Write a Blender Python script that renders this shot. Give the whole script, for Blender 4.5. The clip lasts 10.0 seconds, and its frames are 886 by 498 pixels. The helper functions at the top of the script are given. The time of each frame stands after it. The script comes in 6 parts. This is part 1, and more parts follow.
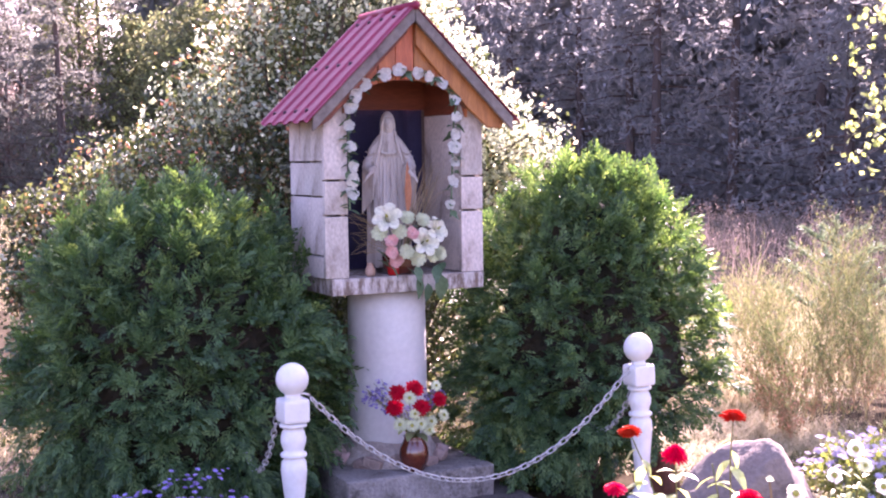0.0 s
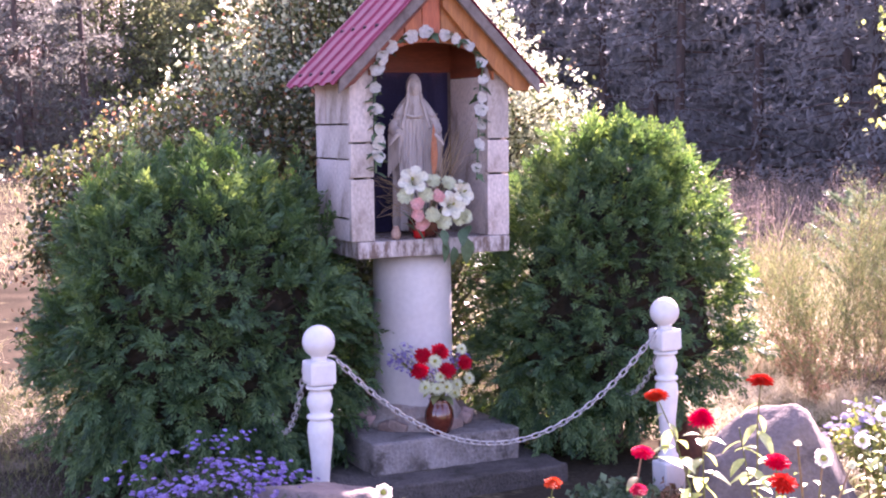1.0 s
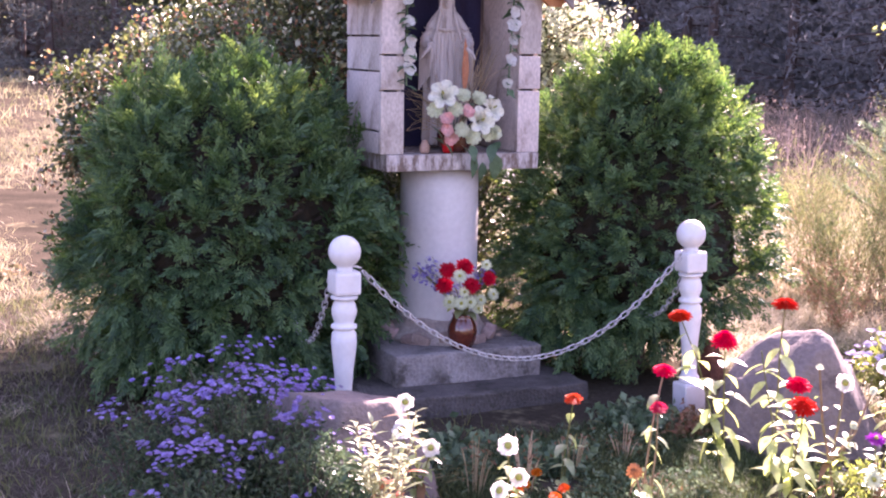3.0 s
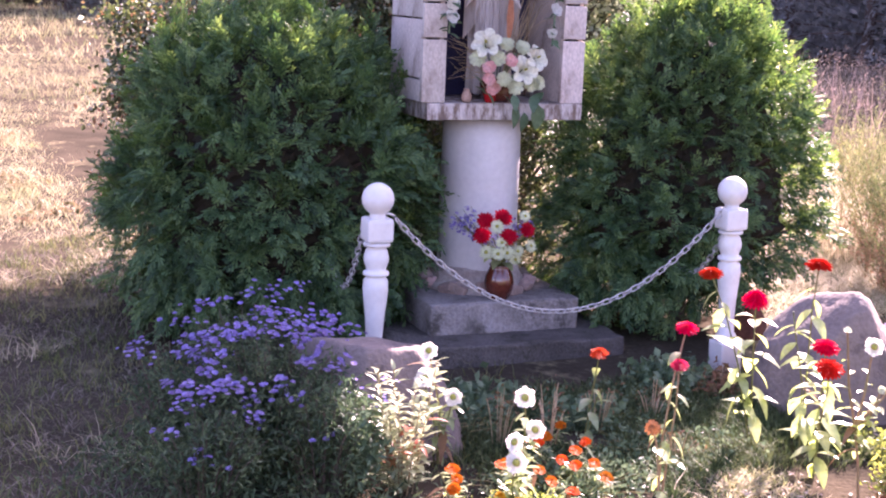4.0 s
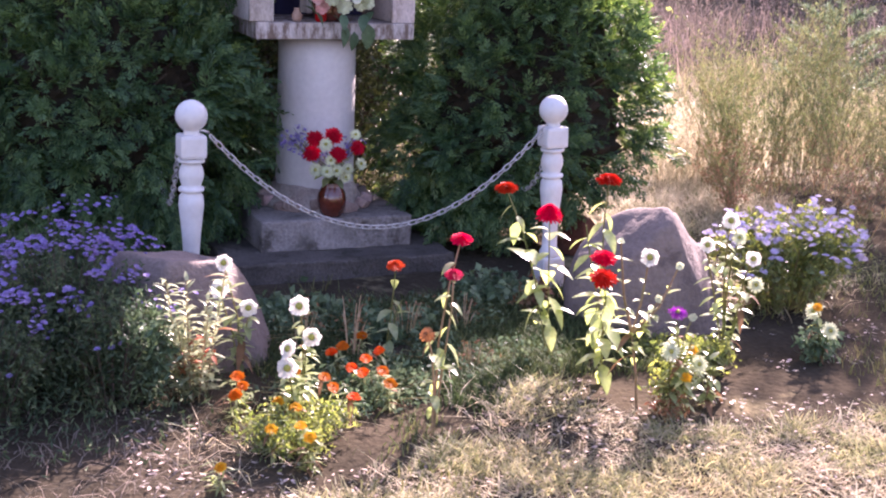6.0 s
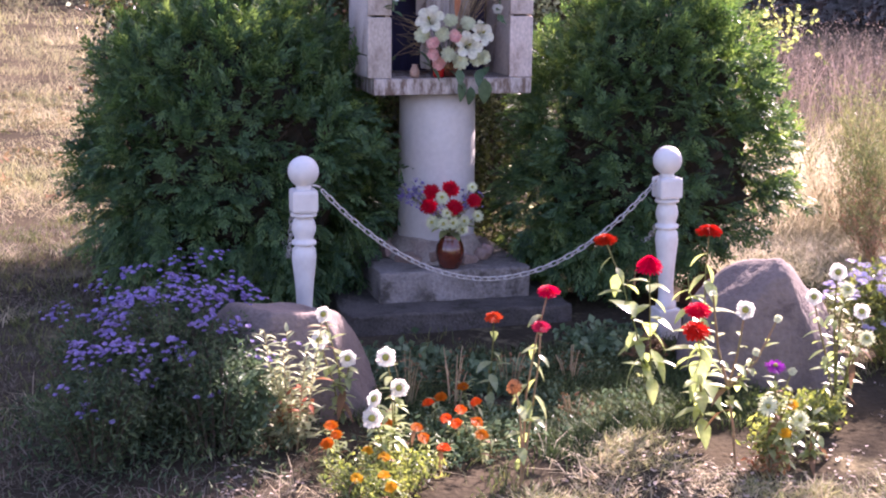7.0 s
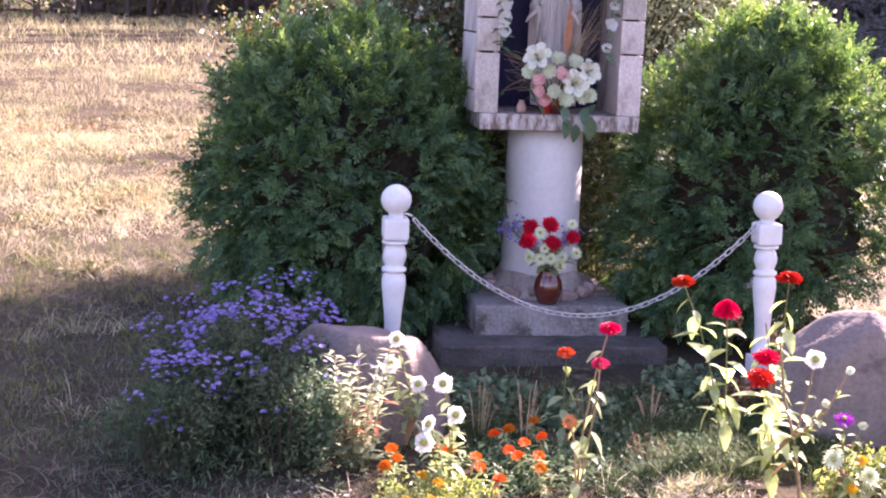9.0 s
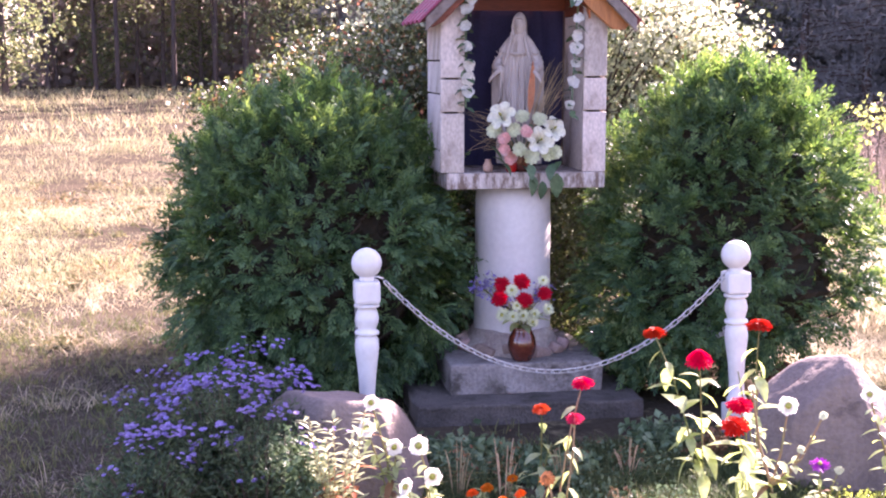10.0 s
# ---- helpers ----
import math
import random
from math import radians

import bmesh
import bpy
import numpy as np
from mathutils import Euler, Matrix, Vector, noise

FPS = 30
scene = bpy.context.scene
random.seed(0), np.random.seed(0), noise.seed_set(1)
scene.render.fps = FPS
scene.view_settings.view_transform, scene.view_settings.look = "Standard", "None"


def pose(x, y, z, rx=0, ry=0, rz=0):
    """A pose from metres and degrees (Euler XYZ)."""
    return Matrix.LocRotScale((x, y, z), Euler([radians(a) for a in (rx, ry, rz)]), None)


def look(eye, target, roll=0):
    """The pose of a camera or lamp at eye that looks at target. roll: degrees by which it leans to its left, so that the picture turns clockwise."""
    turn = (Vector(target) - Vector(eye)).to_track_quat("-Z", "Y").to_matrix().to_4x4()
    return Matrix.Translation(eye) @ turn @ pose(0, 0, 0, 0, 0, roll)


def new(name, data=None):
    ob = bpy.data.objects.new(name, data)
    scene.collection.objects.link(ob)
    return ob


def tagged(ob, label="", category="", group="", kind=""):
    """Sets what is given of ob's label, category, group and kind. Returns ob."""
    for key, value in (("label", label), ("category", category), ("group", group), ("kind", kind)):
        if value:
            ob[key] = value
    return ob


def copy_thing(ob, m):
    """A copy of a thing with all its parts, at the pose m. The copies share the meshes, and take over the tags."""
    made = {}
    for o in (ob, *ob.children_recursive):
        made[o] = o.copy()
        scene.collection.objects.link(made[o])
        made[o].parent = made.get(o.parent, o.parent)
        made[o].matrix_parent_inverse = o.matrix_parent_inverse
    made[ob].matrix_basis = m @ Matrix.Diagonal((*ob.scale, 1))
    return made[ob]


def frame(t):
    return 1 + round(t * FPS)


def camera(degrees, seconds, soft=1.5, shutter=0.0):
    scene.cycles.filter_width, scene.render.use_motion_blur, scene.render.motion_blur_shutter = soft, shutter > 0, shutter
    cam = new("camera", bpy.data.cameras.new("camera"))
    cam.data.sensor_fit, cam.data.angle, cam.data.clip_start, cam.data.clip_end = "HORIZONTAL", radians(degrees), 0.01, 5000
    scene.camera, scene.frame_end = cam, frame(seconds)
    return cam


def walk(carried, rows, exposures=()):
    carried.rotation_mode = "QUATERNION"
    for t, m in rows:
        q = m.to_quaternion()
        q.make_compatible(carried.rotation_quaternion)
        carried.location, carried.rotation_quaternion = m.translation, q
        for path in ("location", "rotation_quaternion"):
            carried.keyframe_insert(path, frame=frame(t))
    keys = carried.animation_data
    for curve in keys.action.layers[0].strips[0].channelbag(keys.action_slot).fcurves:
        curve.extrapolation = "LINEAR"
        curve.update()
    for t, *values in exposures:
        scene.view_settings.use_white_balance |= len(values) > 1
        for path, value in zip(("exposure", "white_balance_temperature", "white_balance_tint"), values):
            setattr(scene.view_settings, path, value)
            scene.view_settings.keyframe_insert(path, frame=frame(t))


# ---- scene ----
cam = camera(36.5, 10.0, soft=2.1)
PATH = [
    (0, (-2.555, -5.293, 1.629), (-1.657, -3.511, 1.490), -0.76),
    (0.5, (-2.558, -5.294, 1.626), (-1.679, -3.505, 1.460), -0.69),
    (1, (-2.568, -5.272, 1.616), (-1.701, -3.480, 1.427), -0.61),
    (1.5, (-2.584, -5.272, 1.618), (-1.777, -3.450, 1.444), -0.32),
    (2, (-2.587, -5.274, 1.610), (-1.781, -3.456, 1.399), 0.38),
    (2.5, (-2.576, -5.269, 1.592), (-1.763, -3.461, 1.325), 0.80),
    (2.7, (-2.576, -5.265, 1.589), (-1.748, -3.467, 1.303), 0.93),
    (3.8, (-2.532, -5.305, 1.590), (-1.750, -3.500, 1.231), 1.66),
    (4, (-2.439, -5.316, 1.595), (-1.711, -3.493, 1.211), 2.26),
    (4.5, (-2.264, -5.386, 1.601), (-1.546, -3.571, 1.164), 3.06),
    (5, (-2.194, -5.467, 1.586), (-1.357, -3.707, 1.139), 2.99),
    (5.2, (-2.190, -5.519, 1.565), (-1.341, -3.764, 1.119), 1.91),
    (6.3, (-1.896, -5.662, 1.600), (-1.185, -3.861, 1.101), 3.86),
    (6.5, (-1.842, -5.684, 1.578), (-1.220, -3.851, 1.076), 3.59),
    (7, (-1.715, -5.782, 1.623), (-1.179, -3.902, 1.202), 0.71),
    (7.5, (-1.657, -5.892, 1.588), (-1.166, -3.993, 1.199), 1.42),
    (8, (-1.589, -5.930, 1.603), (-1.093, -4.036, 1.197), 1.33),
    (8.5, (-1.467, -5.889, 1.615), (-1.106, -3.967, 1.200), 2.38),
    (9, (-1.384, -5.912, 1.612), (-1.101, -3.967, 1.242), 2.23),
    (9.5, (-1.360, -5.919, 1.617), (-1.028, -3.972, 1.301), 1.42),
    (10, (-1.363, -5.932, 1.621), (-1.045, -3.977, 1.339), 0.09),
]
walk(cam, [(t, look(eye, target, roll)) for t, eye, target, roll in PATH],
     exposures=[(0.0, 3.06, 6300, 58), (2.5, 2.90, 6450, 57), (4.5, 2.90, 6400, 53), (6.5, 2.36, 6330, 46), (8.5, 2.66, 6380, 48), (10.0, 3.02, 6400, 51)])

# ---- light ----
SUN_AZ, SUN_EL = 47.0, 31.3
sun_way = Vector((math.sin(radians(SUN_AZ)) * math.cos(radians(SUN_EL)), math.cos(radians(SUN_AZ)) * math.cos(radians(SUN_EL)), math.sin(radians(SUN_EL))))
world = bpy.data.worlds.new("sky")
scene.world = world
world.use_nodes = True
wn = world.node_tree
sky = wn.nodes.new("ShaderNodeTexSky")
sky.sky_type, sky.sun_disc = "NISHITA", False
sky.sun_elevation, sky.sun_rotation = radians(SUN_EL), radians(SUN_AZ)
sky.dust_density = 2.0
back = wn.nodes["Background"]
back.inputs["Strength"].default_value = 0.096
wn.links.new(sky.outputs["Color"], back.inputs["Color"])
sun = new("sun", bpy.data.lights.new("sun", "SUN"))
sun.data.energy, sun.data.angle, sun.data.color = 5.0, radians(0.55), (1.0, 0.93, 0.82)
sun.matrix_world = look(sun_way * 60, (0, 0, 0))


# ---- materials ----
def mat(name, a, b, scale=6.0, fine=60.0, rough=0.8, bump=0.15, through_light=0.0, glow=None, spread=0.0, metal=0.0, spec=0.35, wear_shade=None, stretch=(1, 1, 1), per="island", grain=1.0):
    """A node material: two tones mixed by a broad noise, darkened by a fine one, with relief; leaves let some light through."""
    m = bpy.data.materials.new(name)
    m.use_nodes = True
    nt = m.node_tree
    n, l = nt.nodes, nt.links
    p, out = n["Principled BSDF"], n["Material Output"]
    tc = n.new("ShaderNodeTexCoord")
    mp = n.new("ShaderNodeMapping")
    mp.inputs["Scale"].default_value = stretch
    l.new(tc.outputs["Object"], mp.inputs["Vector"])
    n1 = n.new("ShaderNodeTexNoise")
    n1.inputs["Scale"].default_value, n1.inputs["Detail"].default_value = scale, 5
    n2 = n.new("ShaderNodeTexNoise")
    n2.inputs["Scale"].default_value, n2.inputs["Detail"].default_value = fine, 4
    l.new(mp.outputs[0], n1.inputs["Vector"])
    l.new(mp.outputs[0], n2.inputs["Vector"])
    ramp = n.new("ShaderNodeMapRange")
    ramp.inputs["From Min"].default_value, ramp.inputs["From Max"].default_value = 0.35, 0.65
    l.new(n1.outputs["Fac"], ramp.inputs["Value"])
    mix = n.new("ShaderNodeMix")
    mix.data_type = "RGBA"
    mix.inputs[6].default_value, mix.inputs[7].default_value = (*a, 1), (*b, 1)
    l.new(ramp.outputs[0], mix.inputs[0])
    colour = mix.outputs[2]
    if wear_shade:
        n3 = n.new("ShaderNodeTexNoise")
        n3.inputs["Scale"].default_value, n3.inputs["Detail"].default_value, n3.inputs["Roughness"].default_value = wear_shade[1], 8, 0.7
        l.new(mp.outputs[0], n3.inputs["Vector"])
        r3 = n.new("ShaderNodeMapRange")
        r3.inputs["From Min"].default_value, r3.inputs["From Max"].default_value = wear_shade[2], wear_shade[2] + 0.12
        l.new(n3.outputs["Fac"], r3.inputs["Value"])
        mw = n.new("ShaderNodeMix")
        mw.data_type = "RGBA"
        mw.inputs[7].default_value = (*wear_shade[0], 1)
        l.new(r3.outputs[0], mw.inputs[0])
        l.new(colour, mw.inputs[6])
        colour = mw.outputs[2]
    f2 = n.new("ShaderNodeMapRange")
    f2.inputs["From Min"].default_value, f2.inputs["From Max"].default_value = 0.3, 0.7
    f2.inputs["To Min"].default_value, f2.inputs["To Max"].default_value = 1 - 0.22 * grain, 1 + 0.15 * grain
    l.new(n2.outputs["Fac"], f2.inputs["Value"])
    hsv = n.new("ShaderNodeHueSaturation")
    l.new(colour, hsv.inputs["Color"])
    if spread:
        if per == "island":
            rnd = n.new("ShaderNodeNewGeometry").outputs["Random Per Island"]
        else:
            rnd = n.new("ShaderNodeObjectInfo").outputs["Random"]
        r2 = n.new("ShaderNodeMapRange")
        r2.inputs["To Min"].default_value, r2.inputs["To Max"].default_value = 1 - spread, 1 + spread
        l.new(rnd, r2.inputs["Value"])
        mul = n.new("ShaderNodeMath")
        mul.operation = "MULTIPLY"
        l.new(r2.outputs[0], mul.inputs[0])
        l.new(f2.outputs[0], mul.inputs[1])
        l.new(mul.outputs[0], hsv.inputs["Value"])
        r4 = n.new("ShaderNodeMapRange")
        r4.inputs["To Min"].default_value, r4.inputs["To Max"].default_value = 0.5 + 0.06 * spread, 0.5 - 0.06 * spread
        l.new(rnd, r4.inputs["Value"])
        l.new(r4.outputs[0], hsv.inputs["Hue"])
    else:
        l.new(f2.outputs[0], hsv.inputs["Value"])
    l.new(hsv.outputs[0], p.inputs["Base Color"])
    p.inputs["Roughness"].default_value, p.inputs["Metallic"].default_value = rough, metal
    p.inputs["Specular IOR Level"].default_value = spec
    if bump:
        bp = n.new("ShaderNodeBump")
        bp.inputs["Strength"].default_value, bp.inputs["Distance"].default_value = bump, 0.01
        l.new(n2.outputs["Fac"], bp.inputs["Height"])
        l.new(bp.outputs[0], p.inputs["Normal"])
    if through_light:
        tl = n.new("ShaderNodeBsdfTranslucent")
        if glow:
            tint = n.new("ShaderNodeMix")
            tint.data_type, tint.blend_type = "RGBA", "MULTIPLY"
            tint.inputs[0].default_value, tint.inputs[7].default_value = 1.0, (*glow, 1)
            l.new(hsv.outputs[0], tint.inputs[6])
            l.new(tint.outputs[2], tl.inputs["Color"])
        else:
            l.new(hsv.outputs[0], tl.inputs["Color"])
        ms = n.new("ShaderNodeMixShader")
        ms.inputs[0].default_value = through_light
        l.new(p.outputs[0], ms.inputs[1])
        l.new(tl.outputs[0], ms.inputs[2])
        l.new(ms.outputs[0], out.inputs["Surface"])
    return m


M = {}
M["earth"] = mat("meadow_ground", (0.080, 0.064, 0.044), (0.045, 0.038, 0.027), 1.6, 40, 0.95, 0.9, wear_shade=((0.24, 0.20, 0.115), 1.3, 0.58), spec=0.0)
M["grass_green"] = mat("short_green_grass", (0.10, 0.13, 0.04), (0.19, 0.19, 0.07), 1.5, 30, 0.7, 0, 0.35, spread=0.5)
M["grass_bed"] = mat("shade_toned_bed_grass", (0.050, 0.085, 0.030), (0.095, 0.120, 0.045), 1.5, 30, 0.7, 0, 0.3, spread=0.5, spec=0.2)
M["grass_dry"] = mat("dry_straw_grass", (0.60, 0.52, 0.34), (0.42, 0.35, 0.20), 0.8, 30, 0.7, 0, 0.4, spread=0.45)
M["grass_lit"] = mat("sun_toned_yellow_green_grass", (0.32, 0.33, 0.14), (0.44, 0.40, 0.20), 1.5, 30, 0.6, 0, 0.45, spread=0.4)
M["grass_brown"] = mat("trampled_brown_grass", (0.255, 0.212, 0.165), (0.178, 0.155, 0.112), 1.2, 30, 0.85, 0, 0.3, spread=0.45, spec=0.1)
M["meadow"] = mat("tall_meadow_grass", (0.49, 0.43, 0.245), (0.40, 0.37, 0.18), 0.25, 20, 0.7, 0, 0.36, spread=0.45, wear_shade=((0.26, 0.28, 0.10), 0.55, 0.51))
M["litter"] = mat("pale_leaf_litter", (0.54, 0.45, 0.38), (0.42, 0.33, 0.26), 3, 40, 0.85, 0, 0.15, spread=0.5)
M["meadow_weed"] = mat("meadow_weeds", (0.16, 0.18, 0.07), (0.30, 0.21, 0.11), 0.7, 30, 0.7, 0, 0.3, spread=0.5)
M["far_meadow"] = mat("shade_toned_meadow_grass", (0.215, 0.175, 0.135), (0.145, 0.135, 0.095), 0.25, 20, 0.8, 0, 0.25, spread=0.4, spec=0.05)
M["pale_grass"] = mat("bleached_sun_toned_grass", (0.66, 0.585, 0.42), (0.56, 0.50, 0.32), 0.8, 30, 0.7, 0, 0.5, spread=0.3)
M["weed"] = mat("withered_weeds", (0.31, 0.24, 0.19), (0.22, 0.17, 0.14), 1.0, 30, 0.8, 0, 0.3, spread=0.45)
M["broom"] = mat("broom_leaves", (0.13, 0.165, 0.060), (0.26, 0.275, 0.105), 2.2, 30, 0.6, 0, 0.36, spread=0.45)
M["broom_dry"] = mat("dry_broom_leaves", (0.40, 0.25, 0.15), (0.28, 0.18, 0.10), 3, 30, 0.8, 0, 0.35, spread=0.5)
M["broom_twig"] = mat("brown_broom_twigs", (0.22, 0.22, 0.10), (0.26, 0.18, 0.10), 3, 30, 0.8, 0, 0.2, spread=0.4)
M["thuja"] = mat("thuja_fronds", (0.039, 0.101, 0.045), (0.100, 0.186, 0.075), 7.0, 30, 0.50, 0, 0.37, (2.3, 1.95, 0.8), spread=0.5, spec=0.34)
M["thuja_in"] = mat("thuja_inner_shade", (0.018, 0.018, 0.010), (0.036, 0.024, 0.012), 9, 40, 0.9, 0.8)
M["bark"] = mat("brown_bark", (0.12, 0.085, 0.06), (0.06, 0.045, 0.035), 12, 70, 0.9, 0.9, stretch=(1, 1, 0.25))
M["shrub_pale"] = mat("sunlit_tone_shrub_leaves", (0.58, 0.61, 0.43), (0.43, 0.49, 0.28), 1.6, 30, 0.3, 0, 0.5, spread=0.5, spec=0.8)
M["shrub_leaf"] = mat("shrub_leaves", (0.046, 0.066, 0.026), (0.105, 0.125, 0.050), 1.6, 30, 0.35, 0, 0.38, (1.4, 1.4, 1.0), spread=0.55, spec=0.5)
M["red_leaf"] = mat("reddened_leaves", (0.34, 0.14, 0.07), (0.40, 0.25, 0.10), 3, 30, 0.4, 0, 0.45, spread=0.4)
M["birch_leaf"] = mat("birch_leaves", (0.26, 0.32, 0.12), (0.36, 0.39, 0.17), 3, 30, 0.35, 0, 0.5, (1.3, 1.3, 0.9), spread=0.35)
# distance haze is put into the pale grey of these three needle colours
M["pine"] = mat("haze_grey_needles", (0.198, 0.193, 0.182), (0.230, 0.224, 0.210), 0.5, 9, 1.0, 0, 0.55, (1.85, 1.9, 1.9), spread=0.15, spec=0.0, grain=0.4)
M["haze_pine"] = mat("haze_pale_needles", (0.30, 0.265, 0.245), (0.36, 0.32, 0.29), 0.5, 9, 1.0, 0, 0.5, (1.5, 1.45, 1.4), spread=0.15, spec=0.0, grain=0.4)
M["far_pine"] = mat("far_haze_needles", (0.185, 0.190, 0.160), (0.225, 0.222, 0.180), 0.5, 9, 1.0, 0, 0.42, spread=0.2, spec=0.0, grain=0.4)
M["needle"] = mat("young_pine_needles", (0.16, 0.24, 0.13), (0.24, 0.30, 0.17), 3, 30, 0.5, 0, 0.3, spread=0.4)
M["far_leaf"] = mat("far_leaves", (0.16, 0.20, 0.08), (0.26, 0.27, 0.12), 0.5, 9, 0.5, 0, 0.45, spread=0.45)
M["pine_bark"] = mat("pine_bark", (0.085, 0.062, 0.052), (0.13, 0.085, 0.065), 1.5, 12, 0.9, 0.5, stretch=(1, 1, 0.3))
M["concrete"] = mat("weathered_concrete", (0.31, 0.275, 0.255), (0.18, 0.157, 0.14), 7, 70, 0.9, 0.9, wear_shade=((0.085, 0.074, 0.062), 8, 0.53), grain=1.1)
M["lower_concrete"] = mat("dirty_mossy_concrete", (0.135, 0.115, 0.10), (0.072, 0.062, 0.052), 6, 80, 0.95, 1.0, wear_shade=((0.045, 0.042, 0.030), 9, 0.54), grain=1.3)
M["column"] = mat("white_painted_column", (0.57, 0.54, 0.51), (0.50, 0.47, 0.44), 3, 40, 0.6, 0.05, wear_shade=((0.44, 0.40, 0.36), 4, 0.62), grain=0.3)
M["white"] = mat("white_gloss_paint", (0.72, 0.70, 0.68), (0.63, 0.60, 0.57), 8, 60, 0.42, 0.08, wear_shade=((0.42, 0.38, 0.33), 16, 0.68), grain=0.2)
M["chain"] = mat("galvanised_chain", (0.60, 0.59, 0.57), (0.40, 0.38, 0.36), 40, 200, 0.45, 0.1, metal=0.5, wear_shade=((0.24, 0.19, 0.15), 60, 0.58))
M["mortar"] = mat("rubble_mortar", (0.40, 0.35, 0.30), (0.28, 0.22, 0.19), 12, 70, 0.95, 0.9)
M["rubble"] = mat("brick_and_stone_rubble", (0.34, 0.25, 0.21), (0.24, 0.17, 0.14), 9, 70, 0.95, 0.9, spread=0.4, per="object")
M["board"] = mat("whitewashed_boards", (0.60, 0.52, 0.455), (0.45, 0.375, 0.32), 6, 90, 0.75, 0.4, spread=0.18, wear_shade=((0.26, 0.20, 0.155), 7, 0.55), stretch=(1, 1, 0.55), per="object")
M["sill"] = mat("peeling_sill_paint", (0.58, 0.52, 0.47), (0.40, 0.34, 0.30), 7, 90, 0.8, 0.4, wear_shade=((0.17, 0.12, 0.09), 22, 0.455), stretch=(1, 1, 0.35))
M["orange_wood"] = mat("varnished_pine_boards", (0.50, 0.165, 0.055), (0.35, 0.105, 0.038), 7, 60, 0.45, 0.2, spread=0.22, wear_shade=((0.16, 0.06, 0.025), 13, 0.70), stretch=(3, 1, 0.4), per="object")
M["red_wood"] = mat("dark_stained_wood", (0.25, 0.068, 0.032), (0.17, 0.046, 0.023), 8, 60, 0.5, 0.2, stretch=(0.4, 1, 3))
M["grey_wood"] = mat("weathered_grey_wood", (0.235, 0.195, 0.165), (0.135, 0.11, 0.092), 7, 80, 0.85, 0.5, wear_shade=((0.085, 0.062, 0.05), 11, 0.56), stretch=(0.5, 1, 0.5))
M["roof"] = mat("crimson_metal_roof", (0.27, 0.020, 0.050), (0.21, 0.017, 0.040), 6, 90, 0.55, 0.04, wear_shade=((0.20, 0.05, 0.06), 9, 0.66), spec=0.25)
M["screw"] = mat("dark_screws", (0.06, 0.02, 0.03), (0.04, 0.015, 0.02), 40, 200, 0.5, 0)
M["cloth"] = mat("dark_blue_drape", (0.032, 0.028, 0.075), (0.022, 0.020, 0.052), 5, 120, 0.8, 0.3)
# darker upright streaks in the plaster colour stand for shade in the folds
M["statue"] = mat("plaster_with_fold_shade", (0.54, 0.48, 0.43), (0.42, 0.365, 0.32), 9, 80, 0.75, 0.12, wear_shade=((0.27, 0.225, 0.19), 26, 0.54), stretch=(1, 1, 0.14), grain=0.5)
M["glaze"] = mat("brown_glazed_pot", (0.13, 0.030, 0.017), (0.08, 0.019, 0.011), 9, 60, 0.06, 0.02, spec=0.9)
M["rock"] = mat("grey_fieldstone", (0.225, 0.172, 0.148), (0.140, 0.108, 0.095), 3.5, 55, 0.9, 0.7, wear_shade=((0.105, 0.080, 0.070), 7, 0.57), grain=0.8)
M["brown_rock"] = mat("reddish_brown_stone", (0.15, 0.055, 0.030), (0.085, 0.036, 0.024), 9, 70, 0.9, 0.8)
M["stem"] = mat("green_stems", (0.17, 0.20, 0.06), (0.24, 0.19, 0.08), 8, 60, 0.6, 0, 0.2, spread=0.2, per="object")
M["red_stem"] = mat("reddish_brown_stems", (0.30, 0.17, 0.10), (0.22, 0.19, 0.08), 8, 60, 0.6, 0, 0.1, spread=0.15, per="object")
M["dry_stem"] = mat("dry_reed", (0.50, 0.38, 0.22), (0.36, 0.26, 0.15), 9, 60, 0.7, 0, 0.2, spread=0.25, per="object")
M["leaf"] = mat("garden_leaves", (0.34, 0.41, 0.18), (0.50, 0.53, 0.34), 14, 60, 0.28, 0, 0.5, (1.3, 1.3, 0.8), spread=0.3, per="object", spec=0.75)
M["leaf_stuff"] = mat("small_garden_leaves", (0.15, 0.20, 0.07), (0.26, 0.28, 0.11), 5, 60, 0.38, 0, 0.42, (1.5, 1.5, 0.7), spread=0.45, spec=0.5)
M["pale_one"] = mat("pale_upright_leaves", (0.44, 0.48, 0.25), (0.60, 0.60, 0.44), 9, 60, 0.4, 0, 0.45, spread=0.35, per="object", spec=0.5)
M["red_one"] = mat("reddened_herb_leaves", (0.42, 0.15, 0.07), (0.34, 0.11, 0.05), 9, 60, 0.5, 0, 0.4, spread=0.35, per="object")
M["dark_leaf"] = mat("aster_foliage", (0.045, 0.082, 0.036), (0.092, 0.130, 0.055), 5, 60, 0.6, 0, 0.3, spread=0.45)
M["brown_leaf"] = mat("withered_leaves", (0.25, 0.14, 0.07), (0.16, 0.095, 0.05), 8, 60, 0.8, 0, 0.3, spread=0.4)
M["cover_leaf"] = mat("ground_cover_leaves", (0.10, 0.17, 0.085), (0.15, 0.21, 0.11), 6, 60, 0.5, 0, 0.3, spread=0.35)
M["satin_leaf"] = mat("cloth_leaves", (0.07, 0.13, 0.06), (0.13, 0.20, 0.11), 14, 60, 0.55, 0, 0.25, spread=0.25, per="object")
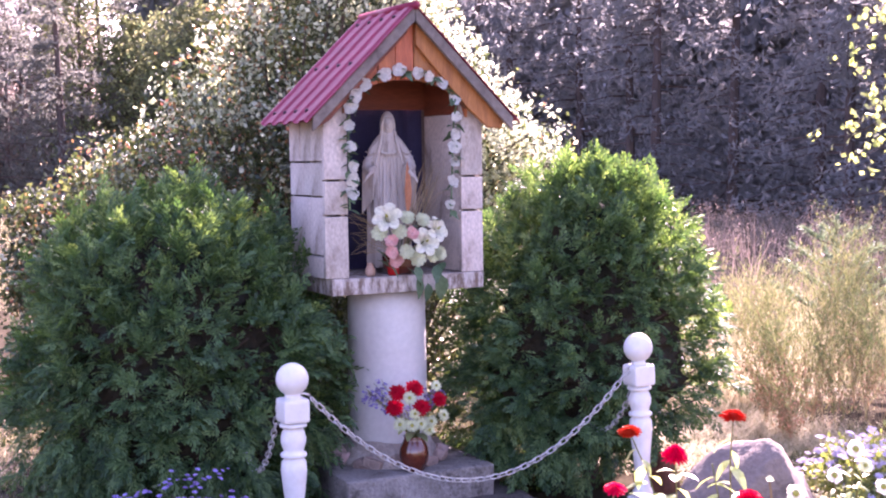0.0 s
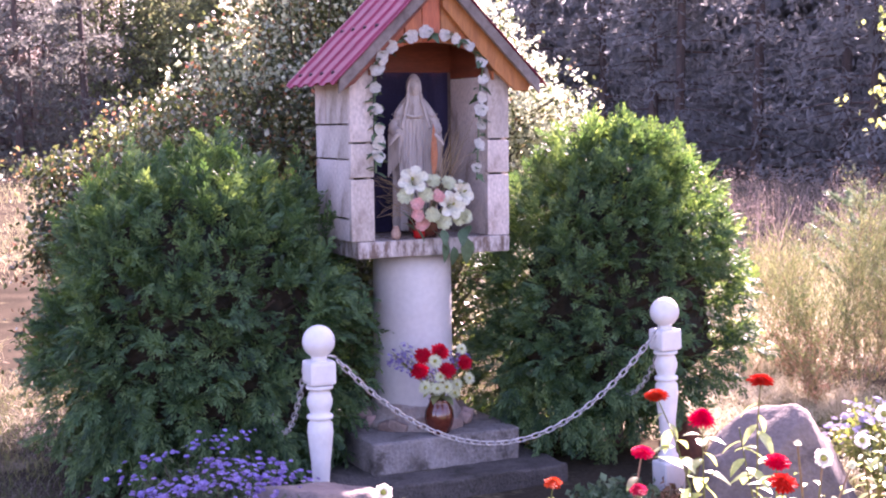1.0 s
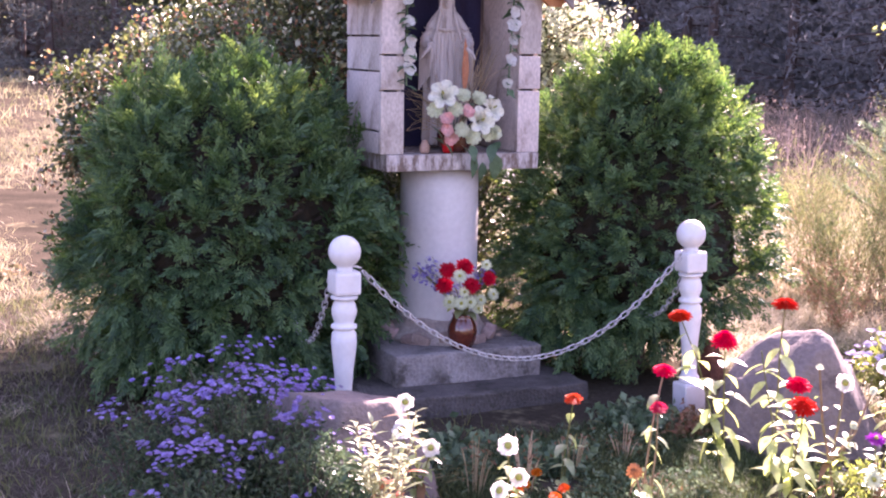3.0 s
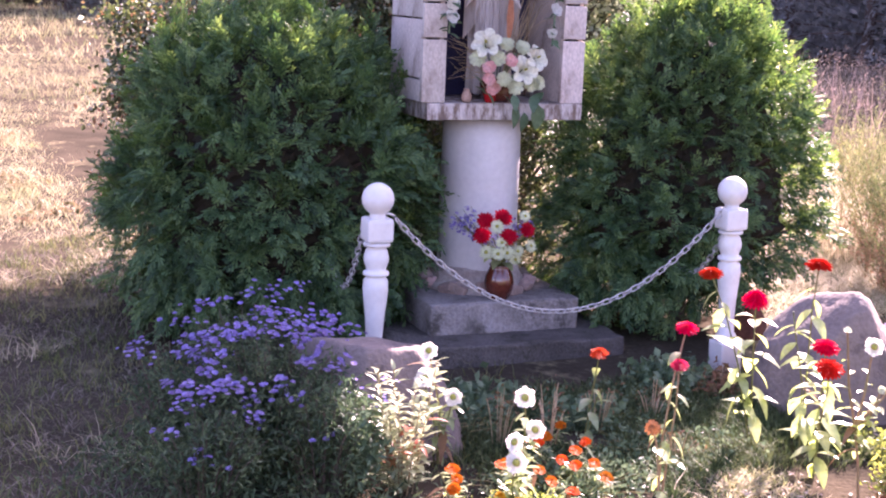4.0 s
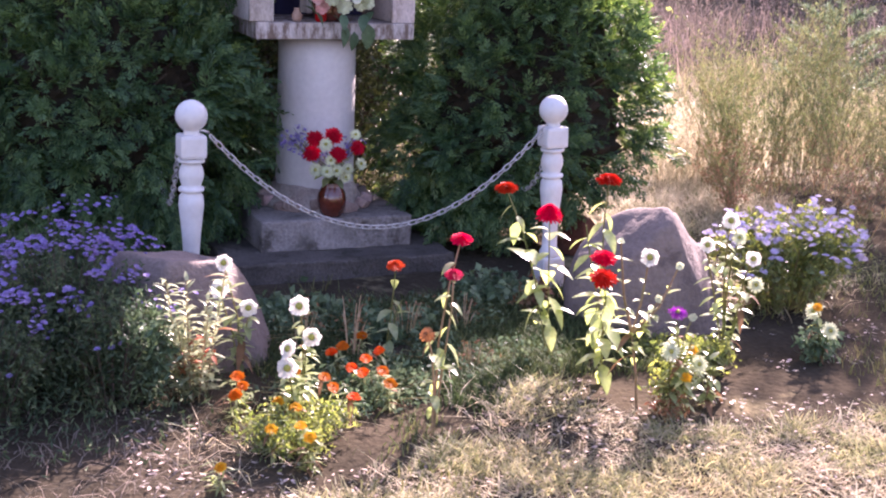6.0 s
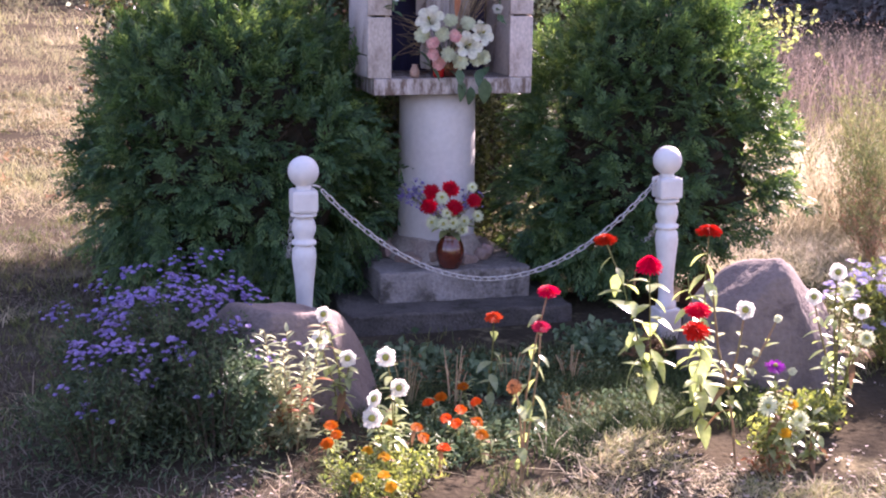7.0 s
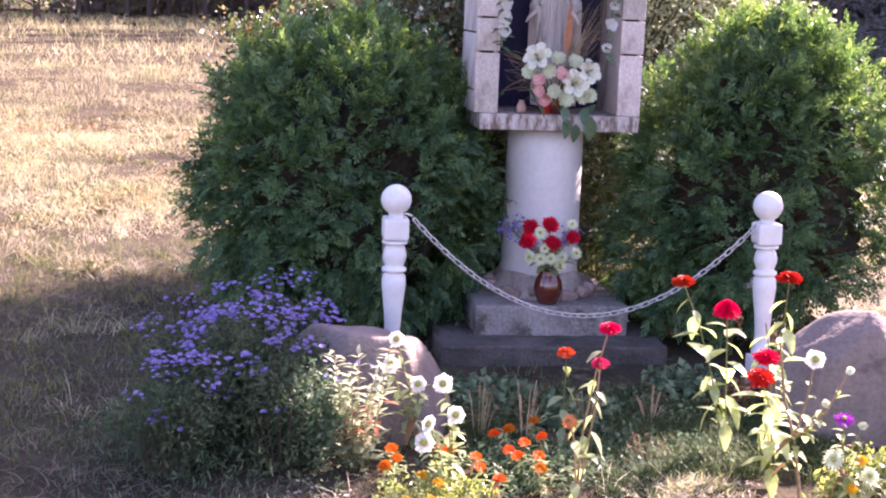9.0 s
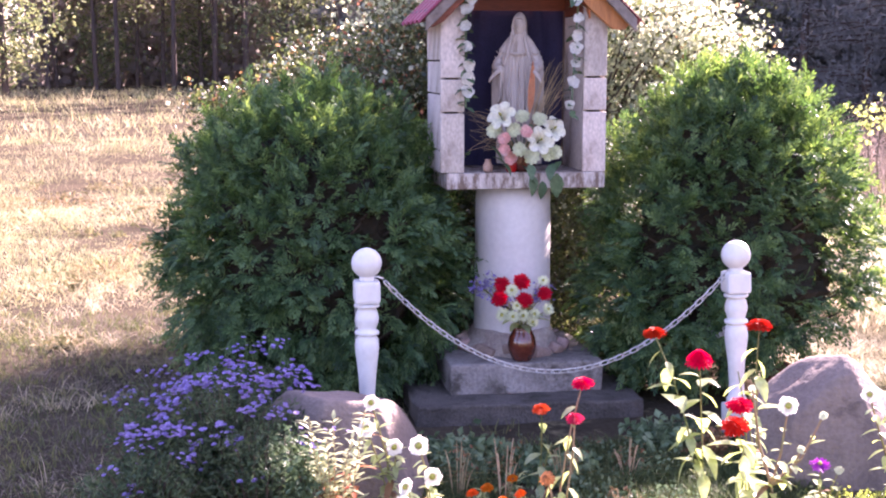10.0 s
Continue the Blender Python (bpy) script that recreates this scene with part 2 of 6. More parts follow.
M["red"] = mat("red_petals", (0.76, 0.008, 0.013), (0.60, 0.006, 0.011), 25, 90, 0.5, 0, 0.35, spread=0.2, per="object", spec=0.1)
M["deep_red"] = mat("deep_red_petals", (0.52, 0.006, 0.022), (0.40, 0.005, 0.018), 25, 90, 0.5, 0, 0.25, spec=0.1)
M["orange_red"] = mat("orange_red_petals", (0.70, 0.085, 0.014), (0.56, 0.05, 0.010), 25, 90, 0.5, 0, 0.4, spec=0.1)
M["pink"] = mat("pink_petals", (0.72, 0.04, 0.12), (0.60, 0.03, 0.09), 25, 90, 0.5, 0, 0.4, spec=0.1)
M["rose"] = mat("pale_pink_petals", (0.80, 0.40, 0.36), (0.78, 0.52, 0.46), 25, 90, 0.6, 0, 0.3)
M["orange"] = mat("orange_petals", (0.74, 0.19, 0.006), (0.62, 0.11, 0.005), 25, 90, 0.5, 0, 0.4, spread=0.25, per="object", spec=0.1)
M["yellow"] = mat("yellow_petals", (0.80, 0.46, 0.02), (0.75, 0.36, 0.02), 25, 90, 0.5, 0, 0.4, spec=0.1)
M["petal"] = mat("white_petals", (0.82, 0.80, 0.72), (0.76, 0.74, 0.66), 25, 90, 0.55, 0, 0.5, spread=0.08, per="object")
M["cream"] = mat("cream_green_petals", (0.70, 0.72, 0.50), (0.62, 0.66, 0.42), 25, 90, 0.55, 0, 0.3, spread=0.1, per="object")
M["purple"] = mat("violet_petals", (0.25, 0.18, 0.45), (0.41, 0.33, 0.60), 25, 90, 0.55, 0, 0.35, spread=0.25, per="object")
M["purple_mass"] = mat("violet_petal_mass", (0.25, 0.18, 0.45), (0.41, 0.33, 0.60), 25, 90, 0.55, 0, 0.35, spread=0.2)
M["lilac"] = mat("lilac_petals", (0.58, 0.50, 0.70), (0.70, 0.64, 0.76), 25, 90, 0.55, 0, 0.35, spread=0.2, per="object")
M["eye"] = mat("yellow_flower_eye", (0.36, 0.33, 0.06), (0.26, 0.27, 0.06), 60, 200, 0.8, 0.4)
M["candle"] = mat("red_candle_glass", (0.42, 0.012, 0.012), (0.34, 0.01, 0.01), 9, 60, 0.15, 0)
M["clay"] = mat("small_clay_figure", (0.42, 0.27, 0.20), (0.34, 0.22, 0.17), 20, 90, 0.7, 0.2)


# ---- mesh helpers ----
class Shape:
    """Collects vertices and faces for one mesh."""

    def __init__(self):
        self.v, self.f = [], []

    def add(self, verts, faces, m=None):
        k = len(self.v)
        self.v += [tuple(m @ Vector(p)) for p in verts] if m is not None else [tuple(p) for p in verts]
        self.f += [tuple(i + k for i in f) for f in faces]
        return self

    def mesh(self, name, material, smooth=False):
        me = bpy.data.meshes.new(name)
        me.from_pydata(self.v, [], self.f)
        me.materials.append(material)
        if smooth:
            me.polygons.foreach_set("use_smooth", [True] * len(me.polygons))
        me.update()
        return me


def array_mesh(name, verts, faces, material):
    """A mesh from numpy arrays of vertices and equal faces."""
    me = bpy.data.meshes.new(name)
    me.from_pydata(verts.tolist(), [], faces.tolist())
    me.materials.append(material)
    me.update()
    return me


def put(name, data, parent=None, m=None, label="", kind=""):
    """A mesh object, under its parent at the local pose m."""
    ob = new(name, data)
    if parent is not None:
        ob.parent = parent
    if m is not None:
        ob.matrix_basis = m
    return tagged(ob, label=label, kind=kind)


def thing(name, x, y, z, label, category, group="", kind="", turn=0.0):
    """An Empty at a thing's base."""
    ob = new(name)
    ob.matrix_basis = pose(x, y, z, 0, 0, turn)
    return tagged(ob, label, category, group, kind)


def block(sx, sy, sz, bevel=0.004, warp=0.0, seed=0):
    """A bevelled box about the origin, a little uneven."""
    bm = bmesh.new()
    bmesh.ops.create_cube(bm, size=1)
    bmesh.ops.scale(bm, vec=(sx, sy, sz), verts=bm.verts)
    if bevel:
        bmesh.ops.bevel(bm, geom=bm.edges[:], offset=bevel, segments=2, affect="EDGES", profile=0.6)
    if warp:
        r = random.Random(seed)
        o = Vector((r.random() * 9, r.random() * 9, r.random() * 9))
        for v in bm.verts:
            v.co += noise.noise_vector(v.co * 6 + o) * warp
    return bm


def bm_mesh(name, bm, material, smooth=False):
    me = bpy.data.meshes.new(name)
    bm.to_mesh(me)
    bm.free()
    me.materials.append(material)
    if smooth:
        me.polygons.foreach_set("use_smooth", [True] * len(me.polygons))
    return me


def part(name, bm, material, parent, label="", m=None, smooth=False):
    return put(name, bm_mesh(name, bm, material, smooth), parent, m, label)


def lathe(profile, n=28):
    """A turned solid from (radius, height) pairs, closed at both ends."""
    s = Shape()
    for r, z in profile:
        s.v += [(r * math.cos(2 * math.pi * i / n), r * math.sin(2 * math.pi * i / n), z) for i in range(n)]
    for k in range(len(profile) - 1):
        s.f += [(k * n + i, k * n + (i + 1) % n, (k + 1) * n + (i + 1) % n, (k + 1) * n + i) for i in range(n)]
    s.f.append(tuple(reversed(range(n))))
    s.f.append(tuple((len(profile) - 1) * n + i for i in range(n)))
    return s


def tube(s, path, r0, r1, n=6):
    """Adds a tapering tube along a path to the shape."""
    pts = [Vector(p) for p in path]
    k = len(s.v)
    for i, p in enumerate(pts):
        d = (pts[min(i + 1, len(pts) - 1)] - pts[max(i - 1, 0)]).normalized()
        side = d.cross(Vector((0.31, 0.22, 0.93)))
        side = side.normalized() if side.length > 1e-4 else Vector((1, 0, 0))
        up = d.cross(side)
        r = r0 + (r1 - r0) * i / (len(pts) - 1)
        s.v += [tuple(p + side * (r * math.cos(2 * math.pi * j / n)) + up * (r * math.sin(2 * math.pi * j / n))) for j in range(n)]
    for i in range(len(pts) - 1):
        s.f += [(k + i * n + j, k + i * n + (j + 1) % n, k + (i + 1) * n + (j + 1) % n, k + (i + 1) * n + j) for j in range(n)]
    s.f.append(tuple(k + j for j in reversed(range(n))))
    s.f.append(tuple(k + (len(pts) - 1) * n + j for j in range(n)))
    return s


def leaf_shape(length, width, curl=0.25, tip=0.55, fold=0.2):
    """A pointed leaf along +y, folded at its rib and curling down."""
    s = Shape()
    rows = ((0, 0.05), (0.2, 0.75), (0.45, 1.0), (0.7, 0.72), (0.88, 0.36), (1, 0.02))
    for u, w in rows:
        z = -curl * length * u * u
        s.v += [(-w * width / 2, u * length, z + fold * w * width / 2), (0, u * length, z), (w * width / 2, u * length, z + fold * w * width / 2)]
    for i in range(len(rows) - 1):
        a = i * 3
        s.f += [(a, a + 1, a + 4, a + 3), (a + 1, a + 2, a + 5, a + 4)]
    return s


def bloom_shape(radius, rings, petals, dome=0.35, width=1.0, cup=0.0, seed=1):
    """A flower head facing +z: rings of separate petals that rise to the middle."""
    s, r = Shape(), random.Random(seed)
    s.v.append((0, 0, dome * radius * 0.5))
    for k in range(rings):
        u = 1 - k / rings
        h = dome * radius * (1 - (1 - k / max(1, rings - 1)) ** 2 if rings > 1 else 0)
        count = max(5, int(petals * (0.55 + 0.45 * u)))
        for i in range(count):
            a = 2 * math.pi * (i + 0.5 * (k % 2) + r.uniform(-0.15, 0.15)) / count
            ln = radius * u * r.uniform(0.88, 1.08)
            w = width * math.pi * ln / count
            lift = cup * ln + r.uniform(-0.05, 0.08) * radius
            m = Matrix.Rotation(a, 4, "Z")
            s.add([(0.06 * radius, -w * 0.3, h), (ln * 0.6, -w, h + lift * 0.5 + 0.03 * radius), (ln, -w * 0.45, h + lift), (ln * 1.03, 0, h + lift - 0.04 * radius), (ln, w * 0.45, h + lift), (ln * 0.6, w, h + lift * 0.5 + 0.03 * radius), (0.06 * radius, w * 0.3, h), (ln * 0.6, 0, h + lift * 0.5 - 0.05 * radius)],
                  [(0, 1, 7), (1, 2, 3, 7), (3, 4, 5, 7), (5, 6, 7), (6, 0, 7)], m)
            s.f.append((0, len(s.v) - 2, len(s.v) - 8))
    return s


def eye_shape(radius, height, n=10):
    return lathe([(radius, 0), (radius * 0.95, height * 0.5), (radius * 0.6, height * 0.9), (radius * 0.1, height)], n)


def aim(place, way, spin=0.0, size=1.0):
    """A pose whose z axis points along way."""
    q = Vector(way).to_track_quat("Z", "Y").to_matrix().to_4x4()
    return Matrix.Translation(place) @ q @ Matrix.Rotation(spin, 4, "Z") @ Matrix.Diagonal((size, size, size, 1))


def quad_leaves(centres, size, rng, aspect=0.55, up=None, flat=0.0):
    """Diamond leaves, two triangles each, turned at random, as arrays."""
    n = len(centres)
    d = rng.normal(size=(n, 3))
    if up is not None:
        d = d + up
    d /= np.linalg.norm(d, axis=1, keepdims=True)
    e = rng.normal(size=(n, 3))
    e[:, 2] *= 1 - flat
    s = np.cross(d, e)
    s /= np.linalg.norm(s, axis=1, keepdims=True) + 1e-9
    b = np.cross(d, s)
    ln = size * rng.uniform(0.6, 1.3, (n, 1))
    bend = b * ln * rng.uniform(-0.2, 0.2, (n, 1))
    v = np.stack([centres - d * ln * 0.5, centres + s * ln * aspect * 0.5 + bend, centres + d * ln * 0.5, centres - s * ln * aspect * 0.5 + bend], 1).reshape(-1, 3)
    f = np.arange(4 * n).reshape(n, 4)
    return v, f


def blades(base, height, width, lean, rng, cuts=((0, 1.0), (0.55, 0.8), (1.0, 0.1))):
    """Curved grass blades as arrays: a few quads narrowing to a tip."""
    n = len(base)
    a = rng.uniform(0, 2 * np.pi, n)
    side = np.stack([np.cos(a), np.sin(a), np.zeros(n)], 1)
    b = a + rng.normal(0, 0.9, n) + np.pi / 2
    to = np.stack([np.cos(b), np.sin(b), np.zeros(n)], 1) * (lean * rng.uniform(0.2, 1.4, n) * height)[:, None]
    zz = np.array([0, 0, 1.0])
    pts = []
    for u, w in cuts:
        c = base + to * (u * u) + zz * (height * (u - 0.25 * lean * u * u))[:, None]
        pts += [c - side * (width * w / 2)[:, None], c + side * (width * w / 2)[:, None]]
    v = np.stack(pts, 1).reshape(-1, 3)
    k = np.arange(n)[:, None] * 2 * len(cuts)
    f = np.concatenate([k + 2 * i + np.array([0, 1, 3, 2]) for i in range(len(cuts) - 1)], 1).reshape(-1, 4)
    return v, f


# ---- ground ----
def ground_z(x, y):
    """Height of the ground: level by the shrine, falling a little towards the path, uneven."""
    z = -0.035 * min(3.0, max(0.0, -0.6 - y))
    z += 0.018 * noise.noise(Vector((x * 0.9, y * 0.9, 3.1))) + 0.008 * noise.noise(Vector((x * 4.1, y * 4.1, 1.2)))
    if -1 < x < 1 and -3 < y < -1:
        z += 0.05 * math.exp(-((x - 0.10) / 0.24) ** 2 - ((y + 1.80) / 0.24) ** 2)
    d = math.hypot(x, y)
    if d > 6:
        z += min(1.0, (d - 6) / 20) * 0.12 * noise.noise(Vector((x * 0.12, y * 0.12, 7.7)))
    return z


def build_ground():
    line = lambda c, near, far: sorted(set([round(c + i * 0.07, 3) for i in range(-near, near + 1)] + [c + s * (near * 0.07 + 0.3 * 1.22 ** i) for i in range(far) for s in (-1, 1)]))
    xs, ys = line(0.0, 45, 36), line(-1.0, 40, 36)
    s = Shape()
    s.v = [(x, y, ground_z(x, y)) for y in ys for x in xs]
    w = len(xs)
    s.f = [(j * w + i, j * w + i + 1, (j + 1) * w + i + 1, (j + 1) * w + i) for j in range(len(ys) - 1) for i in range(w - 1)]
    tagged(put("ground", s.mesh("ground", M["earth"], True)), "dry meadow ground of sandy soil and thin turf", "ground", kind="structure")


build_ground()


def scatter(n, x0, x1, y0, y1, rng, keep=None):
    x, y = rng.uniform(x0, x1, n), rng.uniform(y0, y1, n)
    if keep is not None:
        k = np.array([keep(a, b) for a, b in zip(x, y)])
        x, y = x[k], y[k]
    return np.array([(a, b, ground_z(a, b) - 0.004) for a, b in zip(x, y)])


def near_thing(x, y):
    return (abs(x) < 0.58 and -0.24 < y < 0.6) or math.hypot(x + 0.95, y - 0.55) < 0.6 or math.hypot(x - 1.0, y - 0.4) < 0.55


def patch(x, y, s, o):
    return noise.noise(Vector((x * s, y * s, o)))


def tufts(centres, per, spread, rng):
    """Blade feet gathered in tufts round the centres."""
    b = np.repeat(centres, per, 0)
    b[:, :2] += rng.normal(0, spread, (len(b), 2))
    b[:, 2] = [ground_z(x, y) - 0.004 for x, y in b[:, :2]]
    return b


def build_grass():
    rng = np.random.default_rng(5)
    bed = lambda x, y: -1.25 < x < 1.25 and -1.75 - 0.12 * x < y < 0.0
    front = lambda x, y: -1.9 < x < 1.9 and -2.8 < y < -1.2
    edge = ((-1.6, -2.45), (-0.5, -2.12), (-0.3, -2.02), (-0.05, -1.78), (0.13, -1.66), (0.22, -1.72), (0.28, -2.05), (0.6, -2.16), (1.2, -2.2), (2.4, -2.35))

    def mound(x, y):
        """True on the matted grass in front of the bed."""
        for (a, p), (b, q) in zip(edge, edge[1:]):
            if a <= x <= b:
                return y < p + (q - p) * (x - a) / (b - a) + 0.10 * patch(x, y, 5, 3)
        return False
    # short shaded turf beside the shrine
    c = scatter(6400, -6.0, 3.5, -3.4, 3.2, rng, lambda x, y: not near_thing(x, y) and not ((bed(x, y) or front(x, y)) and patch(x, y, 1.5, 2) < 0.16) and patch(x, y, 1.1, 4) > -0.2)
    b = tufts(c, 12, 0.045, rng)
    v, f = blades(b, rng.uniform(0.02, 0.085, len(b)), rng.uniform(0.003, 0.006, len(b)), 0.9, rng)
    tagged(put("turf", array_mesh("turf", v, f, M["grass_green"])), "short green and browning turf", "grass", kind="stuff")
    # bed grass in a darker green that stands for the shade over it
    r7 = np.random.default_rng(71)
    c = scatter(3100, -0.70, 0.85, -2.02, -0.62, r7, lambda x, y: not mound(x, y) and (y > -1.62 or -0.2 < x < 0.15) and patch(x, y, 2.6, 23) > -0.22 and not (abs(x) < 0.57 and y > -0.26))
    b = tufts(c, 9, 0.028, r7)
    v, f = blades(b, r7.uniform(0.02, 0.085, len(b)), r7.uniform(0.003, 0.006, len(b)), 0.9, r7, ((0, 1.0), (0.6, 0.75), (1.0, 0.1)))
    tagged(put("bed_grass", array_mesh("bed_grass", v, f, M["grass_bed"])), "grass in the flower bed, shade put into its dark green", "grass", kind="stuff")
    # dry grass lying in tufts along the front of the bed
    c = scatter(5200, -6.5, 4.5, -3.7, 4.0, rng, lambda x, y: not near_thing(x, y) and not (front(x, y) and patch(x, y, 2.5, 19) < 0.22) and patch(x, y, 1.3, 9) > (-0.45 if y < -1.6 - 0.15 * x and x > -1.2 else 0.28 if x < -1.0 and y < 1.0 else 0.0) and not bed(x, y))
    c2 = scatter(3600, -1.6, 2.2, -3.0, -1.4, rng, mound)
    b = tufts(c, 13, 0.03, rng)
    b2 = tufts(c2, 11, 0.035, rng)
    v, f = blades(b, rng.uniform(0.04, 0.13, len(b)), rng.uniform(0.002, 0.005, len(b)), 1.6, rng)
    low = np.array([0.6 + 0.7 * max(0.0, patch(p, q, 6, 77) + 0.4) for p, q in b2[:, :2]])
    v2, f2 = blades(b2, rng.uniform(0.015, 0.06, len(b2)) * low, rng.uniform(0.003, 0.007, len(b2)), 1.7, rng, ((0, 1.0), (1.0, 0.3)))
    v, f = np.concatenate([v, v2]), np.concatenate([f, f2 + len(v)])
    b3 = tufts(scatter(3400, -6.5, 4.5, -8.5, -2.9, rng, lambda x, y: patch(x, y, 1.3, 9) > -0.15), 6, 0.04, rng)
    v3, f3 = blades(b3, rng.uniform(0.02, 0.07, len(b3)), rng.uniform(0.004, 0.008, len(b3)), 1.7, rng, ((0, 1.0), (1.0, 0.3)))
    v, f = np.concatenate([v, v3]), np.concatenate([f, f3 + len(v)])
    tagged(put("dry_grass", array_mesh("dry_grass", v, f, M["grass_dry"])), "bleached dry grass lying in tufts", "grass", kind="stuff")
    # yellow-green tufts in the sun, lightened in colour to carry that sunlight
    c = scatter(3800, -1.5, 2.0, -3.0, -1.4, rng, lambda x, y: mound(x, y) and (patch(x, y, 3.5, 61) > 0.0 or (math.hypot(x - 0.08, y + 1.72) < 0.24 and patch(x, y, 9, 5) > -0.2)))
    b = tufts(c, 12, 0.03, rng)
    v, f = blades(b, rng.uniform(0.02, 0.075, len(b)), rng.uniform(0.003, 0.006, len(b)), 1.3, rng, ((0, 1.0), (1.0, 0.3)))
    tagged(put("sunlit_grass", array_mesh("sunlit_grass", v, f, M["grass_lit"])), "grass tufts in front of the bed, sunlight put into their yellow-green", "grass", kind="stuff")
    # pale fallen leaves and petals on the soil in front
    r4 = np.random.default_rng(29)
    c = scatter(4200, -1.3, 2.0, -2.8, -1.25, r4, lambda x, y: patch(x, y, 2.2, 41) > -0.16 and not (-0.62 < x < -0.2 and y > -2.1) and (mound(x, y) or (0.15 < x < 0.95 and y < -1.86) or patch(x, y, 3, 43) > 0.02))
    c[:, 2] += r4.uniform(0.006, 0.016, len(c))
    v, f = quad_leaves(c, 0.026, r4, 0.5)
    z = np.repeat(c[:, 2], 4)
    v[:, 2] = z + 0.22 * (v[:, 2] - z)
    tagged(put("leaf_litter", array_mesh("leaf_litter", v, f, M["litter"])), "pale fallen leaves and dry bits on the soil", "leaf litter", kind="stuff")
    # trampled brown grass beside the bed
    c = scatter(4300, -6.0, -1.0, -3.2, 2.6, rng, lambda x, y: not near_thing(x, y) and patch(x, y, 1.7, 15) > -0.35)
    b = tufts(c, 9, 0.05, rng)
    v, f = blades(b, rng.uniform(0.02, 0.08, len(b)), rng.uniform(0.002, 0.005, len(b)), 1.8, rng)
    tagged(put("trampled_grass", array_mesh("trampled_grass", v, f, M["grass_brown"])), "trampled brown grass and dead stalks", "grass", kind="stuff")
    # rough meadow, taller away from the shrine
    parts_v, parts_f, k = [], [], 0
    for n, x0, x1, y0, y1, h0, h1, w, lean in ((4200, -8, -1.4, 3.0, 10, 0.03, 0.16, 0.005, 1.4), (2900, -14, 3, 9, 22, 0.07, 0.30, 0.005, 1.4), (2000, -22, 14, 20, 62, 0.15, 0.45, 0.020, 0.8), (900, 1.4, 3.2, -0.9, 4, 0.02, 0.09, 0.005, 1.8), (1300, 2.6, 8, 0.6, 7, 0.03, 0.13, 0.006, 1.5), (900, 3.0, 7.5, 1.6, 6.0, 0.18, 0.52, 0.006, 0.7)):
        c = scatter(n, x0, x1, y0, y1, rng, lambda x, y: patch(x, y, 0.5, 6) > -0.4)
        b = tufts(c, 12, 0.06 + 0.004 * y1, rng)
        tall = np.repeat([rng.uniform(0.6, 1.1) * max(0.25, 0.85 + 1.1 * patch(p, q, 0.7, 17)) for p, q in c[:, :2]], 12)
        v, f = blades(b, rng.uniform(h0, h1, len(b)) * tall, rng.uniform(0.6 * w, 1.3 * w, len(b)), lean, rng, ((0, 1.0), (0.55, 0.8), (1.0, 0.1)) if w < 0.006 else ((0, 1.0), (1.0, 0.25)))
        parts_v.append(v), parts_f.append(f + k)
        k += len(v)
    tagged(put("meadow_grass", array_mesh("meadow_grass", np.concatenate(parts_v), np.concatenate(parts_f), M["meadow"])), "tall straw-coloured meadow grass gone to seed", "grass", kind="stuff")
    # grass of the far meadow before the wood, greyed to stand for shade
    r8 = np.random.default_rng(73)
    b = tufts(scatter(2300, 4.5, 19, 6, 21, r8, lambda x, y: patch(x, y, 0.5, 6) > -0.4), 12, 0.14, r8)
    v, f = blades(b, r8.uniform(0.10, 0.40, len(b)), r8.uniform(0.005, 0.012, len(b)), 1.0, r8, ((0, 1.0), (1.0, 0.25)))
    tagged(put("far_grass", array_mesh("far_grass", v, f, M["far_meadow"])), "rough grass before the wood, shade put into its grey-brown", "grass", kind="stuff")
    # bleached tall grass leaning over behind the thuja, made paler for sun glare
    b = tufts(scatter(420, 1.95, 3.6, 1.3, 4.2, r8, lambda x, y: patch(x, y, 1.2, 81) > -0.3), 13, 0.06, r8)
    v, f = blades(b, r8.uniform(0.25, 0.72, len(b)), r8.uniform(0.003, 0.006, len(b)), 0.8, r8)
    b = tufts(scatter(900, 1.35, 2.9, 0.15, 1.7, r8), 12, 0.04, r8)
    v2, f2 = blades(b, r8.uniform(0.03, 0.13, len(b)), r8.uniform(0.003, 0.006, len(b)), 1.4, r8, ((0, 1.0), (1.0, 0.3)))
    v, f = np.concatenate([v, v2]), np.concatenate([f, f2 + len(v)])
    tagged(put("bleached_grass", array_mesh("bleached_grass", v, f, M["pale_grass"])), "tall bleached grass behind the thuja, sun glare put into its pale colour", "grass", kind="stuff")
    # low weeds scattered over the mown meadow
    r5 = np.random.default_rng(37)
    c = scatter(420, -7.5, -1.5, 1.6, 12, r5, lambda x, y: not near_thing(x, y) and patch(x, y, 0.9, 53) > -0.05)
    n = r5.integers(18, 60, len(c))
    big = np.repeat(r5.uniform(0.5, 1.3, len(c)), n)[:, None]
    c = np.repeat(c, n, 0) + r5.normal(0, 1, (n.sum(), 3)) * np.array([0.08, 0.08, 0.0]) * big
    c[:, 2] += np.abs(r5.normal(0, 0.045, len(c))) * big[:, 0]
    v, f = quad_leaves(c, 0.07, r5, 0.3)
    tagged(put("meadow_weeds", array_mesh("meadow_weeds", v, f, M["meadow_weed"])), "low green and brown weeds in the dry meadow", "weeds", kind="stuff")
    # tall dead weeds beyond the mown strip
    r3 = np.random.default_rng(18)
    c = scatter(420, 4.0, 13, 4.6, 13, r3, lambda x, y: patch(x, y, 0.6, 31) > -0.15)
    b = tufts(c, 5, 0.07, r3)
